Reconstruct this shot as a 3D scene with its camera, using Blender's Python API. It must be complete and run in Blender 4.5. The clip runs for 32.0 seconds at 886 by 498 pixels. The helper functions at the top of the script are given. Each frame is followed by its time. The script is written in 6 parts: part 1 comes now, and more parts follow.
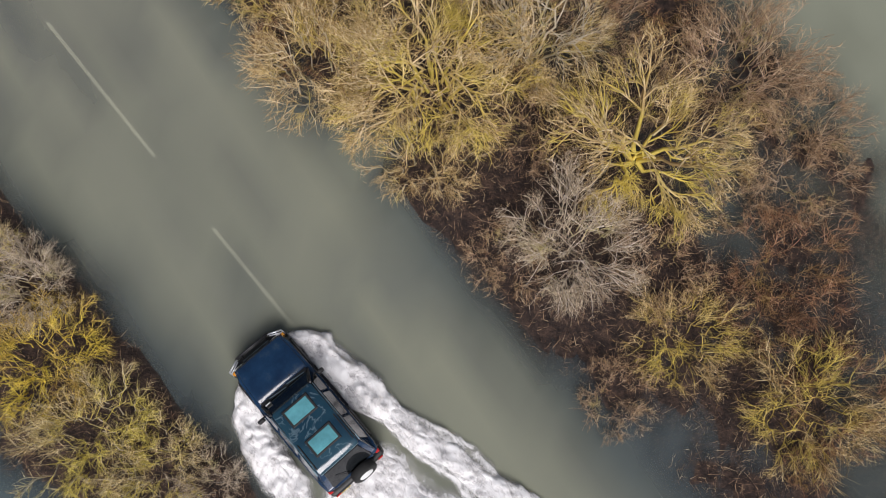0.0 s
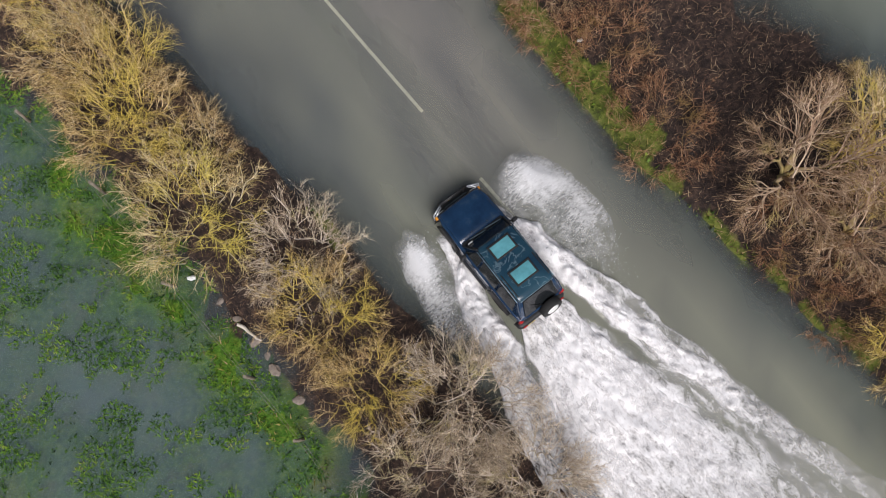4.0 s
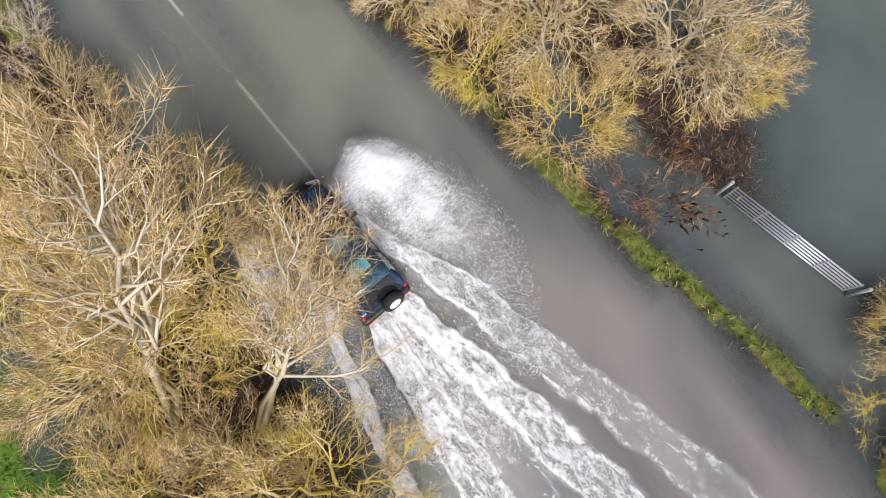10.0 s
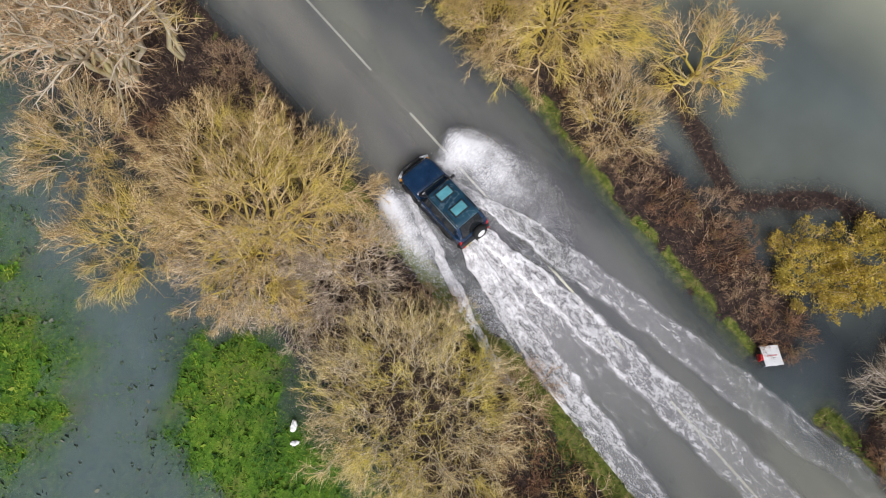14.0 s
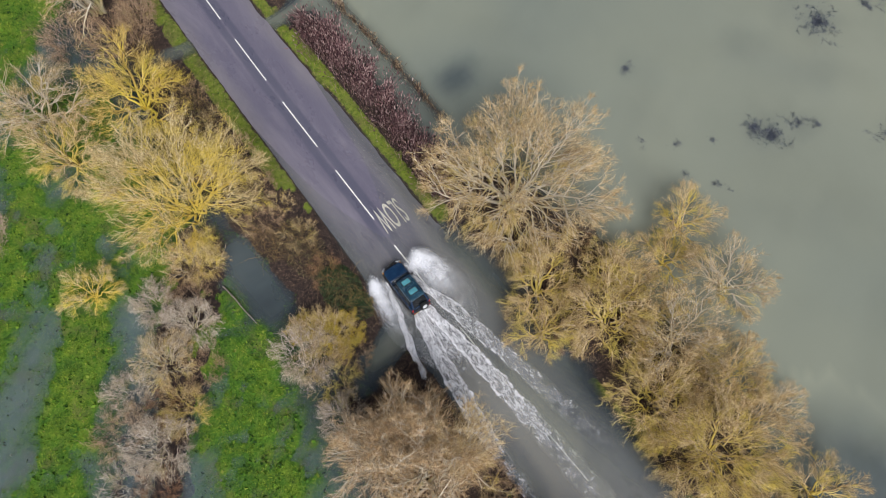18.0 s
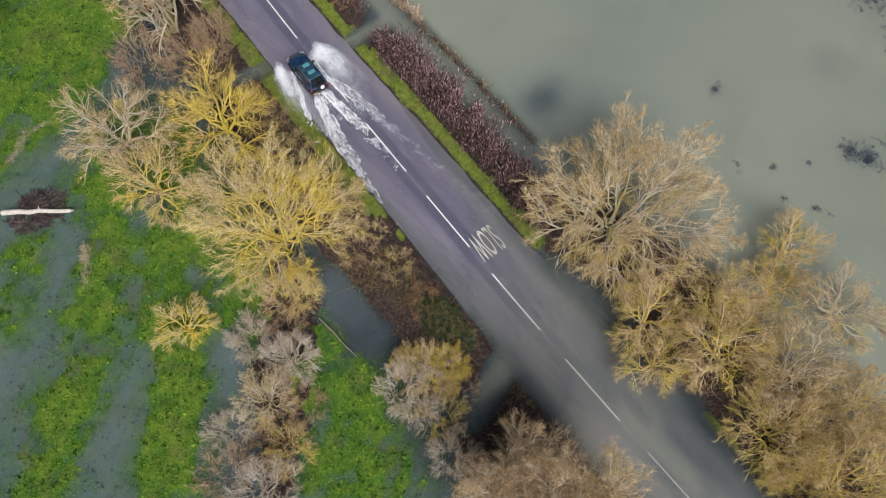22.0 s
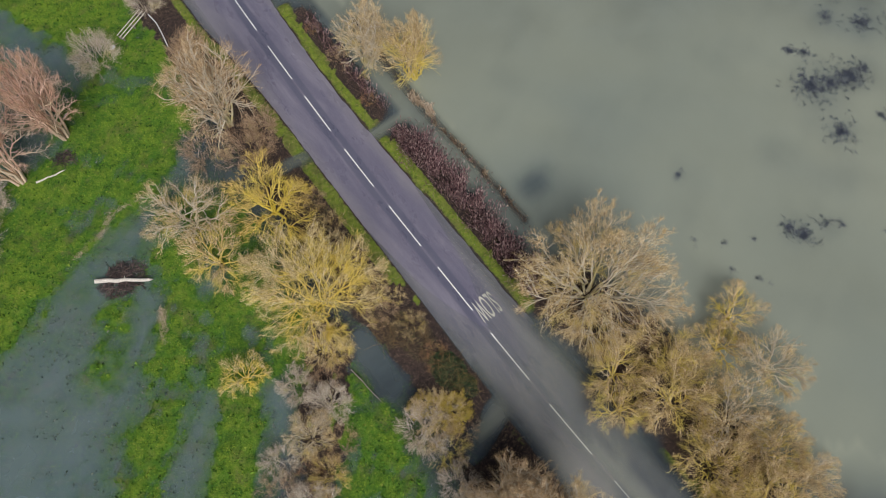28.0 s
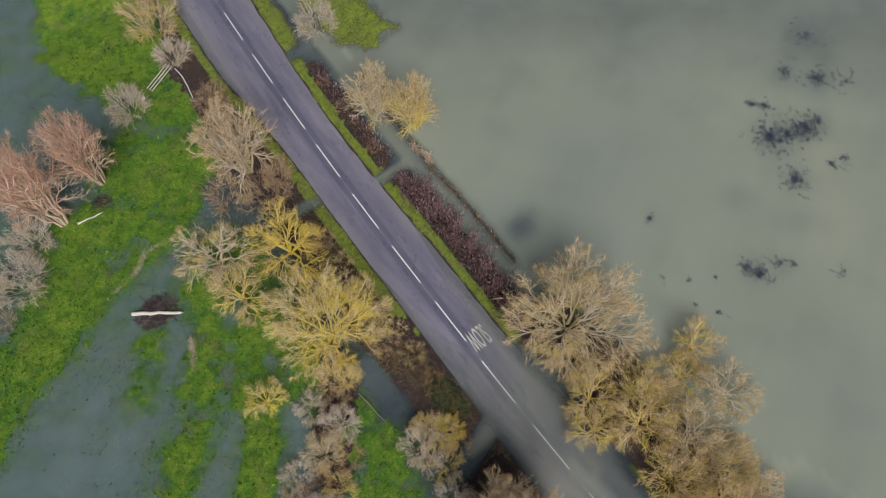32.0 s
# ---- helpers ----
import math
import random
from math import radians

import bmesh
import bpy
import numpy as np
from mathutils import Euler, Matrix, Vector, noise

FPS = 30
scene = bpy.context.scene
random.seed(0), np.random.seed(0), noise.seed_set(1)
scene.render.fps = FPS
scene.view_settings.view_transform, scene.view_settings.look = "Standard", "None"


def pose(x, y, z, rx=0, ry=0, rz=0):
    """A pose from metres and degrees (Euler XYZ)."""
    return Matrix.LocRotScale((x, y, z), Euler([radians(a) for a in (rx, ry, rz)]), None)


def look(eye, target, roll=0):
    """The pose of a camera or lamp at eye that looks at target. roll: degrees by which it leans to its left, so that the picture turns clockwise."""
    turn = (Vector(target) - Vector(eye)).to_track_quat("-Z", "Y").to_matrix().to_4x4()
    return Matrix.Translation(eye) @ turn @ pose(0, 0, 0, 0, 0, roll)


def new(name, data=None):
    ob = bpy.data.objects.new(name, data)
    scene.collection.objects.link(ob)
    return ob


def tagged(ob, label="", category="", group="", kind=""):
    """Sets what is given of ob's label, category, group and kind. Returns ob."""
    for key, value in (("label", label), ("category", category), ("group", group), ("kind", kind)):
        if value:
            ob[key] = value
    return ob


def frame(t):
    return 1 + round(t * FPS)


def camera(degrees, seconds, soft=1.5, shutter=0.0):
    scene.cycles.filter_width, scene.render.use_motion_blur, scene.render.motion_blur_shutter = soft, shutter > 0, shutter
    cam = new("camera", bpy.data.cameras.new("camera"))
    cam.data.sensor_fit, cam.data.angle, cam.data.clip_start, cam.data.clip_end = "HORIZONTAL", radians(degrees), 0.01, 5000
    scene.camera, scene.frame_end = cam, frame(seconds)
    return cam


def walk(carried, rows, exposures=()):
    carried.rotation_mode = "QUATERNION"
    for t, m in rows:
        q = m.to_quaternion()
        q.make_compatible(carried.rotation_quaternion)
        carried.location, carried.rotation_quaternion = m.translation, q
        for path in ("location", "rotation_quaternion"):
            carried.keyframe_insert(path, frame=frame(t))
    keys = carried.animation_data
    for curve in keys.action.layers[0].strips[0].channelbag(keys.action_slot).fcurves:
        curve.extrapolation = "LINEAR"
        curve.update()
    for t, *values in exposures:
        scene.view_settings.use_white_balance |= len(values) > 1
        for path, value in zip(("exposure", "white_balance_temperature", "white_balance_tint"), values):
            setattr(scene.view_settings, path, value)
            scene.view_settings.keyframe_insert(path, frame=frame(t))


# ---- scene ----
# camera and its flight
PATH = [
    (0, (7.519, -128.593, 20.348), (7.793, -128.213, 18.404), -0.3),
    (0.5, (7.141, -126.086, 20.594), (7.411, -125.716, 18.648), -0.2),
    (1, (6.298, -123.644, 20.747), (6.562, -123.286, 18.797), -0.1),
    (1.5, (4.951, -121.396, 20.879), (5.21, -121.047, 18.927), 0.1),
    (2, (3.164, -119.068, 20.979), (3.414, -118.733, 19.023), 0.2),
    (2.5, (1.095, -116.328, 21.025), (1.342, -115.997, 19.068), 0.0),
    (3, (-0.537, -113.232, 21.134), (-0.289, -112.898, 19.178), -0.1),
    (3.5, (-1.697, -110.1, 21.784), (-1.448, -109.761, 19.829), -0.0),
    (5.5, (1.865, -97.405, 22.424), (2.096, -97.099, 20.461), -0.0),
    (6, (2.09, -94.088, 22.569), (2.323, -93.781, 20.606), 0.1),
    (6.5, (1.769, -90.763, 22.642), (1.997, -90.462, 20.678), 0.0),
    (7, (1.052, -87.36, 22.654), (1.277, -87.064, 20.689), 0.0),
    (7.5, (0.322, -84.005, 22.674), (0.545, -83.711, 20.709), -0.0),
    (8, (-0.09, -80.791, 22.672), (0.131, -80.501, 20.706), -0.0),
    (8.5, (-0.038, -77.843, 22.478), (0.183, -77.557, 20.511), -0.0),
    (9, (0.332, -74.893, 22.217), (0.558, -74.603, 20.251), -0.0),
    (9.5, (0.832, -71.925, 21.923), (1.061, -71.629, 19.958), 0.0),
    (10, (1.263, -69.01, 21.716), (1.497, -68.707, 19.752), 0.1),
    (10.5, (1.093, -66.133, 22.261), (1.332, -65.827, 20.299), 0.0),
    (11, (0.514, -63.366, 22.93), (0.752, -63.063, 20.968), 0.1),
    (11.5, (-0.71, -60.514, 23.931), (-0.468, -60.206, 21.97), 0.1),
    (12, (-2.226, -57.422, 25.191), (-1.973, -57.099, 23.233), 0.1),
    (12.5, (-3.772, -53.868, 26.546), (-3.508, -53.534, 24.592), 0.1),
    (13, (-5.147, -50.114, 28.075), (-4.874, -49.77, 26.124), 0.1),
    (13.5, (-6.275, -46.273, 29.738), (-5.991, -45.913, 27.791), 0.1),
    (14, (-6.976, -42.728, 31.752), (-6.674, -42.342, 29.814), 0.0),
    (14.5, (-7.349, -39.421, 33.936), (-7.03, -39.002, 32.007), -0.0),
    (15, (-7.569, -36.259, 36.418), (-7.236, -35.81, 34.498), -0.1),
    (15.5, (-7.75, -33.187, 39.546), (-7.385, -32.701, 37.641), -0.1),
    (17.5, (-10.819, -26.91, 54.35), (-10.351, -26.259, 52.518), -0.3),
    (18, (-10.941, -25.155, 54.226), (-10.466, -24.499, 52.397), -0.2),
    (18.5, (-11.294, -23.679, 53.992), (-10.814, -23.021, 52.166), -0.0),
    (19, (-11.856, -22.47, 53.678), (-11.37, -21.812, 51.854), 0.3),
    (19.5, (-12.56, -21.363, 53.441), (-12.07, -20.706, 51.617), 0.5),
    (20, (-13.376, -20.418, 53.234), (-12.886, -19.764, 51.409), 0.6),
    (20.5, (-14.204, -19.579, 53.212), (-13.712, -18.928, 51.385), 0.7),
    (21, (-15.004, -18.802, 53.33), (-14.512, -18.156, 51.503), 0.9),
    (21.5, (-15.762, -18.104, 53.483), (-15.269, -17.462, 51.654), 1.1),
    (22, (-16.398, -17.562, 53.727), (-15.903, -16.924, 51.897), 1.3),
    (22.5, (-16.722, -17.144, 53.945), (-16.229, -16.508, 52.114), 1.3),
    (23, (-16.743, -17.051, 54.25), (-16.258, -16.412, 52.417), 0.8),
    (23.5, (-16.776, -17.218, 55.113), (-16.292, -16.573, 53.283), 0.5),
    (24, (-16.67, -17.446, 56.451), (-16.189, -16.796, 54.622), 0.1),
    (24.5, (-16.533, -17.657, 57.873), (-16.055, -17.0, 56.045), -0.3),
    (25, (-16.44, -17.862, 59.316), (-15.963, -17.198, 57.491), -0.6),
    (25.5, (-16.347, -18.01, 60.837), (-15.87, -17.339, 59.014), -0.9),
    (27.5, (-16.405, -18.08, 66.928), (-15.926, -17.404, 65.108), -0.9),
    (28, (-16.354, -18.038, 68.357), (-15.875, -17.362, 66.537), -0.9),
    (28.5, (-16.288, -18.062, 69.883), (-15.81, -17.387, 68.062), -0.8),
    (29, (-16.226, -18.058, 71.309), (-15.747, -17.383, 69.489), -0.9),
    (30, (-16.414, -18.127, 73.805), (-15.928, -17.451, 71.986), -0.6),
    (31, (-16.419, -18.231, 76.423), (-15.933, -17.555, 74.605), -0.5),
    (32, (-16.214, -18.131, 78.955), (-15.731, -17.459, 77.135), -0.4),
]
cam = camera(64.1, 32.0, soft=1.0, shutter=0.0)
STOPS = [(0.0, -0.03, 6600, 12.0), (2.0, 0.0, 6600, 12.0), (3.5, 0.02, 6600, 12.0), (6.0, 0.06, 6600, 12.0), (8.0, 0.1, 6600, 12.0), (9.0, 0.27, 6500, 11.9), (10.0, 0.48, 6450, 12.0), (13.0, 0.62, 6400, 11.9), (14.0, 0.2, 6400, 12.0), (15.0, -0.02, 6362, 11.5), (17.5, 0.12, 6268, 10.2), (20.0, 0.18, 6257, 9.9), (25.0, 0.02, 6275, 9.5), (32.0, -0.02, 6300, 9.0)]
walk(cam, [(t, look(eye, target, roll)) for t, eye, target, roll in PATH], STOPS)

# world, sun
world = bpy.data.worlds.new("overcast_sky")
scene.world = world
world.use_nodes = True
wn = world.node_tree.nodes
wl = world.node_tree.links
sky = wn.new("ShaderNodeTexSky")
sky.sky_type = "NISHITA"
sky.sun_disc = False
sky.sun_elevation = radians(49)
sky.sun_rotation = radians(202)
sky.air_density = 1.0
sky.dust_density = 3.0
sky.ozone_density = 1.0
soften = wn.new("ShaderNodeHueSaturation")
soften.inputs["Saturation"].default_value = 0.8
wl.new(sky.outputs[0], soften.inputs["Color"])
wl.new(soften.outputs[0], wn["Background"].inputs["Color"])
wn["Background"].inputs["Strength"].default_value = 0.057
sun_lamp = bpy.data.lights.new("sun", "SUN")
sun_lamp.energy = 3.6
sun_lamp.angle = radians(38)
sun_lamp.color = (0.99, 0.98, 1.0)
sun_ob = new("sun", sun_lamp)
sun_ob.matrix_world = look((-20, -50, 62), (0, 0, 0))


# ---- node helpers ----
class Mat:
    """A node material with a Principled shader."""

    def __init__(self, name, rough=0.8, metal=0.0, spec=0.5):
        self.m = bpy.data.materials.new(name)
        self.m.use_nodes = True
        self.n, self.l = self.m.node_tree.nodes, self.m.node_tree.links
        self.p = self.n["Principled BSDF"]
        self.p.inputs["Roughness"].default_value = rough
        self.p.inputs["Metallic"].default_value = metal
        self.p.inputs["Specular IOR Level"].default_value = spec

    def add(self, kind, **ins):
        node = self.n.new(kind)
        for k, v in ins.items():
            self.put(v, node.inputs[k.replace("_", " ")])
        return node

    def put(self, v, socket):
        if isinstance(v, bpy.types.NodeSocket):
            self.l.new(v, socket)
        else:
            socket.default_value = v

    def noise(self, scale, detail=4.0, rough=0.55, distort=0.0, space="Object", stretch=None):
        if space == "World":
            vec = self.add("ShaderNodeNewGeometry").outputs["Position"]
        else:
            vec = self.add("ShaderNodeTexCoord").outputs[space]
        if stretch:
            mp = self.add("ShaderNodeMapping")
            self.l.new(vec, mp.inputs["Vector"])
            mp.inputs["Scale"].default_value = stretch
            vec = mp.outputs[0]
        nz = self.add("ShaderNodeTexNoise")
        self.l.new(vec, nz.inputs["Vector"])
        nz.inputs["Scale"].default_value = scale
        nz.inputs["Detail"].default_value = detail
        nz.inputs["Roughness"].default_value = rough
        nz.inputs["Distortion"].default_value = distort
        return nz.outputs["Fac"]

    def ramp(self, fac, stops):
        r = self.add("ShaderNodeValToRGB")
        self.put(fac, r.inputs["Fac"])
        els = r.color_ramp.elements
        while len(els) < len(stops):
            els.new(0.5)
        for e, (pos, col) in zip(els, stops):
            e.position = pos
            e.color = (*col, 1.0) if len(col) == 3 else col
        return r.outputs["Color"]

    def step(self, fac, lo, hi):
        r = self.add("ShaderNodeMapRange")
        self.put(fac, r.inputs["Value"])
        r.inputs["From Min"].default_value, r.inputs["From Max"].default_value = lo, hi
        r.interpolation_type = "SMOOTHSTEP"
        return r.outputs["Result"]

    def mix(self, fac, a, b, mode="MIX"):
        x = self.add("ShaderNodeMix")
        x.data_type = "RGBA"
        x.blend_type = mode
        self.put(fac, x.inputs["Factor"])
        self.put(a if not isinstance(a, tuple) or len(a) == 4 else (*a, 1.0), [s for s in x.inputs if s.name == "A" and s.type == "RGBA"][0])
        self.put(b if not isinstance(b, tuple) or len(b) == 4 else (*b, 1.0), [s for s in x.inputs if s.name == "B" and s.type == "RGBA"][0])
        return [o for o in x.outputs if o.type == "RGBA"][0]

    def math(self, op, a, b=0.0):
        x = self.add("ShaderNodeMath")
        x.operation = op
        self.put(a, x.inputs[0])
        self.put(b, x.inputs[1])
        return x.outputs[0]

    def attr(self, name, out="Fac"):
        a = self.add("ShaderNodeAttribute")
        a.attribute_name = name
        return a.outputs[out]

    def island(self):
        return self.add("ShaderNodeNewGeometry").outputs["Random Per Island"]

    def rand(self):
        return self.add("ShaderNodeObjectInfo").outputs["Random"]

    def colour(self, c):
        self.put((*c, 1.0) if isinstance(c, tuple) and len(c) == 3 else c, self.p.inputs["Base Color"])
        return self

    def bump(self, height, strength=0.3, distance=0.02):
        b = self.add("ShaderNodeBump")
        self.put(height, b.inputs["Height"])
        b.inputs["Strength"].default_value = strength
        b.inputs["Distance"].default_value = distance
        self.l.new(b.outputs[0], self.p.inputs["Normal"])
        return self

    def rough(self, v):
        self.put(v, self.p.inputs["Roughness"])
        return self

    def alpha(self, v):
        self.put(v, self.p.inputs["Alpha"])
        return self



# ---- materials ----
mt = Mat("meadow_and_bank", 0.95, spec=0.2)
g1 = mt.ramp(mt.noise(0.5, 6, 0.65, space="World"), [(0.32, (0.015, 0.04, 0.014)), (0.43, (0.035, 0.105, 0.014)), (0.54, (0.075, 0.18, 0.014)), (0.66, (0.17, 0.2, 0.04))])
g2 = mt.ramp(mt.noise(5.0, 7, 0.75, space="World"), [(0.36, (0.006, 0.014, 0.004)), (0.5, (0.05, 0.12, 0.012)), (0.62, (0.18, 0.24, 0.035))])
grass_col = mt.mix(0.5, g1, g2)
olive = mt.ramp(mt.noise(3.0, 6, 0.7, space="World"), [(0.3, (0.03, 0.034, 0.012)), (0.45, (0.075, 0.098, 0.017)), (0.56, (0.14, 0.16, 0.032)), (0.68, (0.24, 0.19, 0.08))])
grass_col = mt.mix(mt.attr("lush"), olive, grass_col)
rise = mt.math("MULTIPLY", mt.attr("dry"), mt.step(mt.noise(1.4, 5, 0.7, space="World"), 0.3, 0.65))
grass_col = mt.mix(mt.math("MULTIPLY", rise, 0.75), grass_col, (0.2, 0.27, 0.022))
worn = mt.step(mt.noise(0.35, 6, 0.7, space="World"), 0.5, 0.66)
grass_col = mt.mix(mt.math("MULTIPLY", worn, 0.55), grass_col, (0.12, 0.1, 0.045))
litter = mt.ramp(mt.noise(4.0, 6, 0.75, space="World"), [(0.3, (0.01, 0.008, 0.008)), (0.5, (0.034, 0.024, 0.021)), (0.66, (0.085, 0.054, 0.04)), (0.8, (0.18, 0.125, 0.085))])
edge = mt.step(mt.math("ADD", mt.attr("green"), mt.math("MULTIPLY", mt.math("SUBTRACT", mt.noise(2.2, 4, space="World"), 0.5), 0.9)), 0.32, 0.62)
mt.colour(mt.mix(mt.attr("wet"), mt.mix(edge, litter, grass_col), (0.045, 0.048, 0.042))).bump(mt.noise(14.0, 4, space="World"), 0.8, 0.06)
M_GROUND = mt.m

mt = Mat("wet_asphalt", 0.5)
a1 = mt.ramp(mt.noise(60.0, 3, 0.7, space="World"), [(0.35, (0.096, 0.087, 0.116)), (0.6, (0.163, 0.149, 0.19)), (0.8, (0.235, 0.22, 0.26))])
silt = mt.step(mt.noise(0.55, 6, 0.65, 0.6, space="World", stretch=(1.0, 0.16, 1.0)), 0.42, 0.7)
a2 = mt.mix(mt.math("MULTIPLY", silt, 0.5), a1, (0.25, 0.225, 0.25))
lane = mt.step(mt.math("ABSOLUTE", mt.math("SUBTRACT", mt.math("ABSOLUTE", mt.attr("across")), 0.45)), 0.5, 0.2)
a3 = mt.mix(mt.math("MULTIPLY", lane, 0.6), a2, (0.072, 0.074, 0.105))
rim = mt.step(mt.math("ADD", mt.math("ABSOLUTE", mt.attr("across")), mt.math("MULTIPLY", mt.math("SUBTRACT", mt.noise(0.4, 5, 0.6, space="World", stretch=(1.0, 0.35, 1.0)), 0.5), 3.2)), 2.0, 3.8)
a3 = mt.mix(mt.math("MULTIPLY", rim, 0.45), a3, (0.22, 0.2, 0.195))
mt.colour(mt.mix(mt.attr("drowned"), a3, (0.05, 0.052, 0.047))).bump(mt.noise(90.0, 2, space="World"), 0.25, 0.01)
mt.rough(mt.math("ADD", mt.math("MULTIPLY", mt.step(mt.noise(0.5, 4, space="World", stretch=(1, 0.4, 1)), 0.35, 0.65), 0.35), 0.22))
M_ROAD = mt.m

mt = Mat("flood_water", 0.07)
silty = mt.ramp(mt.noise(0.03, 3, 0.45, 0.2, space="World"), [(0.3, (0.203, 0.225, 0.183)), (0.46, (0.252, 0.266, 0.2)), (0.68, (0.292, 0.302, 0.222))])
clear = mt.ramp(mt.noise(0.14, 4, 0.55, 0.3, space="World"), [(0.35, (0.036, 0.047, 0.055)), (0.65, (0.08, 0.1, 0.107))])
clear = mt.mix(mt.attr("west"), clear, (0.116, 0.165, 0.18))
# the silt mask also carries painted bank reflections and tree shade
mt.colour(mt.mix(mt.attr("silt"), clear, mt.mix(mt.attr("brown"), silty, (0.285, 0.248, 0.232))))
ex = mt.math("POWER", 2.718, mt.math("MULTIPLY", mt.attr("deep"), -6.8))
murk = mt.math("SUBTRACT", 1.0, mt.math("MULTIPLY", ex, 0.88))
mt.alpha(murk)
mt.p.inputs["IOR"].default_value = 1.33
mt.bump(mt.noise(1.6, 3, 0.5, 0.5, space="World"), 0.14, 0.06)
M_WATER = mt.m


FINE_TWIGS = {}


def bark_mat(name, stops, patch, patch_at=(0.5, 0.7), fine=0.0):
    m = Mat(name, 0.9, spec=0.15)
    base = m.ramp(m.island(), stops)
    near_stem = m.math("MULTIPLY", m.math("SUBTRACT", 0.66, m.attr("outer")), 0.42)
    lich = m.step(m.math("ADD", m.noise(0.55, 3, 0.6), near_stem), *patch_at)
    m.colour(m.mix(lich, base, patch))
    if not fine:
        deep = [(0.16 + 0.84 * k, (r * 0.96, g * 0.91, b * 0.76)) for k, (r, g, b) in stops]
        FINE_TWIGS[name] = bark_mat("fine_" + name, deep, tuple(v * 0.95 for v in patch[:3]) + (1,), patch_at, 1.0)
    return m.m


M_STRAW = bark_mat("straw_twigs", [(0.0, (0.2, 0.12, 0.06)), (0.3, (0.54, 0.39, 0.2)), (0.7, (0.77, 0.61, 0.375)), (1.0, (0.9, 0.79, 0.59))], (0.68, 0.52, 0.14, 1), (0.49, 0.71))
M_TAN = bark_mat("tan_twigs", [(0.0, (0.24, 0.14, 0.08)), (0.35, (0.54, 0.38, 0.22)), (0.75, (0.76, 0.57, 0.37)), (1.0, (0.88, 0.74, 0.56))], (0.66, 0.5, 0.2, 1), (0.6, 0.8))
M_YELLOW = bark_mat("lichen_yellow_twigs", [(0.0, (0.18, 0.11, 0.05)), (0.35, (0.56, 0.4, 0.19)), (1.0, (0.86, 0.71, 0.47))], (0.72, 0.57, 0.13, 1), (0.43, 0.65))
M_MOSS = bark_mat("golden_moss_twigs", [(0.0, (0.3, 0.2, 0.05)), (0.4, (0.66, 0.47, 0.13)), (1.0, (0.84, 0.66, 0.28))], (0.82, 0.64, 0.1, 1), (0.4, 0.64))
M_PALEWILLOW = bark_mat("pale_willow_twigs", [(0.0, (0.28, 0.2, 0.1)), (0.4, (0.66, 0.54, 0.31)), (1.0, (0.88, 0.78, 0.54))], (0.74, 0.62, 0.14, 1), (0.44, 0.62))
M_LICHEN = bark_mat("golden_lichen_twigs", [(0.0, (0.24, 0.16, 0.07)), (0.35, (0.64, 0.5, 0.24)), (1.0, (0.9, 0.78, 0.52))], (0.82, 0.63, 0.12, 1), (0.4, 0.61))
M_GREY = bark_mat("grey_twigs", [(0.0, (0.3, 0.23, 0.19)), (0.4, (0.58, 0.49, 0.41)), (1.0, (0.84, 0.76, 0.68))], (0.6, 0.52, 0.24, 1), (0.58, 0.75))
M_BROWN = bark_mat("brown_twigs", [(0.0, (0.2, 0.12, 0.08)), (0.5, (0.46, 0.32, 0.22)), (1.0, (0.7, 0.55, 0.4))], (0.55, 0.44, 0.18, 1), (0.6, 0.75))
M_RUST = bark_mat("russet_twigs", [(0.0, (0.12, 0.055, 0.035)), (0.5, (0.33, 0.18, 0.11)), (1.0, (0.56, 0.38, 0.26))], (0.3, 0.2, 0.08, 1))
M_PINK = bark_mat("pinkish_willow_twigs", [(0.0, (0.4, 0.22, 0.16)), (0.5, (0.68, 0.43, 0.32)), (1.0, (0.82, 0.6, 0.47))], (0.64, 0.49, 0.34, 1))
M_GOLD = bark_mat("golden_leaves", [(0.0, (0.28, 0.19, 0.03)), (0.5, (0.54, 0.4, 0.04)), (1.0, (0.7, 0.55, 0.1))], (0.42, 0.36, 0.08, 1))
M_TRUNK = bark_mat("pale_bark", [(0.0, (0.47, 0.4, 0.29)), (1.0, (0.65, 0.575, 0.45))], (0.5, 0.43, 0.2, 1), (0.58, 0.8))


# ---- plan ----
YS = np.arange(-420.0, 421.0, 1.0)


def smooth_line(ys, xs, sigma=5.0):
    """x of a smooth line over YS through a few stations."""
    ys, xs = np.array(ys, float), np.array(xs, float)
    line = np.interp(YS, ys, xs)
    k = np.exp(-0.5 * (np.arange(-20, 21) / sigma) ** 2)
    return np.convolve(np.pad(line, 20, mode="edge"), k / k.sum(), mode="valid")


# road centre, left and right edge of the carriageway, height of its crown
CX = smooth_line([-420, -200, -117, -108, -100, -90, -84, -75, -66, -57, -48, -36, -27, -18, -9, 0, 15, 24, 33, 42, 51, 60, 110, 420],
                 [40, 12.0, 4.95, 4.3, 3.83, 3.33, 3.04, 2.67, 2.32, 1.9, 1.62, 1.17, 0.81, 0.42, 0.14, 0, -0.09, -0.05, 0.15, 0.43, 0.83, 1.27, 4.5, 40], 3.0)
EL = smooth_line([-420, -125, -112, -103, -97, -92, -88, -84, -80, -76, -71, -60, -47, -39, -31, -22, -4, 10, 30, 42, 50, 61, 420],
                 [-4.2, -3.4, -4.2, -4.4, -4.9, -5.4, -6.0, -6.3, -6.2, -5.3, -4.6, -4.2, -3.6, -3.7, -4.1, -4.0, -3.7, -3.6, -3.7, -4.4, -5.4, -5.6, -4.2], 2.0)
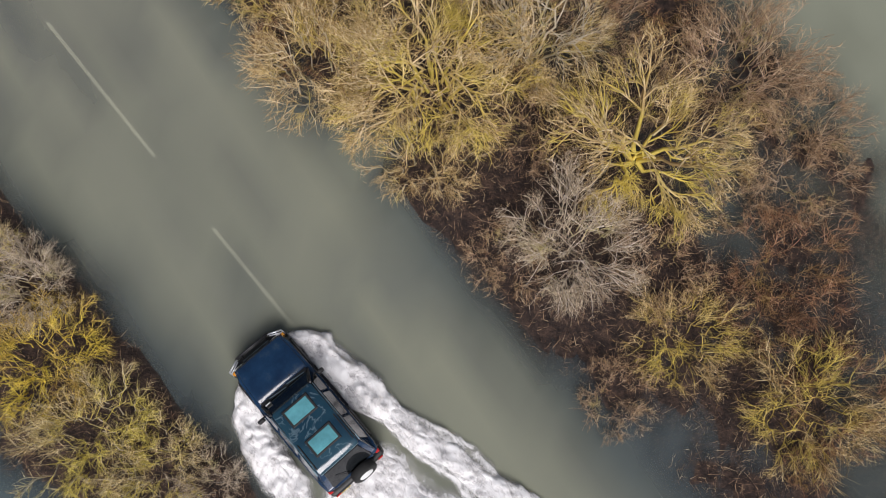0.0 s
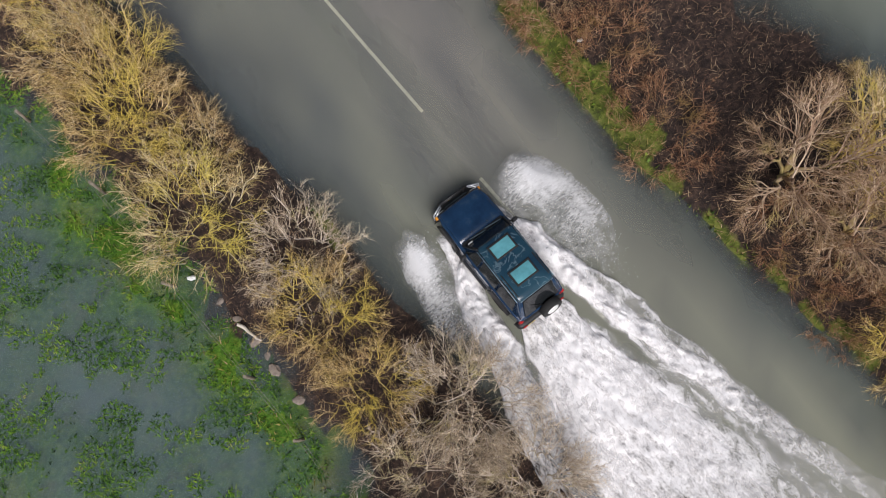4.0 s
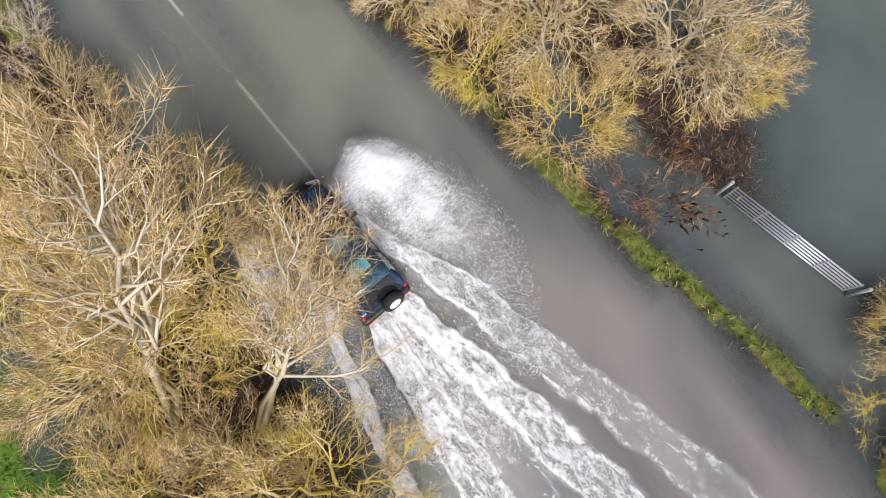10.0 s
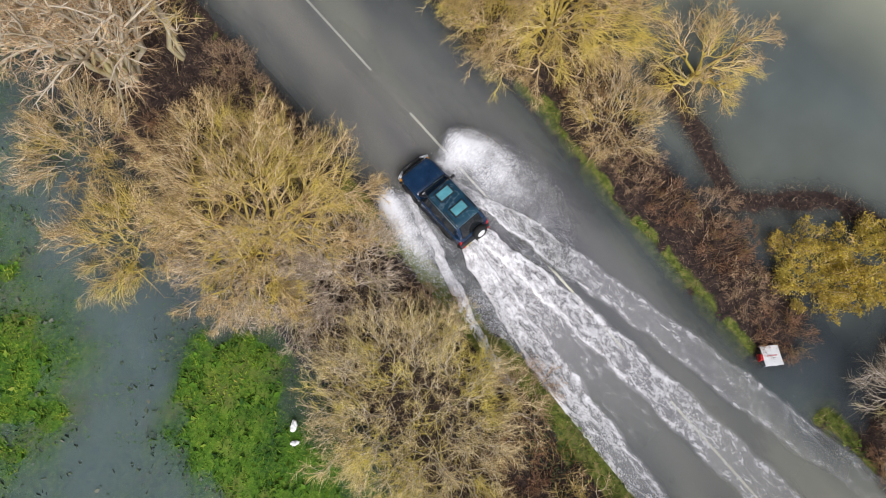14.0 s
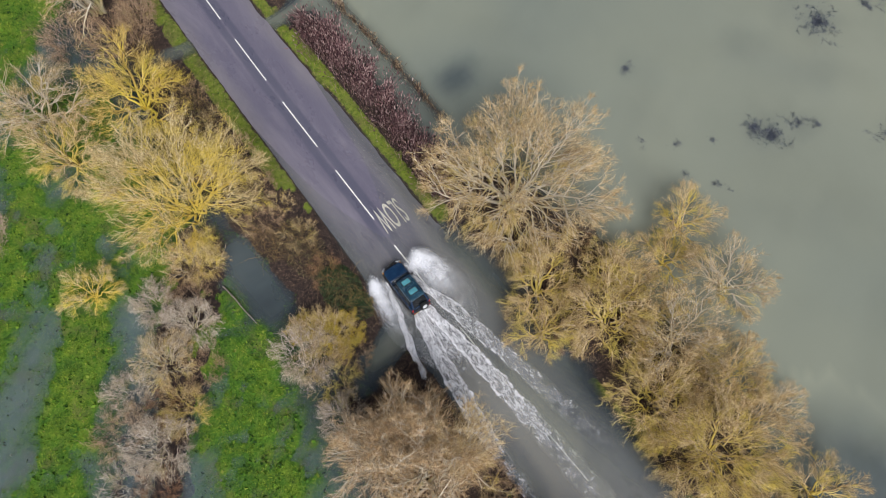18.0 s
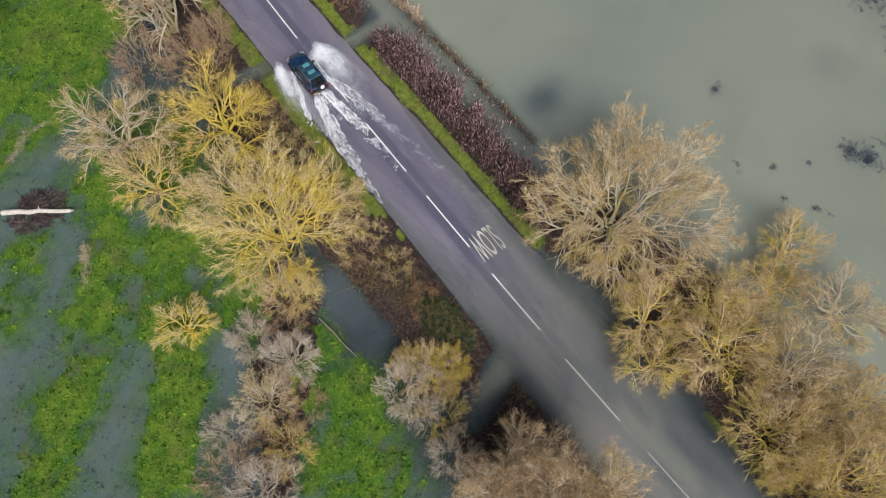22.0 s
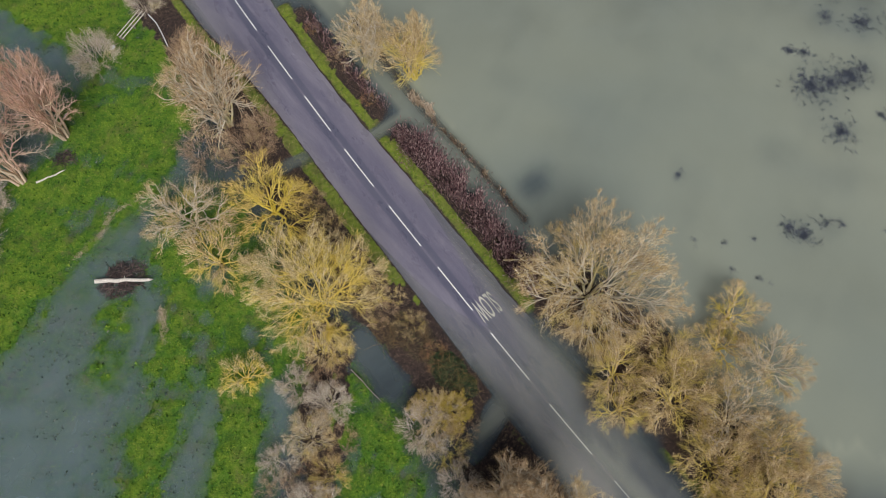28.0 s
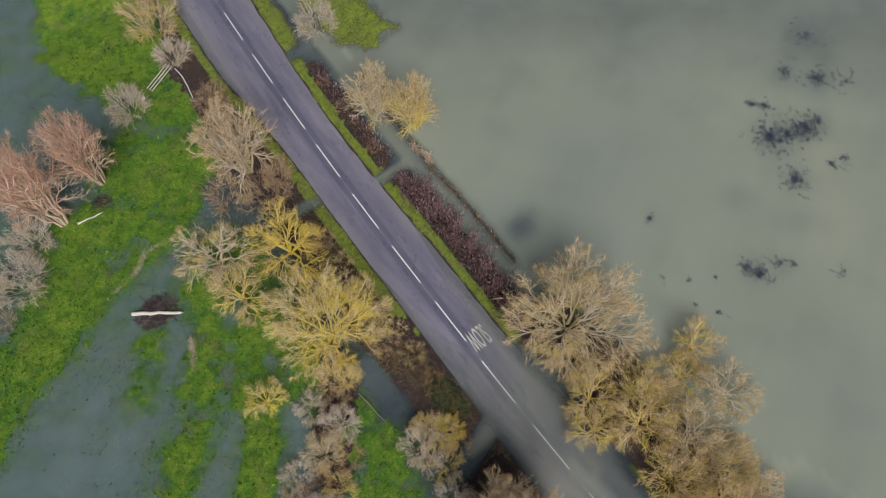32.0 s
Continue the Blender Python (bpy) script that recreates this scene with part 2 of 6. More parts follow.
ER = smooth_line([-420, -131, -124, -113, -105, -101, -97, -93, -87, -80, -75, -70, -66, -60, -50, -41, -32, -20, 0, 14, 24, 33, 45, 59, 420],
                 [4.2, 4.6, 4.7, 4.7, 3.9, 3.9, 4.1, 4.4, 5.7, 6.5, 6.6, 5.6, 5.1, 4.9, 3.5, 3.6, 4.6, 4.8, 4.0, 4.0, 3.5, 3.3, 3.6, 4.2, 4.2], 2.0)
CROWN = smooth_line([-420, -125, -112, -104, -97, -90, -80, -70, -62, -54, -46, -38, -30, -22, -12, -4, 4, 20, 420],
                    [-0.34, -0.15, -0.12, -0.1, -0.085, -0.07, -0.07, -0.09, -0.13, -0.10, -0.03, -0.01, -0.06, -0.09, -0.05, -0.005, 0.03, 0.05, 0.07], 2.5)


def along(table, y):
    return np.interp(y, YS, table)


def wob(x, y, scale, seed=0.0):
    """Cheap smooth noise in -1..1 from sums of sines."""
    a = x * scale + seed
    b = y * scale + seed * 1.7
    v = np.sin(a * 1.3 + 1.7 * np.sin(b * 0.9)) + np.sin(b * 1.7 + 1.3 * np.sin(a * 1.1 + 2.0)) + 0.6 * np.sin((a + b) * 2.3 + np.sin(a * 2.9 - b * 1.3)) + 0.4 * np.sin((a - b) * 4.1 + 1.9 * np.sin(b * 3.3))
    return v / 2.6


def near_line(x, y, pts):
    """Distance to an open polyline."""
    d = np.full(x.shape, 1e9)
    for (ax, ay), (bx, by) in zip(pts[:-1], pts[1:]):
        ux, uy = bx - ax, by - ay
        k = np.clip(((x - ax) * ux + (y - ay) * uy) / (ux * ux + uy * uy + 1e-9), 0, 1)
        d = np.minimum(d, np.hypot(x - ax - k * ux, y - ay - k * uy))
    return d


def inside(x, y, pts):
    """Signed distance to a polygon, negative inside."""
    d = near_line(x, y, list(pts) + [pts[0]])
    odd = np.zeros(x.shape, bool)
    for (ax, ay), (bx, by) in zip(pts, list(pts[1:]) + [pts[0]]):
        hit = ((ay > y) != (by > y)) & (x < (bx - ax) * (y - ay) / (by - ay + 1e-12) + ax)
        odd ^= hit
    return np.where(odd, -d, d)


def beside(side, y0, y1, off, step=4.0):
    """A polyline beside the road, off metres outside its edge."""
    n = max(2, int(abs(y1 - y0) / step) + 1)
    out = []
    for y in np.linspace(y0, y1, n):
        e = along(ER if side > 0 else EL, y)
        out.append((float(along(CX, y) + e + side * off), float(y)))
    return out


# ridges above the flood: line, half width, top, slope, how green (1 grass, 0 leaf litter)
RIDGES = [
    (beside(1, -114, -104.0, 0.6), 0.22, 0.05, 0.25, 0.8),
    (beside(1, -128, -98.0, 3.4), 2.0, 0.12, 0.12, 0.0),
    (beside(1, -94.8, -78.8, 0.8), 0.6, 0.16, 0.28, 1.0),
    (beside(1, -94.8, -84.0, 2.6), 1.3, 0.14, 0.2, 0.1),
    (beside(1, -104, -97.4, 0.9), 0.55, 0.14, 0.28, 1.0),
    (beside(1, -77.2, -52.5, 0.6), 0.25, 0.06, 0.22, 0.62),
    (beside(1, -48.5, -22.0, 1.0), 0.3, 0.02, 0.22, 0.8),
    (beside(1, -48.5, -22.0, 2.2), 0.9, 0.10, 0.2, 0.0),
    (beside(1, -2.5, 22.2, 0.65), 0.5, 0.18, 0.4, 1.0),
    (beside(1, -4.0, 21.8, 2.3), 0.9, 0.08, 0.25, 0.0),
    (beside(1, 25.2, 46.0, 0.65), 0.5, 0.16, 0.4, 1.0),
    (beside(1, 26.0, 44.0, 2.2), 0.7, 0.08, 0.25, 0.0),
    (beside(1, 50.0, 120.0, 1.2), 0.9, 0.16, 0.3, 0.8),
    ([(10.8, 5), (10.7, 14), (10.3, 22), (10.6, 31), (11.2, 39)], 0.12, 0.01, 0.3, 0.0),
    ([(16.4, -53), (14.0, -46), (10.2, -43), (12.0, -36)], 0.25, 0.06, 0.3, 0.0),
    ([(14.6, -90), (13.2, -84), (12.8, -79), (12.9, -78)], 1.5, 0.10, 0.15, 0.0),
    ([(12.5, -100), (12.3, -92)], 2.4, 0.12, 0.12, 0.0),
    ([(11.5, -68), (10.5, -62), (8.6, -56)], 1.6, 0.10, 0.15, 0.0),
    ([(9.0, -58), (12.5, -54)], 2.0, 0.10, 0.15, 0.0),
    ([(14.0, -128), (14.5, -118), (11.8, -104)], 3.0, 0.03, 0.10, 0.0),
    ([(17.5, -140), (20.0, -132), (20.5, -127), (18.5, -119)], 1.6, -0.02, 0.10, 0.0),
    ([(13.0, -140), (15.5, -130)], 2.0, -0.01, 0.1, 0.0),
    ([(9.0, -30), (10.5, -12), (9.0, -4)], 2.4, 0.08, 0.12, 0.0),
    (beside(-1, -128, -83.2, 1.9), 1.6, 0.16, 0.25, 0.0),
    (beside(-1, -104, -84.0, 0.5), 0.4, 0.12, 0.3, 0.8),
    (beside(-1, -77.4, -54.0, 2.2), 2.0, 0.16, 0.25, 0.1),
    (beside(-1, -54, -32.0, 0.7), 0.5, 0.14, 0.35, 1.0),
    (beside(-1, -56, -12.0, 3.8), 2.4, 0.14, 0.2, 0.0),
    (beside(-1, -30, -8.0, 1.0), 0.5, 0.10, 0.25, 0.3),
    (beside(-1, -8.0, 5.0, 2.6), 2.2, 0.2, 0.3, 0.0),
    (beside(-1, 4.0, 24.6, 0.7), 0.55, 0.16, 0.35, 1.0),
    (beside(-1, 4.0, 24.6, 3.6), 2.0, 0.14, 0.2, 0.1),
    (beside(-1, 26.8, 120.0, 0.7), 0.5, 0.16, 0.35, 0.9),
    (beside(-1, 27.5, 60.0, 3.4), 2.0, 0.12, 0.2, 0.2),
    ([(-13.5, 6), (-16.5, 2), (-19.5, -2), (-23.5, -6), (-26, -9)], 1.6, 0.1, 0.18, 0.0),
    # field grass
    ([(-7.0, -112), (-8.0, -100), (-9.0, -90)], 2.0, -0.16, 0.03, 1.0),
    ([(-4.9, -112), (-6.6, -98), (-7.6, -88)], 0.3, -0.02, 0.14, 0.9),
    ([(-14, -120), (-13, -100), (-14, -86)], 2.5, -0.14, 0.03, 1.0),
    ([(-8.6, -82), (-10.5, -76), (-11.5, -70), (-12.5, -62)], 2.2, 0.10, 0.10, 1.0),
    ([(-14.5, -78), (-16, -68), (-17, -58)], 3.0, 0.05, 0.06, 1.0),
    ([(-11.6, -54), (-14.0, -43), (-13.6, -36)], 1.5, 0.09, 0.12, 1.0),
    ([(-21.4, -30), (-20.6, -18), (-17.8, -6), (-16.0, 2)], 1.8, 0.03, 0.08, 1.0),
    ([(-20.6, 26), (-23.5, 17), (-29.5, 10), (-36, 4), (-44, -2)], 0.8, 0.05, 0.06, 1.0),
    ([(-20.6, 15), (-23.6, 6), (-28.2, -1), (-34, -9)], 1.1, 0.07, 0.08, 1.0),
    ([(-29.0, 21.5), (-33, 16)], 0.7, 0.01, 0.08, 1.0),
    ([(-16.5, 26), (-16.5, 15), (-18.0, 4)], 1.6, 0.03, 0.06, 0.9),
    ([(-14.0, 0.0), (-16.0, -9), (-19.0, -16)], 1.6, 0.02, 0.06, 1.0),
]
MEADOWS = [
    ([(-8.0, 61), (-10.5, 49), (-12.5, 38), (-21, 32.5), (-27.6, 31), (-33.3, 28), (-43, 23.5), (-56, 17), (-56, 25), (-44, 31), (-38.5, 34.5), (-33.8, 39), (-25.3, 44.5), (-18.6, 50)], 0.06, 0.09),
    ([(-8.5, 60), (-12.5, 54), (-19.0, 57), (-21.2, 62), (-22.5, 67), (-16, 86), (-8, 86)], 0.12, 0.14),
    ([(12.4, 45.5), (15.5, 43.2), (18.6, 44), (17.8, 49.5), (14.6, 56), (11.5, 62)], 0.14, 0.2),
]
# channels cut back into the banks: line, half width, depth
CUTS = [
    ([(6.4, -96.2), (12.0, -96.2)], 0.7, -0.14),
    ([(8.0, -120.3), (11.0, -120.6)], 0.5, -0.2),
    ([(8.6, -78.3), (11.5, -77.6)], 0.7, -0.14),
    (beside(1, -90, -63, 2.6), 0.9, -0.3),
    ([(-4.2, 25.6), (-9.0, 26.4)], 0.7, -0.1),
    ([(3.6, 23.6), (8.0, 23.4), (10.5, 24.5)], 0.7, -0.08),
    ([(-3.0, -80.3), (-6.4, -80.3), (-7.6, -80.9)], 0.8, -0.08),
    ([(-11.0, 4.2), (-11.2, -1.4)], 1.0, -0.3),
    ([(5.0, -51.0), (13.0, -50.2)], 0.9, -0.2),
    ([(-4.2, -9.5), (-8.6, -11.0)], 1.1, -0.2),
    ([(-20.0, 4.5), (-22.6, -2.0), (-26.0, -8.0)], 0.8, -0.25),
]


def land(x, y):
    """Height of the ground and how green it is."""
    rag = 0.55 * wob(x, y, 0.9, 1.0) + 0.3 * wob(x, y, 2.7, 4.0) + 0.12 * wob(x, y, 1.9, 2.0)
    west = np.clip((-x - 9) / 4, 0, 1) * np.clip((y + 60) / 20, 0, 1)
    h = -0.42 + 0.22 * west + 0.1 * wob(x, y, 0.08, 3.0) + (0.03 + 0.05 * west) * wob(x, y, 0.7, 5.0)
    green = np.where(x < along(CX, y), 0.75, 0.3) + 0.2 * wob(x, y, 0.3, 6.0)
    for pts, half, top, slope, g in RIDGES:
        x0, x1 = min(p[0] for p in pts) - 9, max(p[0] for p in pts) + 9
        y0, y1 = min(p[1] for p in pts) - 9, max(p[1] for p in pts) + 9
        m = (x > x0) & (x < x1) & (y > y0) & (y < y1)
        if not m.any():
            continue
        d = near_line(x[m], y[m], pts) + rag[m] * min(0.8, half)
        v = top - slope * np.maximum(d - half, 0) + 0.03 * wob(x[m], y[m], 2.0, 8.0) + (0.08 * wob(x[m], y[m], 0.5, 9.0) + 0.06 * wob(x[m], y[m], 1.5, 3.0) + 0.05 * wob(x[m], y[m], 2.3, 1.0)) * (slope < 0.16) * ((g > 0.5) | (y[m] < -104))
        up = v > h[m]
        gm = green[m]
        gm[up] = np.clip(g + 0.15 * rag[m][up], 0, 1)
        green[m] = gm
        h[m] = np.maximum(h[m], v)
    for pts, top, slope in MEADOWS:
        d = inside(x, y, pts) + rag * 1.6
        v = top - slope * np.maximum(d, 0) + 0.1 * wob(x, y, 0.33, 8.0) + 0.06 * wob(x, y, 1.1, 2.0) + 0.045 * wob(x, y, 2.2, 1.0)
        up = v > h
        green[up] = 1.0
        h = np.maximum(h, v)
    for pts, half, deep in CUTS:
        d = near_line(x, y, pts) + 0.25 * rag
        k = np.clip((half + 0.5 - d) / 0.5, 0, 1)
        h = np.where(k > 0, h * (1 - k) + np.minimum(h, deep) * k, h)
    # far country beyond the flood
    far = np.hypot(x, y + 30)
    h = h + np.clip((far - 170) / 60, 0, 1) * 0.9 + np.clip((far - 400) / 800, 0, 1) * 12
    # the road bed
    u = x - along(CX, y)
    el, er, cr = along(EL, y), along(ER, y), along(CROWN, y)
    out = np.maximum(el - u, u - er) + 0.18 * rag
    bed = cr - 0.012 * np.abs(u) - 0.05
    k = np.clip(1 - out / 0.35, 0, 1)
    h = h * (1 - k) + bed * k
    green = green * (1 - k)
    return h, green


def grid_mesh(name, xs, ys, zfun, attrs):
    """A sheet over the axes xs, ys; attrs: name -> values per vertex."""
    X, Y = np.meshgrid(xs, ys)
    Z = zfun
    me = bpy.data.meshes.new(name)
    nx, ny = len(xs), len(ys)
    me.vertices.add(nx * ny)
    me.vertices.foreach_set("co", np.stack([X, Y, Z], -1).astype(np.float32).ravel())
    i = (np.arange(ny - 1)[:, None] * nx + np.arange(nx - 1)[None]).ravel()
    quads = np.stack([i, i + 1, i + nx + 1, i + nx], -1).astype(np.int32)
    me.loops.add(quads.size)
    me.loops.foreach_set("vertex_index", quads.ravel())
    me.polygons.add(len(quads))
    me.polygons.foreach_set("loop_start", np.arange(0, quads.size, 4, dtype=np.int32))
    me.polygons.foreach_set("loop_total", np.full(len(quads), 4, np.int32))
    me.polygons.foreach_set("use_smooth", np.ones(len(quads), bool))
    for k, v in attrs.items():
        me.attributes.new(k, "FLOAT", "POINT").data.foreach_set("value", np.asarray(v, np.float32).ravel())
    me.update()
    me.validate()
    return me


def axis(lo, hi, step, far):
    core = np.arange(lo, hi + step / 2, step)
    grow = np.array([1, 2.5, 5, 9, 15, 24, 40, 65, 110, 180, 300, 480, 760, 1200, 1900])
    grow = grow[grow < far]
    return np.concatenate([lo - grow[::-1], core, hi + grow])


GX = axis(-46, 66, 0.5, 2000)
GY = axis(-136, 78, 0.5, 2000)
GXX, GYY = np.meshgrid(GX, GY)
HH, GG = land(GXX, GYY)
ground = new("ground", grid_mesh("ground", GX, GY, HH, {"green": GG, "wet": np.clip((-0.04 - HH) * 4, 0, 0.75) * (1 - 0.6 * np.clip((along(CX, GYY) - GXX - 9) / 3, 0, 1)), "lush": np.clip((along(CX, GYY) - GXX - 6.5) / 3, 0, 1), "dry": np.clip((HH - 0.02) / 0.14, 0, 1) * np.clip((GYY + 48) / 20, 0, 1)}))
ground.data.materials.append(M_GROUND)
tagged(ground, "grassy verges, muddy hedge banks and flooded meadow floor", "ground", kind="structure")

# road: a strip with camber, over the bed
def road_mesh():
    ys = np.arange(-300, 301, 1.0)
    ks = np.linspace(0, 1, 15)
    el, er, cx, cr = along(EL, ys), along(ER, ys), along(CX, ys), along(CROWN, ys)
    U = el[:, None] * (1 - ks) + er[:, None] * ks
    X = cx[:, None] + U + 0.10 * wob(U * 0 + ys[:, None], ks * 9 + 0 * U, 1.1, 3.0) * (np.abs(ks - 0.5) > 0.49)
    Y = np.repeat(ys[:, None], 15, 1)
    Z = cr[:, None] - 0.012 * np.abs(U) - 0.04 * np.clip(1 - np.minimum(U - el[:, None], er[:, None] - U) / 0.5, 0, 1) * (cr[:, None] < -0.01)
    vs = np.stack([X, Y, Z], -1).reshape(-1, 3)
    n = 15
    fs = [(r * n + c, r * n + c + 1, (r + 1) * n + c + 1, (r + 1) * n + c) for r in range(len(ys) - 1) for c in range(n - 1)]
    me = bpy.data.meshes.new("road")
    me.from_pydata(vs.tolist(), [], fs)
    me.polygons.foreach_set("use_smooth", np.ones(len(fs), bool))
    drowned = np.clip(1 - np.minimum(U - el[:, None], er[:, None] - U) / 1.0, 0, 1) * (cr[:, None] < -0.01)
    me.attributes.new("drowned", "FLOAT", "POINT").data.foreach_set("value", drowned.astype(np.float32).ravel())
    me.attributes.new("across", "FLOAT", "POINT").data.foreach_set("value", U.astype(np.float32).ravel())
    return me


road = new("road", road_mesh())
road.data.materials.append(M_ROAD)
tagged(road, "wet dark asphalt country road, partly under flood water", "road", kind="structure")


def road_z(x, y):
    return float(along(CROWN, y) - 0.012 * abs(x - along(CX, y)))


# flood water: one level sheet, murkier where it is deeper
def flood_depth(x, y, h):
    u = x - along(CX, y)
    on = (u > along(EL, y)) & (u < along(ER, y))
    rz = along(CROWN, y) - 0.012 * np.abs(u)
    rz = rz - 0.05 * np.clip(1 - np.minimum(u - along(EL, y), along(ER, y) - u) / 0.9, 0, 1)
    return np.maximum(0.0 - np.where(on, rz, h), 0)


WX, WY = axis(-46, 66, 0.8, 2000), axis(-136, 78, 0.8, 2000)
WXX, WYY = np.meshgrid(WX, WY)
WH = land(WXX, WYY)[0]
DEEP = flood_depth(WXX, WYY, WH)
# silt is carried on the road and in the open flood, the sheltered west meadows and ditches are clearer
WU = WXX - along(CX, WYY)
SILT_AND_SHADE = np.clip((WU - along(EL, WYY) + 0.8) / 1.6, 0, 1)
NORTH = np.clip((WYY + 40) / 25, 0, 1)
LAKE = 17 + 5.0 * np.exp(-(((WYY + 90) / 16) ** 2)) + (2 - 1.6 * NORTH) * wob(WXX, WYY, 0.2, 2.0) - 5.4 * NORTH + 12 * np.exp(-(((WYY + 50) / 18) ** 2))
LAKE_SOFT = 3 - 2 * NORTH + 6 * np.exp(-(((WYY + 50) / 18) ** 2))
SILT_AND_SHADE = SILT_AND_SHADE * (1 - (0.75 - 0.35 * NORTH) * np.clip((WU - along(ER, WYY)) / 1.0, 0, 1) * np.clip((LAKE - WXX) / LAKE_SOFT, 0, 1))
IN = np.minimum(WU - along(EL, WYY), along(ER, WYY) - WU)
# darker along both banks: hedge reflection and shade painted through the silt mask
SILT_AND_SHADE = SILT_AND_SHADE * np.where(np.abs(WU) < 8, 0.25 + 0.75 * np.clip((IN + 0.2 + 0.4 * wob(WXX, WYY, 0.5, 4.0)) / 1.9, 0, 1), 1.0)
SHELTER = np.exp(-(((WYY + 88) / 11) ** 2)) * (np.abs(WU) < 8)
SILT_AND_SHADE = SILT_AND_SHADE * (1 - 0.85 * SHELTER * np.clip(1 - (WU - along(EL, WYY) - 1.2 + 1.1 * wob(WXX, WYY, 0.35, 6.0)) / 3.0, 0, 1))
SILT_AND_SHADE = np.clip(SILT_AND_SHADE + 0.12 * wob(WXX, WYY, 0.25, 7.0), 0.05, 1)
SILT_AND_SHADE = np.maximum(SILT_AND_SHADE, 0.16 * np.clip((-WU - 11) / 8, 0, 1) * np.clip((WYY + 90) / 30, 0, 1) * (1 + 0.5 * wob(WXX, WYY, 0.2, 3.0)))
SILT_AND_SHADE = SILT_AND_SHADE * (1 - 0.8 * np.clip((-102 - WYY) / 7, 0, 1) * np.clip((WXX - 9) / 3, 0, 1) * np.clip((23.5 + 1.5 * wob(WXX, WYY, 0.3, 8.0) - WXX) / 4, 0, 1))
# the open water is darker, most of all away to the north-east
SILT_AND_SHADE = np.where(WXX > LAKE, SILT_AND_SHADE * (0.86 - 0.3 * np.clip((0.62 * WXX + 0.78 * WYY - 33 + 2.5 * wob(WXX, WYY, 0.13, 1.0)) / 16, 0, 1)), SILT_AND_SHADE)
# clearer lanes along the flooded carriageway
SILT_AND_SHADE = np.where(np.abs(WU) < 6.5, SILT_AND_SHADE * (1 - 0.5 * np.clip(wob(WU * 2.2, WYY * 0.3, 1.0, 3.0) + 0.15, 0, 1)), SILT_AND_SHADE)
# darker water over the right lane and beside it, around y -24
RIGHT_LANE = np.exp(-(((WYY + 24) / 14) ** 2)) * np.clip((WU - 0.6 + 0.5 * wob(WXX, WYY, 0.4, 2.0)) / 2.0, 0, 1) * (WU < 9)
SILT_AND_SHADE = SILT_AND_SHADE * (1 - 0.75 * RIGHT_LANE)
SILT_AND_SHADE = SILT_AND_SHADE * (1 - 0.5 * np.exp(-(((WYY + 82) / 22) ** 4)) * np.clip((WU - along(ER, WYY) - 1) / 2, 0, 1))
# silt washed into the gateways
for gate_line in ([(6.4, -96.2), (11.0, -96.2)], [(4.0, 23.6), (8.0, 23.4)], [(-4.0, 25.6), (-8.0, 26.2)], [(7.6, -120.3), (10.6, -120.6)], [(-4.0, -9.5), (-6.4, -10.2)]):
    SILT_AND_SHADE = np.maximum(SILT_AND_SHADE, 0.6 * np.clip(1.7 - near_line(WXX, WYY, gate_line) / 0.75 + 0.4 * wob(WXX, WYY, 1.3, 2.0), 0, 1))
WEST = np.clip((-WU - 7 - 6 * np.clip((WYY + 90) / 30, 0, 1)) / 4, 0, 1)
# cloudy dark places over sunken weed; the first paints the big tree's shadow
for wx, wy, wr, wd in ((14.4, 7.9, 2.2, 1.3), (49.2, -1.6, 3.6, 0.5), (52.6, -2.6, 2.6, 0.5), (55.6, -4.0, 2.6, 0.5), (47.0, -7.7, 2.2, 0.5), (33.6, -13.5, 2.2, 0.5), (58.6, 5.1, 2.0, 0.7), (61.5, 1.2, 3.0, 0.7), (65.9, 7.7, 4.0, 0.7), (38.4, -5.4, 2.4, 0.35), (36.4, -15.4, 1.5, 0.35), (28.1, -0.8, 0.7, 0.5), (43.0, -12.0, 3.0, 0.3)):
    SILT_AND_SHADE = SILT_AND_SHADE * (1 - 0.6 * wd * np.exp(-(((WXX - wx) / wr) ** 2 + ((WYY - wy) / wr / 0.8) ** 2) * (1 + 0.5 * wob(WXX, WYY, 0.6, 3.0))))
BROWN = np.exp(-(((WYY + 80) / 19) ** 2)) * np.clip((WU + 1.2 + 2.6 * np.clip((WYY + 90) / 12, 0, 1) + 1.5 * wob(WXX, WYY, 0.3, 5.0)) / 3, 0, 1) * (WU < 8) + 0.35 * np.exp(-(((WYY + 22) / 16) ** 2)) * np.clip((0.8 - WU) / 1.5, 0, 1) * (WU > -6)
flood = new("flood_water", grid_mesh("flood_water", WX, WY, np.zeros_like(WH), {"deep": DEEP * (1 - 0.5 * WEST), "silt": SILT_AND_SHADE, "brown": BROWN, "west": WEST}))
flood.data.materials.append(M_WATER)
tagged(flood, "murky grey-green flood water lying over road and meadows", "flood water", kind="structure")


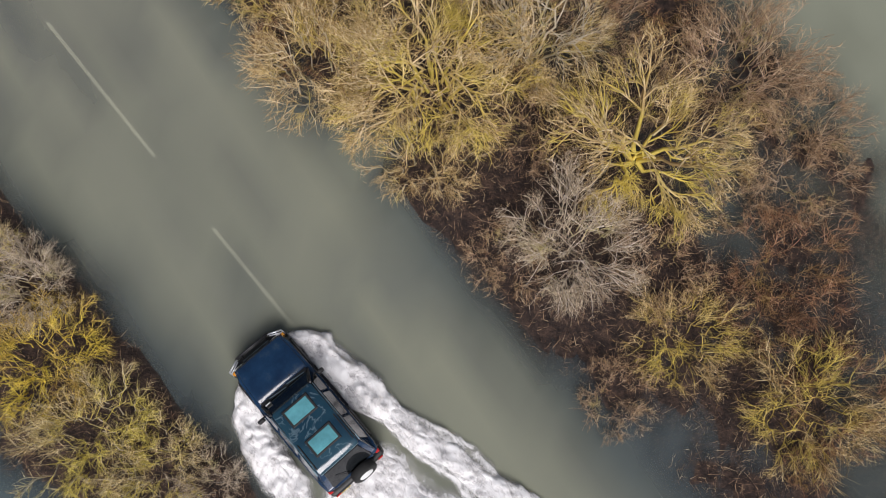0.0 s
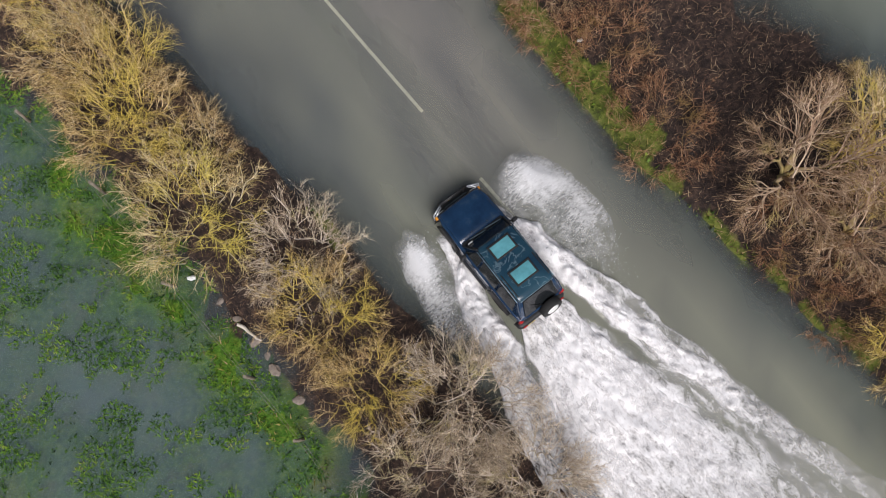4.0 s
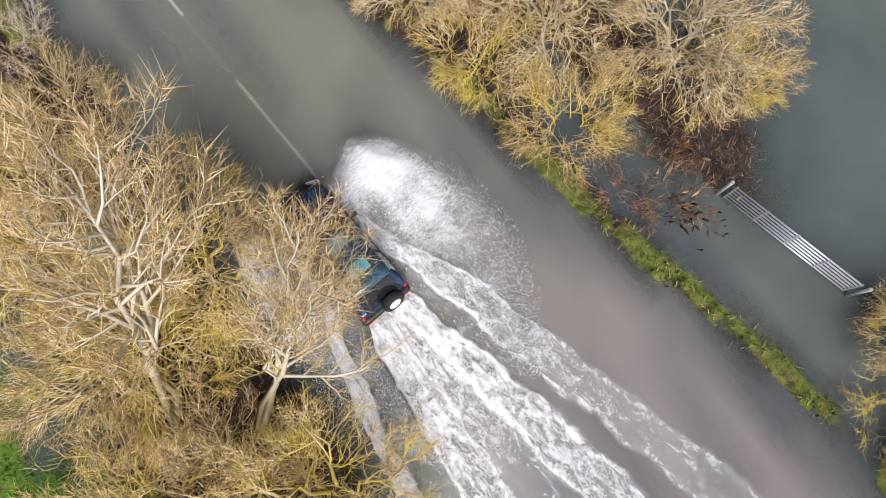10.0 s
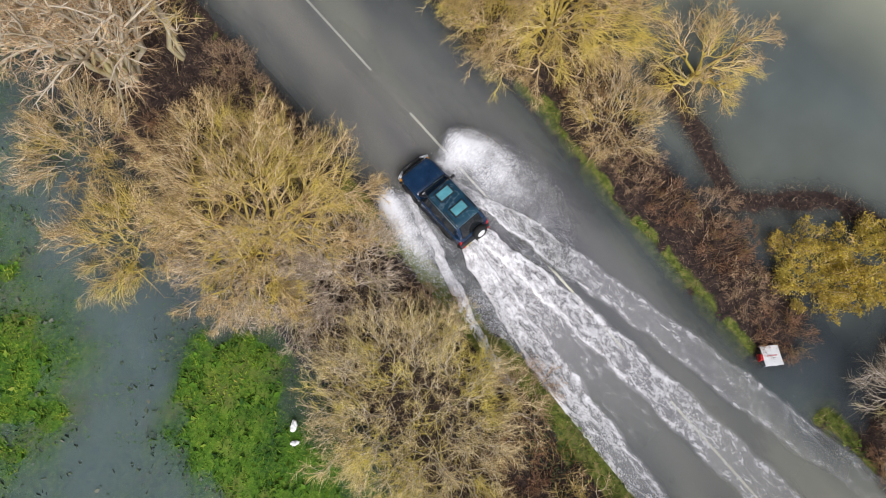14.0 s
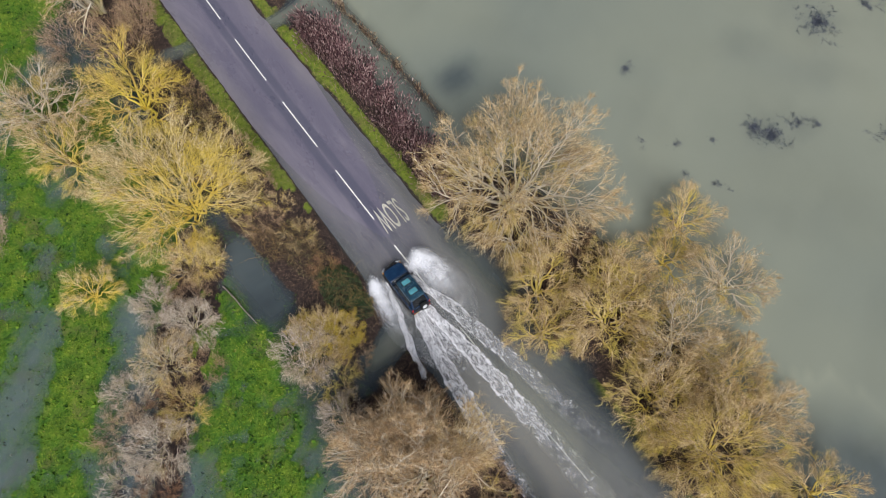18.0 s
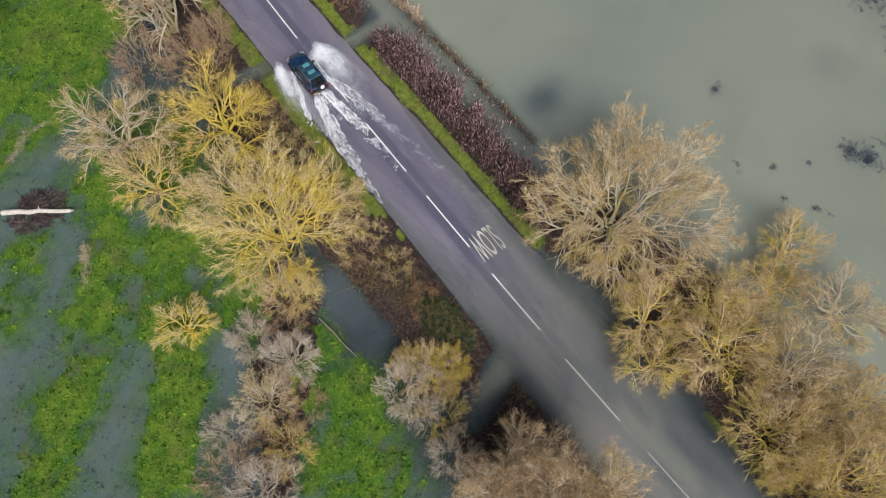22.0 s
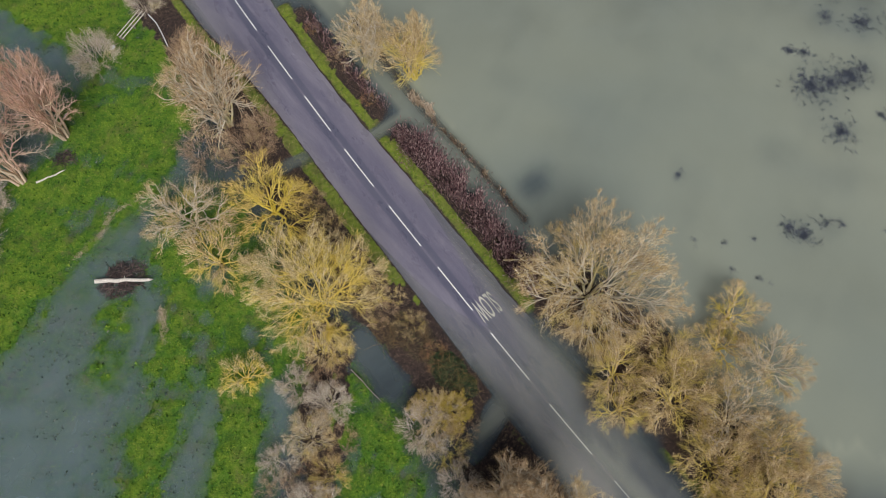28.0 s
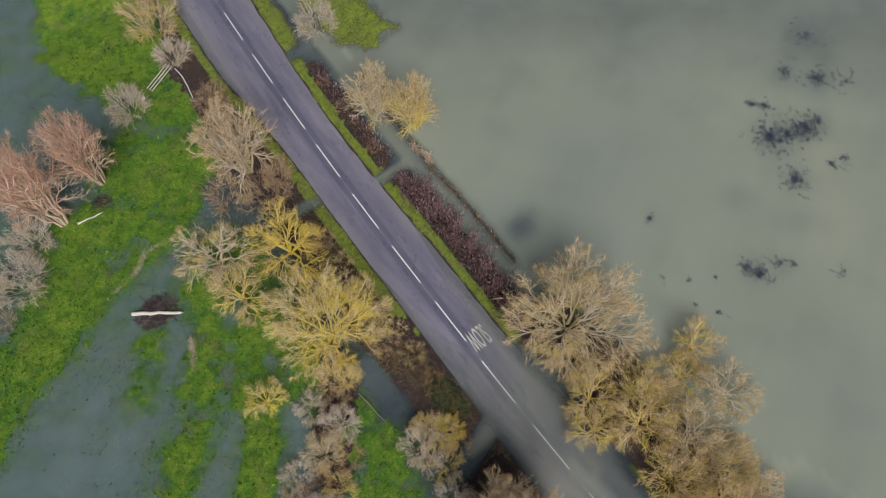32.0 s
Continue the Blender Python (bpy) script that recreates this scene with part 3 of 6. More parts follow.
# ---- vegetation ----
def tube_arrays(lines, sides):
    """Tapered tubes round polylines: list of (points n x 3, radii n)."""
    vs, fs, base = [], [], 0
    ang = np.arange(sides) * 2 * np.pi / sides
    ca, sa = np.cos(ang), np.sin(ang)
    for p, r in lines:
        n = len(p)
        d = p[-1] - p[0]
        d = d / (np.linalg.norm(d) + 1e-9)
        a = np.cross(d, (0.31, 0.87, 0.38))
        a /= np.linalg.norm(a) + 1e-9
        b = np.cross(d, a)
        ring = ca[:, None] * a + sa[:, None] * b
        vs.append((p[:-1, None] + r[:-1, None, None] * ring[None]).reshape(-1, 3))
        vs.append(p[-1:])
        for k in range(n - 2):
            o = base + k * sides
            for j in range(sides):
                j2 = (j + 1) % sides
                fs.append((o + j, o + j2, o + sides + j2, o + sides + j))
        o, tip = base + (n - 2) * sides, base + (n - 1) * sides
        fs.extend((o + j, o + (j + 1) % sides, tip) for j in range(sides))
        base += (n - 1) * sides + 1
    return np.concatenate(vs), fs


def tube_mesh(name, lines, sides, mat, smooth=False):
    vs, fs = tube_arrays(lines, sides)
    me = bpy.data.meshes.new(name)
    me.from_pydata(vs.tolist(), [], fs)
    if smooth:
        me.polygons.foreach_set("use_smooth", np.ones(len(fs), bool))
    me.materials.append(mat)
    return me


def unit(v):
    return v / (np.linalg.norm(v, axis=-1, keepdims=True) + 1e-9)


def shoots(rng, p, d, ln, pull, segs, crook):
    """Bent branches from the places p along d, each drawn towards pull: N x (segs + 1) x 3."""
    pts = [p]
    for k in range(segs):
        d = unit(d + pull / segs + rng.normal(0, crook, d.shape))
        pts.append(pts[-1] + d * (ln / segs)[:, None])
    pts = np.stack(pts, 1)
    pts[:, 1:, 2] = np.maximum(pts[:, 1:, 2], 0.04)
    return pts


def fork(rng, pts, count, start, splay):
    """Places and directions of count children along each branch."""
    n, m = pts.shape[0], pts.shape[1] - 1
    k = start + (1 - start) * (np.arange(count) + rng.random((n, count))) / count
    f = np.minimum(k, 0.995) * m
    a = f.astype(int)
    row = np.arange(n)[:, None]
    at = pts[row, a] + (pts[row, a + 1] - pts[row, a]) * (f - a)[..., None]
    t = unit(pts[row, a + 1] - pts[row, a])
    side = rng.normal(0, 1, t.shape)
    side = unit(side - (side * t).sum(-1, keepdims=True) * t)
    d = unit(t + side * rng.uniform(splay[0], splay[1], (n, count, 1)))
    return at.reshape(-1, 3), d.reshape(-1, 3), k.reshape(-1)


def grow(rng, stems, width, height, kids, twig, foot=0.3, base_r=0.1, bow=0.5, open_top=1.0, fine=0.012, lumps=0.14, skirt=85, branch=(0.3, 0.62), bare=0.22, rise=0.3, trunk=0.0):
    """A bare dome-shaped crown of the given width and height.
    Main limbs reach evenly over the dome, side branches and fine twigs fill it outwards.
    bare: the share of a limb without branches; rise: where the dome is widest; trunk: height of the bole below the limbs."""
    half, mid = width / 2, height * rise
    i = np.arange(stems)
    az = i * 2.39996 + rng.normal(0, 0.22, stems)
    th = np.radians(skirt) * np.sqrt((i + 0.5) / stems) * open_top
    lump = 1 + lumps * np.sin(2 * az + rng.uniform(0, 6)) * 0.6 + rng.normal(0, lumps, stems)
    tip = np.stack([np.sin(th) * np.cos(az) * half, np.sin(th) * np.sin(az) * half, mid + (height - mid) * np.cos(th)], -1) * lump[:, None] * 0.93
    p0 = np.stack([np.cos(az), np.sin(az), 0 * az], -1) * (foot * np.sin(th) ** 0.8)[:, None]
    p0[:, 2] = trunk - 0.25
    bend = p0 + (tip - p0) * np.array((1 - bow, 1 - bow, 0.62)) * np.array((0.7, 0.7, 1.0))
    s = np.linspace(0, 1, 8)[None, :, None]
    main = (1 - s) ** 2 * p0[:, None] + 2 * s * (1 - s) * bend[:, None] + s ** 2 * tip[:, None]
    main[:, 1:-1] += rng.normal(0, 0.035 * width / 2, main[:, 1:-1].shape)
    size = np.linalg.norm(tip - p0, axis=1)
    limbs = [(main, base_r * rng.uniform(0.75, 1.15, stems))]
    if trunk:
        bole = np.stack([np.zeros(6), np.zeros(6), np.linspace(-0.25, trunk + 0.15, 6)], -1)[None] + rng.normal(0, 0.02, (1, 6, 3))
        limbs[0:0] = [(bole, np.array([base_r * 1.7]))]
    twigs, pts, ln, rad = [], main, size, limbs[-1][1]
    core = np.array((0, 0, mid * 0.6))
    for level, count in enumerate(kids):
        last = level == len(kids) - 1
        at, d, k = fork(rng, pts, count, bare if level == 0 else 0.12, (0.7, 2.2) if last else (0.5, 1.2))
        parent = np.repeat(np.arange(len(pts)), count)
        out = unit(at - core)
        if last:
            n = len(at)
            d = unit(d + 0.3 * out)
            l = twig * rng.uniform(0.5, 1.35, n)
        else:
            l = ln[parent] * rng.uniform(branch[0], branch[1], len(at)) * (1.3 - 0.65 * k)
        # keep inside the dome
        e = at + d * l[:, None] - np.array((0, 0, mid))
        rho = np.sqrt((e[:, 0] ** 2 + e[:, 1] ** 2) / half ** 2 + (e[:, 2] / (height - mid)) ** 2)
        l = l * np.clip(1.12 - 1.1 * (rho - 0.98), 0.3, 1.0)
        if last:
            twigs.append((at, d, l))
        else:
            finest = level == len(kids) - 2
            pts = shoots(rng, at, d, l, 0.5 * out, (1 if len(kids) > 3 else 2) if finest else 4 if level == 0 and len(kids) > 2 else 3, 0.26)
            rad = np.maximum(rad[parent] * 0.55 * (1.15 - 0.7 * k), fine)
            ln = l
            limbs.append((pts, rad))
    return limbs, twigs


def bundle_mesh(name, bundles, sides, mat, smooth=False):
    """Tapered tubes for bundles of equally divided branches: (points N x n x 3, foot radii N)."""
    vs, quads, tris, base = [], [], [], 0
    ang = np.arange(sides) * 2 * np.pi / sides
    for pts, rad in bundles:
        n, m = pts.shape[0], pts.shape[1]
        d = unit(pts[:, -1] - pts[:, 0])
        a = unit(np.cross(d, (0.31, 0.87, 0.38)))
        b = np.cross(d, a)
        ring = np.cos(ang)[None, :, None] * a[:, None] + np.sin(ang)[None, :, None] * b[:, None]
        r = rad[:, None] * np.linspace(1, 0.2, m)[None, :-1]
        body = (pts[:, :-1, None] + r[:, :, None, None] * ring[:, None]).reshape(n, -1, 3)
        vs.append(np.concatenate([body, pts[:, -1:]], 1).reshape(-1, 3))
        per = (m - 1) * sides + 1
        o = base + np.arange(n)[:, None, None] * per
        j = np.arange(sides)
        q = np.stack([j, (j + 1) % sides, (j + 1) % sides + sides, j + sides], -1)
        for k in range(m - 2):
            quads.append((o + k * sides + q[None]).reshape(-1, 4))
        tris.append((o + np.stack([(m - 2) * sides + j, (m - 2) * sides + (j + 1) % sides, 0 * j + per - 1], -1)[None]).reshape(-1, 3))
        base += n * per
    me = bpy.data.meshes.new(name)
    fs = [f for q in quads for f in q.tolist()] + [f for t in tris for f in t.tolist()]
    me.from_pydata(np.concatenate(vs).tolist(), [], fs)
    if smooth:
        me.polygons.foreach_set("use_smooth", np.ones(len(fs), bool))
    me.materials.append(mat)
    return me


def twig_arrays(rng, at, d, l, width):
    """Finest twigs: slim three-cornered slivers."""
    w = unit(np.cross(d, rng.normal(0, 1, d.shape))) * (width * rng.uniform(0.6, 1.25, len(at)))[:, None]
    return np.stack([at - w, at + w, at + d * l[:, None]], 1).reshape(-1, 3)


LEAF = np.array([(-0.5, 0, 0), (0, -0.32, 0.05), (0.5, 0, 0), (0, 0.32, 0.05)])


def leaf_mesh(name, rng, places, size, mat):
    n = len(places)
    m = rng.normal(0, 1, (n, 3, 3))
    q, _ = np.linalg.qr(m)
    vs = (LEAF[None] * (size * rng.uniform(0.6, 1.3, (n, 1, 1)))) @ q + places[:, None]
    me = bpy.data.meshes.new(name)
    i = np.arange(n)[:, None] * 4
    me.from_pydata(vs.reshape(-1, 3).tolist(), [], (i + np.array([0, 1, 2, 3])).tolist())
    me.materials.append(mat)
    return me


def plant(kind, seed, leaves=0, leaf_size=0.07, sliver=0.011, **shape):
    """A prototype: meshes for limbs, twigs and perhaps leaves."""
    rng = np.random.default_rng(seed)
    limbs, twigs = grow(rng, **shape)
    out = {"limbs": bundle_mesh(kind + "_limbs", limbs[:max(1, len(limbs) - 1)], 4 if len(limbs) > 3 else 3, M_TRUNK, True)}
    at, d, l = twigs[0]
    me = bundle_mesh(kind + "_twigs", limbs[-1:], 3, M_STRAW)
    vs, fs = [tuple(v.co) for v in me.vertices], [tuple(f.vertices) for f in me.polygons]
    n = len(vs)
    fine = twig_arrays(rng, at, d, l, sliver)
    me = bpy.data.meshes.new(kind + "_crown")
    me.from_pydata(vs + fine.tolist(), [], fs + (n + np.arange(len(fine)).reshape(-1, 3)).tolist())
    me.materials.append(M_STRAW)
    me.materials.append(FINE_TWIGS["straw_twigs"])
    me.polygons.foreach_set("material_index", np.concatenate([np.zeros(len(fs), np.int32), np.ones(len(at), np.int32)]))
    out["twigs"] = me
    if leaves:
        k = rng.integers(0, len(at), leaves)
        pick = at[k] + d[k] * l[k][:, None] * rng.random((leaves, 1)) + rng.normal(0, 0.05, (leaves, 3))
        out["leaves"] = leaf_mesh(kind + "_leaves", rng, pick, leaf_size, M_GOLD)
    return out


PLANTS = {
    "round": plant("round", 1, stems=16, width=10.0, height=7.5, kids=(9, 6, 5, 9), twig=0.48, base_r=0.1, fine=0.013, foot=0.4, sliver=0.0065, trunk=0.6, bow=0.25, skirt=88, lumps=0.1, rise=0.36, branch=(0.34, 0.62)),
    "poplar": plant("poplar", 2, stems=11, width=6.5, height=5.6, kids=(8, 6, 4, 4), twig=0.58, base_r=0.09, fine=0.0155, foot=0.4, sliver=0.0072, lumps=0.14, skirt=88, branch=(0.36, 0.66), bow=0.32),
    "tall": plant("tall", 3, stems=2, width=5.6, height=8.5, kids=(16, 7, 5, 5), twig=0.55, base_r=0.12, fine=0.0095, foot=0.15, sliver=0.007, lumps=0.1, bow=0.1, skirt=22, bare=0.34, rise=0.48, branch=(0.26, 0.46)),
    "fan": plant("fan", 9, stems=11, width=5.8, height=6.6, kids=(9, 6, 4, 5), twig=0.52, base_r=0.125, fine=0.0145, foot=0.35, sliver=0.0056, lumps=0.1, bow=0.15, skirt=50, rise=0.45, branch=(0.3, 0.5)),
    "willow": plant("willow", 4, stems=40, width=5.0, height=3.0, kids=(10, 18), twig=0.46, base_r=0.034, fine=0.0095, foot=1.2, sliver=0.007, bow=0.2, branch=(0.36, 0.7)),
    "bush": plant("bush", 5, stems=36, width=4.0, height=2.0, kids=(8, 13), twig=0.42, base_r=0.022, fine=0.008, foot=1.1, sliver=0.006, bow=0.2, lumps=0.2, branch=(0.36, 0.7)),
    "scrub": plant("scrub", 6, stems=30, width=3.6, height=1.2, kids=(8, 12), twig=0.36, fine=0.008, base_r=0.016, foot=1.3, sliver=0.0065, bow=0.1, lumps=0.22, branch=(0.36, 0.7)),
    "open": plant("open", 7, stems=8, width=6.5, height=5.2, kids=(8, 6, 4, 4), twig=0.56, base_r=0.11, fine=0.0145, foot=0.2, sliver=0.007, lumps=0.16, trunk=0.8, skirt=86, branch=(0.38, 0.7), bow=0.3),
    "thicket": plant("thicket", 10, stems=90, width=8.0, height=3.6, kids=(8, 4, 10), twig=0.4, base_r=0.03, foot=2.4, fine=0.008, sliver=0.0062, lumps=0.1, bow=0.15, branch=(0.3, 0.6)),
    "leafy": plant("leafy", 8, leaves=13000, leaf_size=0.085, stems=32, width=4.2, height=2.3, kids=(9, 12), twig=0.42, base_r=0.026, foot=1.1, sliver=0.009, bow=0.2),
}
# how far out from the stem each bit of wood stands: lichen keeps to the older wood
for meshes in PLANTS.values():
    for me in meshes.values():
        co = np.empty(len(me.vertices) * 3, np.float32)
        me.vertices.foreach_get("co", co)
        far = np.linalg.norm(co.reshape(-1, 3), axis=1)
        me.attributes.new("outer", "FLOAT", "POINT").data.foreach_set("value", (far / np.percentile(far, 97)).astype(np.float32))
REACH = {}
for kind_name, meshes in PLANTS.items():
    co = np.array([v.co[:2] for v in meshes["twigs"].vertices])
    REACH[kind_name] = 2 * float(np.percentile(np.hypot(co[:, 0], co[:, 1]), 93))
WORDS = {
    "round": ("tree", "tree", "bare spreading tree with a dome of straw-coloured twigs"),
    "poplar": ("tree", "tree", "bare many-stemmed tree with fine upright twigs"),
    "tall": ("tree", "tree", "tall bare tree with pale trunk and thin crown"),
    "thicket": ("willow", "tree", "bare broad willow thicket with a dense rounded crown"),
    "fan": ("tree", "tree", "bare upright tree with a fan of ascending limbs"),
    "willow": ("willow", "tree", "bare dense willow with a rounded crown of shoots"),
    "bush": ("shrub", "shrub", "bare tangled hedgerow shrub on the bank"),
    "scrub": ("shrub", "shrub", "low bare thorny scrub on the bank"),
    "open": ("tree", "tree", "bare open-crowned tree with forking limbs"),
    "leafy": ("shrub", "shrub", "hedgerow shrub with golden yellow leaves"),
}
TINT = {"gold": M_LICHEN, "pale": M_PALEWILLOW, "straw": M_STRAW, "tan": M_TAN, "yellow": M_YELLOW, "grey": M_GREY, "brown": M_BROWN, "rust": M_RUST, "pink": M_PINK, "moss": M_MOSS}
TONE = {"gold": "golden lichen-covered", "pale": "pale yellow-grey", "straw": "straw-coloured", "tan": "warm tan", "yellow": "lichen-yellow", "grey": "grey", "brown": "brown", "rust": "russet", "pink": "pinkish", "moss": "golden mossy"}
plant_rng = random.Random(11)


def put_plant(kind, x, y, width, tint="straw", tall=1.0, lean=0.0, towards=0.0):
    name, cat, label = WORDS[kind]
    root = new(name)
    g = float(land(np.array([x]), np.array([y]))[0][0])
    s = width / REACH[kind] * plant_rng.uniform(0.97, 1.1)
    tilt = Matrix.Rotation(math.radians(lean), 4, (-math.sin(math.radians(towards)), math.cos(math.radians(towards)), 0))
    root.matrix_basis = pose(x, y, max(g, -0.3) - 0.02) @ tilt @ pose(0, 0, 0, plant_rng.uniform(-4, 4), plant_rng.uniform(-4, 4), plant_rng.uniform(0, 360)) @ Matrix.Diagonal((s, s, s * tall, 1))
    for part_name, me in PLANTS[kind].items():
        ob = new({"limbs": "trunk", "twigs": "crown", "leaves": "leaves"}[part_name], me)
        ob.parent = root
        if part_name == "limbs" and kind in ("willow", "thicket", "bush", "scrub", "leafy"):
            ob.name = "stem_clump"
            tagged(ob, kind="stuff")
        if part_name == "limbs" and tint in ("yellow", "gold", "brown", "rust", "pink", "moss"):
            ob.material_slots[0].link = "OBJECT"
            ob.material_slots[0].material = TINT[tint]
        if part_name == "twigs" and tint != "straw":
            for slot, m in zip(ob.material_slots, (TINT[tint], FINE_TWIGS[TINT[tint].name])):
                slot.link = "OBJECT"
                slot.material = m
    tagged(root, label.replace("bare ", "bare " + TONE[tint] + " ", 1) if "bare" in label else label, cat, group="trees and shrubs along the road")
    return root


# kind, x, y, crown width, tint and, if unusual, the share of the usual height and the lean and where it leans to, in degrees; by bank, from south to north
EAST_A = [("scrub", 14.8, -135.5, 1.5, "rust"), ("bush", 15.9, -134.3, 4.4, "yellow"), ("scrub", 16.4, -131.6, 2.5, "rust"), ("scrub", 18.2, -131.0, 4.1, "rust"), ("scrub", 11.8, -130.9, 2.5, "brown"), ("bush", 14.3, -130.7, 3.4, "yellow"), ("scrub", 20.3, -129.0, 3.9, "brown"), ("scrub", 15.1, -128.9, 2.9, "brown"), ("scrub", 18.2, -128.3, 2.9, "brown"), ("willow", 13.4, -126.8, 4.0, "grey"), ("scrub", 11.7, -126.0, 2.6, "brown"), ("willow", 21.0, -125.4, 4.3, "brown"), ("open", 16.6, -125.8, 5.4, "yellow"), ("bush", 15.1, -123.2, 3.3, "brown"), ("bush", 11.6, -122.1, 3.7, "straw"), ("poplar", 16.3, -121.2, 4.8, "straw"), ("poplar", 13.1, -120.4, 6.4, "yellow"), ("willow", 10.7, -117.9, 4.6, "straw"), ("poplar", 16.1, -115.4, 4.9, "yellow"), ("bush", 11.6, -114.6, 4.9, "yellow"), ("scrub", 10.4, -112.4, 3.1, "rust"), ("open", 12.1, -110.4, 3.8, "brown")]
EAST_B = [("scrub", 10.9, -109.8, 3.8, "rust"), ("open", 14.3, -108.8, 4.8, "yellow"), ("open", 11.7, -107.8, 5.1, "brown"), ("scrub", 9.6, -104.5, 3.6, "rust"), ("scrub", 9.8, -101.0, 3.7, "rust"), ("scrub", 9.5, -98.7, 4.4, "rust"), ("bush", 13.8, -97.7, 4.5, "yellow"), ("scrub", 15.0, -96.0, 3.6, "rust"), ("leafy", 12.4, -94.4, 4.0, "yellow"), ("scrub", 9.3, -93.7, 2.5, "brown"), ("bush", 13.2, -91.3, 3.3, "straw"), ("scrub", 11.0, -90.5, 2.8, "rust"), ("bush", 12.6, -89.1, 4.7, "grey"), ("bush", 13.0, -87.6, 3.5, "brown"), ("bush", 12.5, -86.4, 2.6, "straw"), ("bush", 13.2, -84.0, 3.3, "yellow"), ("bush", 12.7, -81.6, 4.3, "straw")]
EAST_C = [("thicket", 12.4, -80.2, 5.4, "yellow"), ("bush", 11.9, -78.0, 4.0, "yellow"), ("willow", 13.6, -76.4, 3.8, "straw"), ("willow", 12.6, -84.4, 4.4, "yellow"), ("scrub", 10.4, -67.9, 3.7, "rust"), ("willow", 14.9, -67.0, 3.5, "yellow"), ("poplar", 14.1, -65.0, 6.0, "straw"), ("willow", 9.5, -64.8, 4.1, "yellow"), ("poplar", 11.2, -61.8, 6.3, "straw"), ("willow", 8.6, -61.3, 4.2, "yellow"), ("open", 13.3, -58.6, 5.8, "straw"), ("poplar", 8.7, -58.2, 4.6, "straw"), ("scrub", 7.8, -55.9, 3.6, "rust"), ("open", 10.4, -55.4, 7.9, "grey")]
EAST_D = [("leafy", 12.7, -48.9, 4.2, "yellow"), ("scrub", 7.4, -48.9, 2.7, "rust"), ("leafy", 10.4, -47.7, 4.2, "yellow"), ("scrub", 8.2, -44.5, 2.8, "rust"), ("scrub", 7.7, -41.4, 2.4, "rust"), ("open", 13.1, -37.1, 6.0, "yellow"), ("willow", 8.0, -36.6, 4.8, "straw"), ("open", 15.0, -31.3, 5.0, "straw"), ("round", 9.3, -30.7, 10.5, "yellow"), ("willow", 6.9, -28.9, 4.9, "yellow"), ("poplar", 13.7, -27.4, 6.8, "yellow"), ("poplar", 8.5, -25.4, 7.2, "yellow"), ("poplar", 12.6, -23.3, 8.3, "straw"), ("open", 19.4, -22.0, 7.0, "straw")]
EAST_E = [("poplar", 10.0, -18.7, 8.6, "yellow"), ("open", 5.2, -16.3, 5.9, "yellow"), ("open", 20.2, -15.9, 6.2, "yellow"), ("open", 17.0, -17.6, 5.6, "yellow"), ("poplar", 12.5, -15.8, 6.0, "yellow"), ("open", 6.9, -13.5, 7.0, "yellow"), ("round", 10.2, -5.8, 14.2, "straw")]
EAST_F = [("fan", 12.1, 27.6, 6.4, "yellow"), ("fan", 8.9, 32.4, 6.6, "straw")]
EAST_G = [("willow", 10.8, 50.1, 7.1, "grey")]
WEST_A = [("bush", 1.5, -126.3, 2.1, "grey"), ("bush", 0.6, -125.1, 3.0, "pale"), ("bush", -0.4, -123.3, 3.6, "pale"), ("bush", -0.6, -120.7, 3.6, "moss"), ("willow", 0.2, -118.7, 2.8, "grey"), ("bush", -2.0, -115.1, 4.4, "yellow"), ("bush", -0.9, -116.9, 3.4, "pale"), ("bush", -1.2, -113.0, 3.4, "grey"), ("bush", -2.5, -112.4, 3.7, "pale"), ("willow", -0.6, -110.5, 4.1, "grey")]
WEST_B = [("bush", -3.0, -108.8, 4.6, "grey"), ("willow", -0.7, -107.5, 4.2, "grey"), ("bush", -2.8, -105.5, 3.4, "yellow"), ("bush", -2.7, -102.8, 4.1, "yellow"), ("bush", -2.2, -100.9, 4.1, "grey"), ("bush", -4.3, -97.9, 4.6, "pale"), ("bush", -3.0, -95.9, 3.5, "straw"), ("bush", -4.4, -93.8, 4.3, "yellow"), ("bush", -3.8, -92.2, 4.4, "yellow"), ("bush", -4.6, -90.3, 3.7, "straw"), ("bush", -3.3, -89.3, 4.1, "pale"), ("bush", -4.0, -86.8, 4.2, "gold"), ("bush", -4.0, -83.8, 4.3, "pale")]
WEST_C = [("willow", -5.3, -76.9, 4.2, "straw"), ("willow", -4.8, -72.6, 4.2, "yellow"), ("poplar", -3.1, -69.7, 6.6, "yellow"), ("willow", -5.4, -68.2, 5.8, "straw"), ("tall", -3.8, -66.7, 4.2, "straw", 1.04, 36.0, 27.0), ("poplar", -5.2, -63.0, 6.4, "yellow"), ("poplar", -2.5, -62.0, 6.2, "yellow"), ("poplar", -4.6, -60.9, 5.2, "straw"), ("poplar", -6.9, -58.5, 5.3, "yellow"), ("poplar", -7.4, -66.4, 5.4, "yellow"), ("tall", -5.6, -65.0, 4.6, "straw", 1.12, 31.0, 34.0), ("willow", -5.5, -56.8, 5.4, "yellow"), ("willow", -3.1, -55.1, 4.1, "straw"), ("bush", -3.4, -51.7, 3.6, "grey"), ("willow", -7.1, -50.3, 5.5, "grey")]
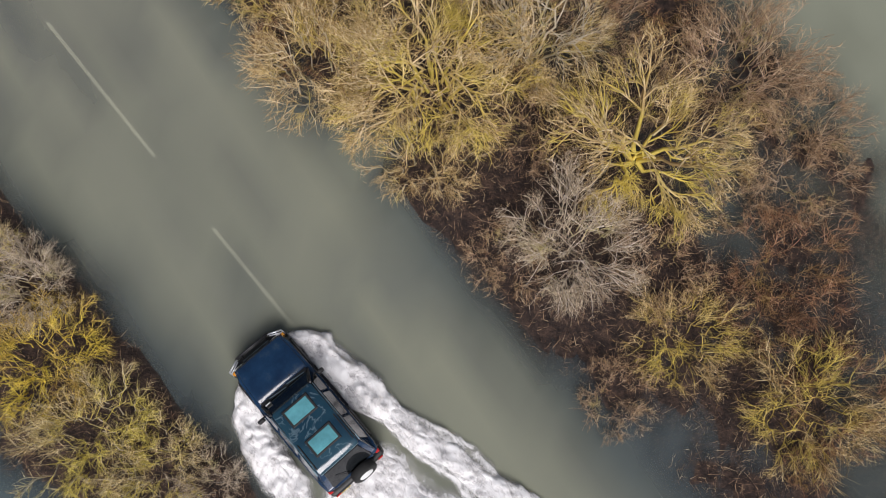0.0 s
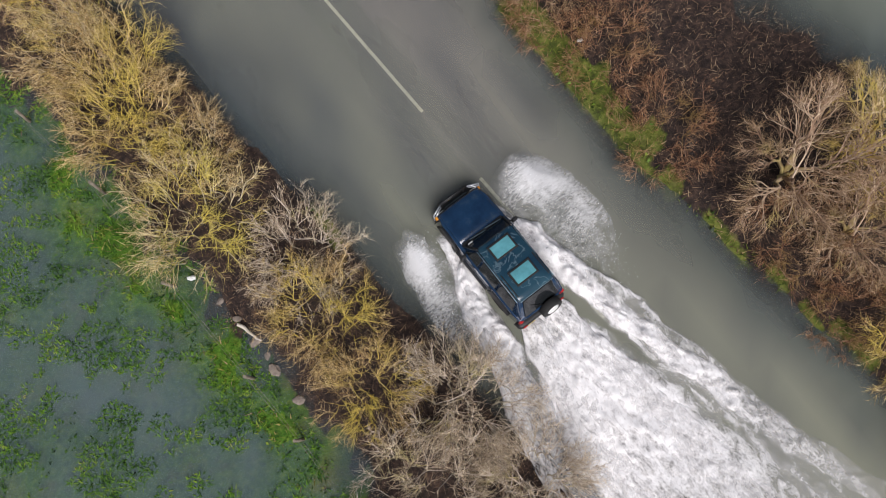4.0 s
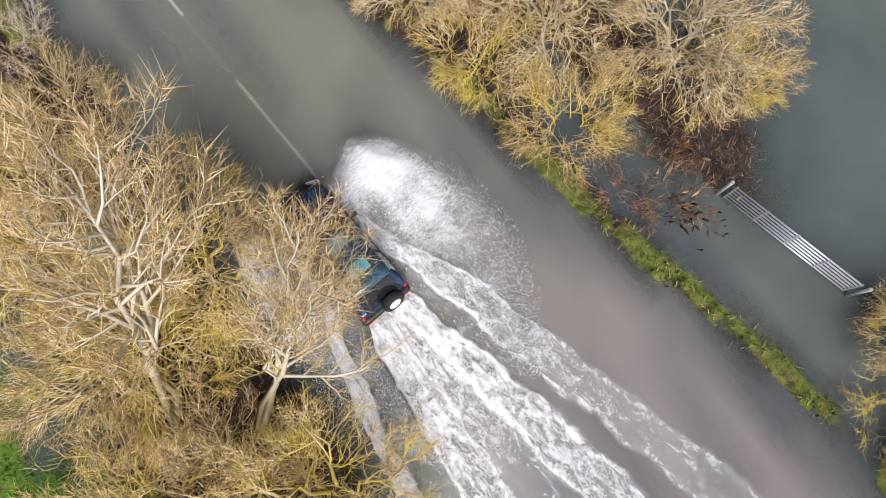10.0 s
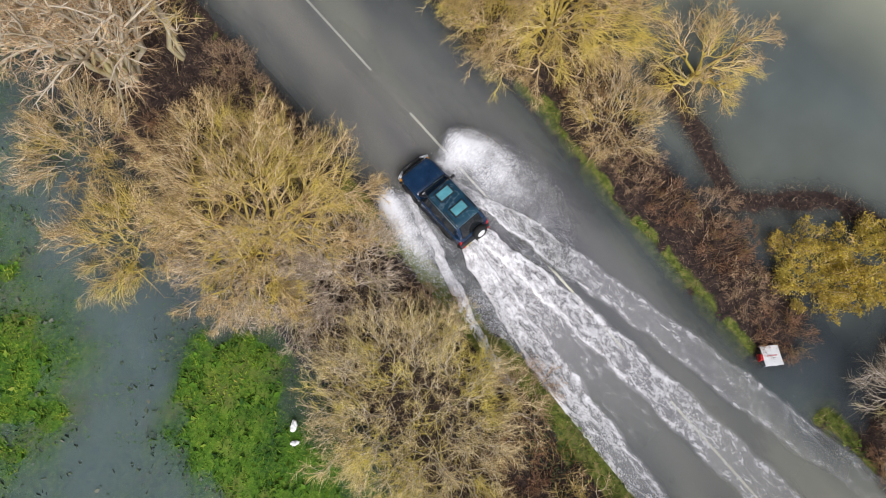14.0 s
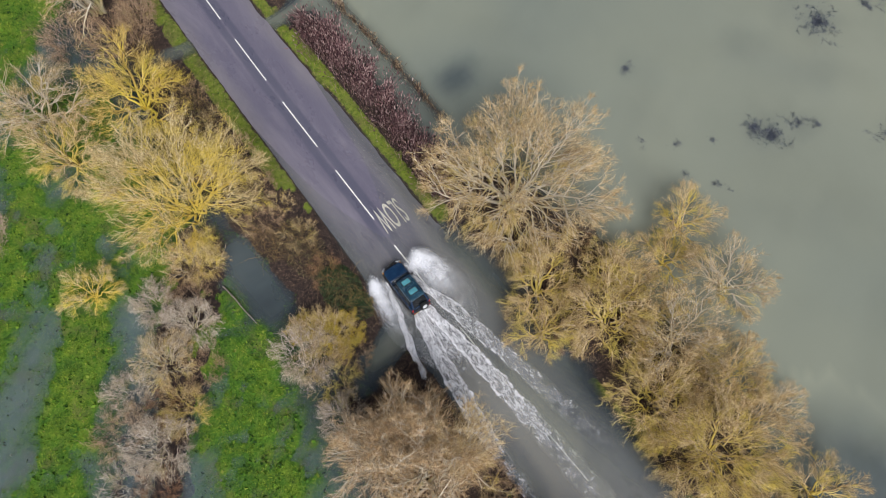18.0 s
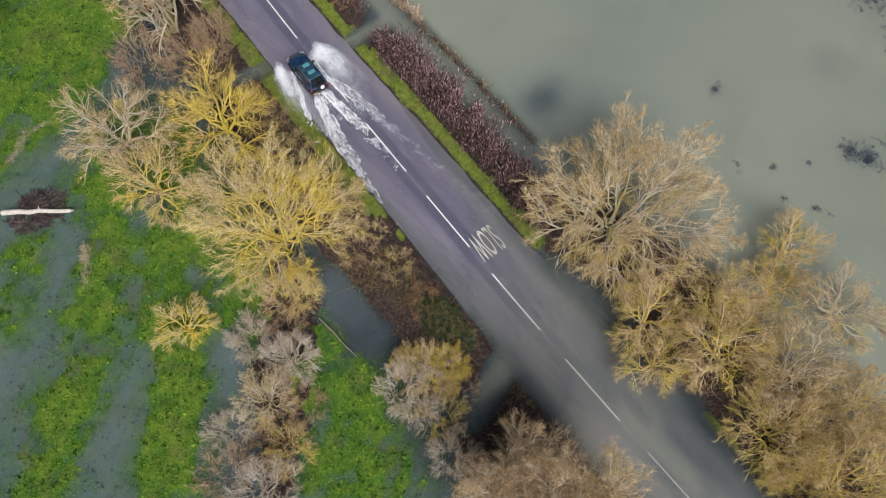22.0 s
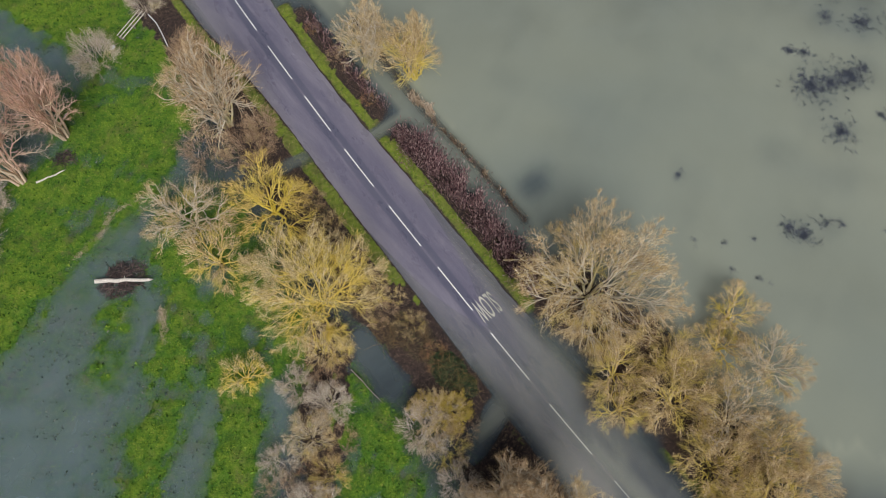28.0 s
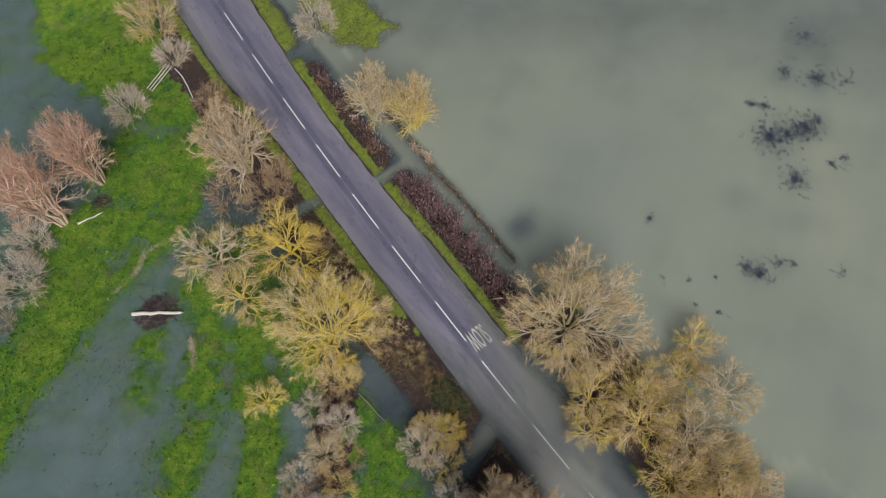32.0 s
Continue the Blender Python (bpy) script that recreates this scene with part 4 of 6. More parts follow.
WEST_D = [("bush", -4.9, -49.4, 4.3, "straw"), ("willow", -8.7, -47.8, 4.9, "yellow"), ("bush", -3.3, -43.7, 3.3, "brown"), ("thicket", -7.5, -41.4, 9.2, "pale"), ("willow", -6.1, -34.6, 5.8, "grey"), ("bush", -8.1, -34.4, 5.1, "grey"), ("willow", -9.5, -32.0, 5.3, "grey"), ("round", -7.8, -30.9, 9.2, "yellow"), ("willow", -13.0, -27.5, 6.1, "yellow"), ("willow", -12.4, -21.7, 6.0, "straw"), ("tall", -6.2, -20.8, 5.2, "straw")]
WEST_E = [("fan", -8.8, -20.0, 7.6, "tan", 1.05), ("fan", -10.4, -16.8, 6.4, "tan", 1.05), ("fan", -8.2, -16.6, 6.0, "tan", 1.05), ("willow", -11.2, -12.6, 4.2, "grey"), ("bush", -10.2, -9.8, 4.5, "yellow"), ("willow", -11.0, -7.0, 5.2, "grey"), ("willow", -9.0, -6.6, 4.9, "straw"), ("leafy", -7.6, -7.2, 3.4, "yellow"), ("leafy", -9.8, -4.9, 2.6, "yellow"), ("willow", -23.2, -6.6, 4.9, "grey"), ("willow", -20.4, -5.2, 3.9, "yellow"), ("bush", -25.2, -3.8, 4.6, "brown"), ("poplar", -20.0, -1.2, 4.8, "straw"), ("willow", -23.4, -1.4, 3.7, "grey"), ("poplar", -17.0, 0.2, 4.6, "grey"), ("willow", -18.6, 3.6, 4.2, "grey"), ("willow", -14.2, 5.1, 5.3, "straw"), ("scrub", -22.0, -4.0, 3.6, "rust"), ("scrub", -17.8, -3.2, 3.4, "brown"), ("bush", -16.0, 2.6, 3.6, "brown"), ("bush", -26.6, -7.4, 4.4, "grey"), ("scrub", -24.8, -9.0, 3.8, "rust"), ("open", -22.1, 7.3, 4.8, "gold"), ("round", -12.0, 9.6, 14.0, "gold")]
WEST_F = [("open", -18.1, 19.5, 7.8, "yellow"), ("open", -10.6, 21.4, 9.8, "moss"), ("open", -18.1, 25.2, 9.3, "straw"), ("bush", -8.6, 30.2, 7.0, "brown"), ("bush", -12.9, 32.6, 6.3, "brown"), ("bush", -42.4, 33.5, 3.3, "brown"), ("fan", -9.0, 34.8, 9.4, "tan", 1.15), ("willow", -6.4, 31.6, 4.6, "brown"), ("willow", -38.5, 36.8, 7.3, "grey")]
WEST_G = [("willow", -35.3, 41.2, 5.5, "grey"), ("fan", -31.4, 41.8, 7.6, "pink", 1.45), ("bush", -7.6, 47.0, 5.3, "brown"), ("fan", -25.0, 44.4, 7.0, "pink", 1.55), ("willow", -17.2, 52.3, 6.3, "grey"), ("willow", -8.4, 56.7, 5.4, "grey"), ("willow", -8.1, 63.6, 7.9, "straw")]
SCRUB = [("scrub", 16.4, -87.0, 3.0, "rust"), ("scrub", 17.2, -83.2, 2.6, "brown"), ("scrub", 15.6, -79.6, 2.8, "rust"), ("scrub", 17.0, -91.0, 2.8, "brown"), ("scrub", 10.4, -96.0, 2.6, "rust"), ("scrub", 11.0, -88.2, 2.6, "rust"), ("bush", 11.6, -92.4, 3.0, "brown"), ("scrub", 8.4, -91.6, 2.0, "rust"), ("scrub", 9.2, -98.2, 2.6, "brown"), ("scrub", -4.2, -88.0, 3.0, "brown"), ("scrub", -4.9, -85.0, 2.6, "rust"), ("bush", -5.2, -74.8, 3.4, "brown"), ("scrub", -6.6, -66.0, 3.6, "brown"), ("scrub", -4.6, -38.6, 3.4, "brown"), ("scrub", -5.0, -24.6, 3.4, "brown"), ("bush", -7.4, -25.2, 4.6, "yellow"), ("scrub", -9.6, -24.0, 3.4, "rust"), ("scrub", -5.2, -27.0, 3.0, "rust"), ("bush", -4.6, -22.6, 2.8, "brown"), ("scrub", 7.6, -46.6, 2.6, "brown"), ("scrub", 9.4, -45.6, 2.8, "rust"), ("scrub", 9.0, -42.8, 2.6, "brown"), ("scrub", -5.4, -46.0, 3.2, "rust"), ("scrub", -6.0, 2.2, 3.2, "straw"), ("scrub", -7.8, 5.2, 3.6, "brown"), ("scrub", -6.2, 8.4, 3.2, "brown"), ("scrub", -6.0, 12.6, 3.2, "brown"), ("scrub", -6.4, 16.5, 3.2, "straw"), ("scrub", -5.7, 5.8, 2.4, "straw"), ("scrub", 8.4, -11.4, 3.2, "rust"), ("scrub", 12.6, -12.0, 3.4, "rust"), ("scrub", 6.4, -17.6, 2.8, "rust"), ("scrub", -6.2, 20.4, 3.0, "brown"), ("scrub", -8.8, 13.0, 3.6, "rust"), ("scrub", -5.9, -1.8, 3.0, "rust"), ("scrub", -7.6, -9.0, 3.0, "brown"), ("scrub", 5.9, 28.0, 2.2, "rust"), ("scrub", 6.4, 36.0, 2.4, "brown"), ("scrub", 6.2, 41.0, 2.2, "rust"), ("scrub", 7.6, -39.0, 2.6, "brown"), ("scrub", 8.6, -34.0, 3.0, "rust"), ("bush", 18.6, -121.5, 3.6, "brown"), ("scrub", 20.6, -121.8, 3.4, "rust"), ("scrub", 18.4, -124.2, 3.0, "brown"), ("bush", 21.8, -128.0, 3.2, "brown"), ("scrub", 16.8, -134.6, 3.4, "rust"), ("scrub", 10.6, -116.4, 3.2, "rust"), ("bush", 13.4, -113.2, 3.8, "straw")]
STANDS = (SCRUB, EAST_A, EAST_B, EAST_C, EAST_D, EAST_E, EAST_F, EAST_G, WEST_A, WEST_B, WEST_C, WEST_D, WEST_E, WEST_F, WEST_G)
for stand in STANDS:
    for kind, px, py, width, tint, *more in stand:
        put_plant(kind, px, py, width, tint, *more)


# ---- mesh helpers ----
def part(name, bm, material, parent, label=""):
    """Links a bmesh, or a ready mesh, as one object under a thing or a part."""
    if isinstance(bm, bpy.types.Mesh):
        me = bm
    else:
        me = bpy.data.meshes.new(name)
        bm.to_mesh(me)
        bm.free()
    if material and not me.materials:
        me.materials.append(material)
    ob = new(name, me)
    ob.parent = parent
    if label:
        tagged(ob, label)
    return ob


def slab(low, high, z0, z1, bevel=0.03, segs=2, m=None):
    """A block between two rectangles (x0, x1, y0, y1) at z0 and z1, with rounded edges."""
    bm = bmesh.new()
    vs = []
    for (x0, x1, y0, y1), z in ((low, z0), (high, z1)):
        vs += [bm.verts.new(c) for c in ((x0, y0, z), (x1, y0, z), (x1, y1, z), (x0, y1, z))]
    for f in ((3, 2, 1, 0), (4, 5, 6, 7), (0, 1, 5, 4), (1, 2, 6, 5), (2, 3, 7, 6), (3, 0, 4, 7)):
        bm.faces.new([vs[i] for i in f])
    if bevel:
        bmesh.ops.bevel(bm, geom=list(bm.edges), offset=bevel, segments=segs, affect="EDGES", profile=0.6)
    for f in bm.faces:
        f.smooth = False
    if m:
        bm.transform(m)
    return bm


def box(x0, x1, y0, y1, z0, z1, bevel=0.01, m=None):
    return slab((x0, x1, y0, y1), (x0, x1, y0, y1), z0, z1, bevel, 1, m)


def rod(a, b, r0, r1=None, sides=10):
    """A round bar from a to b."""
    bm = bmesh.new()
    a, b = Vector(a), Vector(b)
    bmesh.ops.create_cone(bm, cap_ends=True, segments=sides, radius1=r0, radius2=r1 if r1 is not None else r0, depth=(b - a).length)
    bm.transform(Matrix.Translation((a + b) / 2) @ (b - a).to_track_quat("Z", "Y").to_matrix().to_4x4())
    for f in bm.faces:
        f.smooth = len(f.verts) == 4
    return bm


def lathe(profile, axis_x=True, sides=28):
    """A turned body: profile of (along, radius) pairs round the x axis."""
    bm = bmesh.new()
    rings = []
    for u, r in profile:
        rings.append([bm.verts.new((u, r * math.cos(2 * math.pi * k / sides), r * math.sin(2 * math.pi * k / sides))) for k in range(sides)])
    for a, b in zip(rings[:-1], rings[1:]):
        for k in range(sides):
            f = bm.faces.new((a[k], a[(k + 1) % sides], b[(k + 1) % sides], b[k]))
            f.smooth = True
    bm.faces.new(rings[0][::-1])
    bm.faces.new(rings[-1])
    bmesh.ops.recalc_face_normals(bm, faces=list(bm.faces))
    return bm


def plain(name, c, rough=0.5, metal=0.0, var=0.15, scale=8.0):
    m = Mat(name, rough, metal)
    lo, hi = tuple(v * (1 - var) for v in c), tuple(min(1, v * (1 + var)) for v in c)
    m.colour(m.ramp(m.noise(scale, 4, 0.6), [(0.3, lo), (0.7, hi)]))
    return m.m


mt = Mat("dark_blue_car_paint", 0.22)
mt.colour(mt.ramp(mt.noise(2.5, 5, 0.6), [(0.35, (0.005, 0.021, 0.055)), (0.6, (0.008, 0.032, 0.078)), (0.72, (0.025, 0.05, 0.085))]))
mt.p.inputs["Coat Weight"].default_value = 0.6
M_PAINT = mt.m
mt = Mat("gleaming_roof_paint", 0.16)
# thin pale wavy lines: reflections on the glossy roof, painted into its colour
ripple = mt.noise(1.9, 3, 0.5, 1.3)
gleam = mt.math("MULTIPLY", mt.step(ripple, 0.54, 0.575), mt.step(ripple, 0.61, 0.575))
mt.colour(mt.mix(mt.math("MULTIPLY", gleam, 0.4), mt.ramp(mt.noise(0.9, 3, 0.5), [(0.35, (0.006, 0.026, 0.05)), (0.65, (0.018, 0.06, 0.088))]), (0.2, 0.28, 0.32)))
mt.p.inputs["Coat Weight"].default_value = 0.5
M_ROOF = mt.m
M_GLASS = plain("dark_car_glass", (0.012, 0.014, 0.016), 0.06)
M_TEAL = plain("teal_sunroof_glass", (0.09, 0.28, 0.32), 0.05, var=0.3, scale=2)
M_TRIM = plain("pale_trim", (0.16, 0.24, 0.29), 0.35)
M_BLACK = plain("black_plastic", (0.012, 0.012, 0.013), 0.5)
M_RUBBER = plain("tyre_rubber", (0.012, 0.012, 0.012), 0.8)
M_RIM = plain("silver_rim", (0.5, 0.5, 0.52), 0.35, 0.8)
M_COVER = plain("white_wheel_cover", (0.75, 0.75, 0.75), 0.4)
M_RED = plain("red_lamp", (0.45, 0.02, 0.02), 0.2)
M_AMBER = plain("clear_lamp", (0.6, 0.6, 0.58), 0.1)
M_AMBERLAMP = plain("amber_lamp", (0.6, 0.25, 0.03), 0.2)
M_PLATE = plain("yellow_plate", (0.6, 0.45, 0.03), 0.4)
M_WHITE = plain("white_paint", (0.78, 0.78, 0.76), 0.45, var=0.08, scale=3)
M_STEEL = plain("galvanised_steel", (0.5, 0.52, 0.55), 0.4, 0.6, 0.12, 5)
M_POST = plain("weathered_post", (0.2, 0.17, 0.13), 0.9, 0, 0.4, 6)
M_RAIL = plain("weathered_rail", (0.32, 0.25, 0.18), 0.9, 0, 0.35, 6)
M_STONE = plain("pale_stone", (0.22, 0.18, 0.15), 0.9, 0, 0.35, 9)
M_DRIFT = plain("bleached_wood", (0.55, 0.49, 0.41), 0.85, 0, 0.3, 5)
M_PIPE = plain("white_pipe", (0.7, 0.7, 0.7), 0.4)
mt = Mat("road_paint", 0.6)
worn = mt.step(mt.noise(14.0, 5, 0.7, space="World"), 0.3, 0.42)
mt.colour(mt.mix(worn, (0.3, 0.29, 0.27), (0.78, 0.77, 0.7)))
M_LINE = mt.m
M_WORD = plain("faded_road_paint", (0.55, 0.52, 0.42), 0.6, 0, 0.35, 9)
M_LINE_OLD = plain("yellowed_road_paint", (0.93, 0.88, 0.68), 0.6, 0, 0.2, 10)

# ---- road markings ----
def strip_on_road(y0, y1, w):
    ys = np.linspace(y0, y1, 5)
    bm = bmesh.new()
    cols = []
    for y in ys:
        x = float(along(CX, y))
        cols.append([bm.verts.new((x + d, float(y), road_z(x, y) + k)) for d, k in ((-w, 0.0), (-w, 0.006), (w, 0.006), (w, 0.0))])
    for a, b in zip(cols[:-1], cols[1:]):
        for i in range(3):
            bm.faces.new((a[i], a[i + 1], b[i + 1], b[i]))
    bm.faces.new(cols[0])
    bm.faces.new(cols[-1][::-1])
    bmesh.ops.recalc_face_normals(bm, faces=list(bm.faces))
    return bm


for k in range(-18, 18):
    part("centre_dash", strip_on_road(9.0 * k, 9.0 * k + 6.0, 0.055), M_LINE if k > -5 else M_LINE_OLD, road, "white painted centre line dash")
text = bpy.data.curves.new("slow_marking", "FONT")
text.body = "SLOW"
text.align_x = "CENTER"
text.align_y = "CENTER"
text.offset = 0.004
text_ob = bpy.data.objects.new("slow_text", text)
scene.collection.objects.link(text_ob)
word = bpy.data.meshes.new_from_object(text_ob.evaluated_get(bpy.context.evaluated_depsgraph_get()))
bpy.data.objects.remove(text_ob)
co = np.array([v.co for v in word.vertices])
lo, hi = co.min(0), co.max(0)
fit_word = Matrix.Translation((1.38, -0.52, 0.0)) @ Matrix.Rotation(math.pi, 4, "Z") @ Matrix.Rotation(0, 4, "X") @ Matrix.Diagonal((2.36 / (hi[0] - lo[0]), 2.65 / (hi[1] - lo[1]), 1, 1)) @ Matrix.Translation((-(lo[0] + hi[0]) / 2, -(lo[1] + hi[1]) / 2, 0))
word.transform(fit_word)
for v in word.vertices:
    v.co.z = road_z(v.co.x, v.co.y) + 0.007
part("slow_marking", word, M_WORD, road, "white painted word SLOW on the asphalt")


# ---- car ----
def hull(sections, crown=0.0, corner=4):
    """A smooth body through sections (y, z0, z1, half width below, half width above, corner radius), with rounded top edges."""
    bm = bmesh.new()
    rings = []
    for y, z0, z1, w0, w1, r in sections:
        side = [(w0, z0)]
        side += [(w1 - r + r * math.cos(k * math.pi / 2 / corner), z1 - r + r * math.sin(k * math.pi / 2 / corner)) for k in range(corner + 1)]
        side += [((w1 - r) * f, z1 + crown * (1 - f * f)) for f in (0.66, 0.33)]
        pts = side + [(0.0, z1 + crown)] + [(-x, z) for x, z in side[::-1]]
        rings.append([bm.verts.new((x, y, z)) for x, z in pts])
    n = len(rings[0])
    for a, b in zip(rings[:-1], rings[1:]):
        for k in range(n):
            bm.faces.new((a[k], a[(k + 1) % n], b[(k + 1) % n], b[k])).smooth = True
    bm.faces.new(rings[0][::-1])
    bm.faces.new(rings[-1])
    bmesh.ops.recalc_face_normals(bm, faces=list(bm.faces))
    return bm


def mirrored(bm):
    bm.transform(Matrix.Diagonal((-1, 1, 1, 1)))
    bmesh.ops.reverse_faces(bm, faces=list(bm.faces))
    return bm


def build_car():
    car = new("car")
    tagged(car, "dark blue off-road car with two teal sunroofs and spare wheel", "car")
    part("body", hull([(2.02, 0.52, 0.86, 0.7, 0.7, 0.06), (1.94, 0.46, 0.95, 0.8, 0.8, 0.07), (1.6, 0.42, 1.02, 0.86, 0.87, 0.07), (0.7, 0.4, 1.07, 0.88, 0.89, 0.06), (-1.9, 0.42, 1.09, 0.88, 0.89, 0.06), (-2.14, 0.5, 1.08, 0.84, 0.85, 0.07), (-2.2, 0.55, 1.04, 0.8, 0.8, 0.06)]), M_PAINT, car)
    bonnet = part("bonnet", hull([(1.97, 0.9, 0.955, 0.66, 0.64, 0.03), (1.9, 0.9, 0.995, 0.755, 0.745, 0.04), (1.5, 0.9, 1.06, 0.795, 0.785, 0.045), (1.0, 0.9, 1.1, 0.81, 0.8, 0.045), (0.68, 0.9, 1.115, 0.81, 0.8, 0.045)], 0.035), M_PAINT, car)
    part("cabin", hull([(0.66, 1.0, 1.13, 0.82, 0.76, 0.03), (0.45, 1.0, 1.45, 0.84, 0.71, 0.06), (0.24, 1.0, 1.77, 0.85, 0.65, 0.08), (-1.68, 1.0, 1.81, 0.85, 0.66, 0.08), (-1.9, 1.0, 1.5, 0.85, 0.73, 0.06), (-2.13, 1.0, 1.16, 0.83, 0.79, 0.04)]), M_PAINT, car)
    roof = part("roof", hull([(0.29, 1.73, 1.765, 0.56, 0.55, 0.012), (0.2, 1.72, 1.8, 0.655, 0.64, 0.03), (-0.48, 1.72, 1.82, 0.672, 0.655, 0.035), (-0.72, 1.72, 1.872, 0.672, 0.655, 0.04), (-1.55, 1.72, 1.885, 0.668, 0.65, 0.04), (-1.7, 1.72, 1.85, 0.655, 0.63, 0.035), (-1.76, 1.74, 1.8, 0.6, 0.59, 0.02)], 0.014), M_ROOF, car, "dark teal roof panel with painted reflections, stepped up behind")
    for y, z in ((-0.14, 1.825), (-1.1, 1.888)):
        sun_roof = part("sunroof", slab((-0.41, 0.41, y - 0.27, y + 0.27), (-0.39, 0.39, y - 0.25, y + 0.25), z - 0.01, z + 0.022, 0.012, 2), M_BLACK, car, "black sunroof frame")
        part("sunroof_glass", slab((-0.345, 0.345, y - 0.205, y + 0.205), (-0.335, 0.335, y - 0.195, y + 0.195), z + 0.015, z + 0.032, 0.008, 2), M_TEAL, sun_roof, "teal tinted glass")
    for sx in (-1, 1):
        part("roof_rail", slab((sx * 0.585 - 0.018, sx * 0.585 + 0.018, -1.6, -0.78), (sx * 0.585 - 0.012, sx * 0.585 + 0.012, -1.56, -0.82), 1.87, 1.91, 0.006, 1), M_BLACK, car, "black roof rail")
        part("roof_gutter", rod((sx * 0.685, -1.7, 1.75), (sx * 0.675, 0.2, 1.74), 0.017, sides=6), M_TRIM, car, "pale roof gutter")
        part("windscreen_pillar", rod((sx * 0.775, 0.68, 1.12), (sx * 0.65, 0.25, 1.77), 0.034, 0.03, 8), M_BLACK, car, "black windscreen pillar")
    part("roof_lip", rod((-0.6, -1.75, 1.79), (0.6, -1.75, 1.79), 0.018, sides=6), M_TRIM, car, "pale edge of the roof over the tail door")
    part("tail_door", slab((-0.62, 0.66, -2.235, -2.16), (-0.62, 0.66, -2.22, -2.14), 0.58, 1.12, 0.02, 1), M_PAINT, car)
    part("windscreen", slab((-0.73, 0.73, 0.655, 0.695), (-0.6, 0.6, 0.245, 0.285), 1.12, 1.745, 0.012, 1), M_GLASS, car, "dark windscreen")
    part("sun_strip", slab((-0.6, 0.6, 0.27, 0.3), (-0.58, 0.58, 0.235, 0.265), 1.715, 1.768, 0.006, 1), M_BLACK, car, "black strip along the top of the windscreen")
    part("dash_paper", box(-0.66, -0.5, 0.575, 0.605, 1.22, 1.3, 0.004, pose(0, 0.02, 0.05)), M_COVER, car, "white paper behind the windscreen")
    part("rear_window", slab((-0.64, 0.64, -2.175, -2.13), (-0.54, 0.54, -1.79, -1.745), 1.14, 1.77, 0.012, 1), M_GLASS, car, "dark rear window")
    for sx in (-1, 1):
        for y0, y1 in ((-0.08, 0.5), (-0.92, -0.16), (-1.78, -1.0)):
            bm = slab((0.828, 0.85, y0, y1), (0.685, 0.705, y0 + (0.12 if y0 < -1.5 else 0), y1 - (0.3 if y1 > 0.3 else 0)), 1.14, 1.69, 0.008, 1)
            part("side_window", bm if sx > 0 else mirrored(bm), M_GLASS, car, "dark side window")
        part("alpine_window", slab((sx * 0.655 - 0.03, sx * 0.655 + 0.03, -1.55, -0.85), (sx * 0.65 - 0.02, sx * 0.65 + 0.02, -1.5, -0.9), 1.77, 1.85, 0.01, 1), M_GLASS, car, "narrow roof side window")
        mirror = part("mirror", slab((sx * 1.0 - 0.1, sx * 1.0 + 0.1, 0.34, 0.47), (sx * 1.0 - 0.09, sx * 1.0 + 0.09, 0.35, 0.45), 1.08, 1.27, 0.035, 3), M_BLACK, car, "black door mirror")
        part("mirror_stalk", rod((sx * 0.86, 0.46, 1.12), (sx * 0.95, 0.42, 1.16), 0.02, sides=6), M_BLACK, mirror)
        part("headlight", box(sx * 0.64 - 0.14, sx * 0.64 + 0.14, 1.93, 2.025, 0.7, 0.88, 0.02), M_AMBER, car, "clear headlight")
        part("tail_light", box(sx * 0.79 - 0.06, sx * 0.79 + 0.06, -2.24, -2.14, 0.72, 1.04, 0.02), M_RED, car, "red tail light")
        part("bumper_lamp", box(sx * 0.72 - 0.08, sx * 0.72 + 0.08, -2.4, -2.36, 0.56, 0.64, 0.01), M_RED, car, "red lamp in the rear bumper")
        part("sill", slab((sx * 0.9 - 0.06, sx * 0.9 + 0.06, -0.72, 0.78), (sx * 0.9 - 0.045, sx * 0.9 + 0.045, -0.7, 0.76), 0.36, 0.44, 0.02, 2), M_BLACK, car)
        part("rubbing_strip", box(sx * 0.897 - 0.012, sx * 0.897 + 0.012, -1.8, 1.6, 0.72, 0.77, 0.006), M_BLACK, car, "black rubbing strip along the doors")
        for y in (1.27, -1.27):
            part("wheel_arch", slab((sx * 0.9 - 0.045, sx * 0.9 + 0.045, y - 0.52, y + 0.52), (sx * 0.9 - 0.025, sx * 0.9 + 0.025, y - 0.34, y + 0.34), 0.5, 0.9, 0.03, 2), M_BLACK, car, "black wheel arch")
        for y0, y1 in ((-0.1, 0.66), (-0.94, -0.12)):
            door = part("door", slab((sx * 0.892 - 0.01, sx * 0.892 + 0.01, y0, y1), (sx * 0.888 - 0.008, sx * 0.888 + 0.008, y0 + 0.01, y1 - 0.01), 0.48, 1.05, 0.006, 1), M_PAINT, car)
            part("door_handle", box(sx * 0.908 - 0.012, sx * 0.908 + 0.012, y0 + 0.06, y0 + 0.2, 0.94, 0.97, 0.005), M_BLACK, door, "black door handle")
        part("indicator", box(sx * 0.83 - 0.04, sx * 0.83 + 0.04, 1.88, 1.98, 0.7, 0.87, 0.015), M_AMBERLAMP, car, "amber indicator lamp")
        part("washer_jet", box(sx * 0.3 - 0.015, sx * 0.3 + 0.015, 0.86, 0.9, 1.14, 1.165, 0.005), M_BLACK, bonnet)
    part("exhaust_pipe", rod((-0.6, -2.2, 0.4), (-0.6, -2.42, 0.38), 0.03), M_STEEL, car)
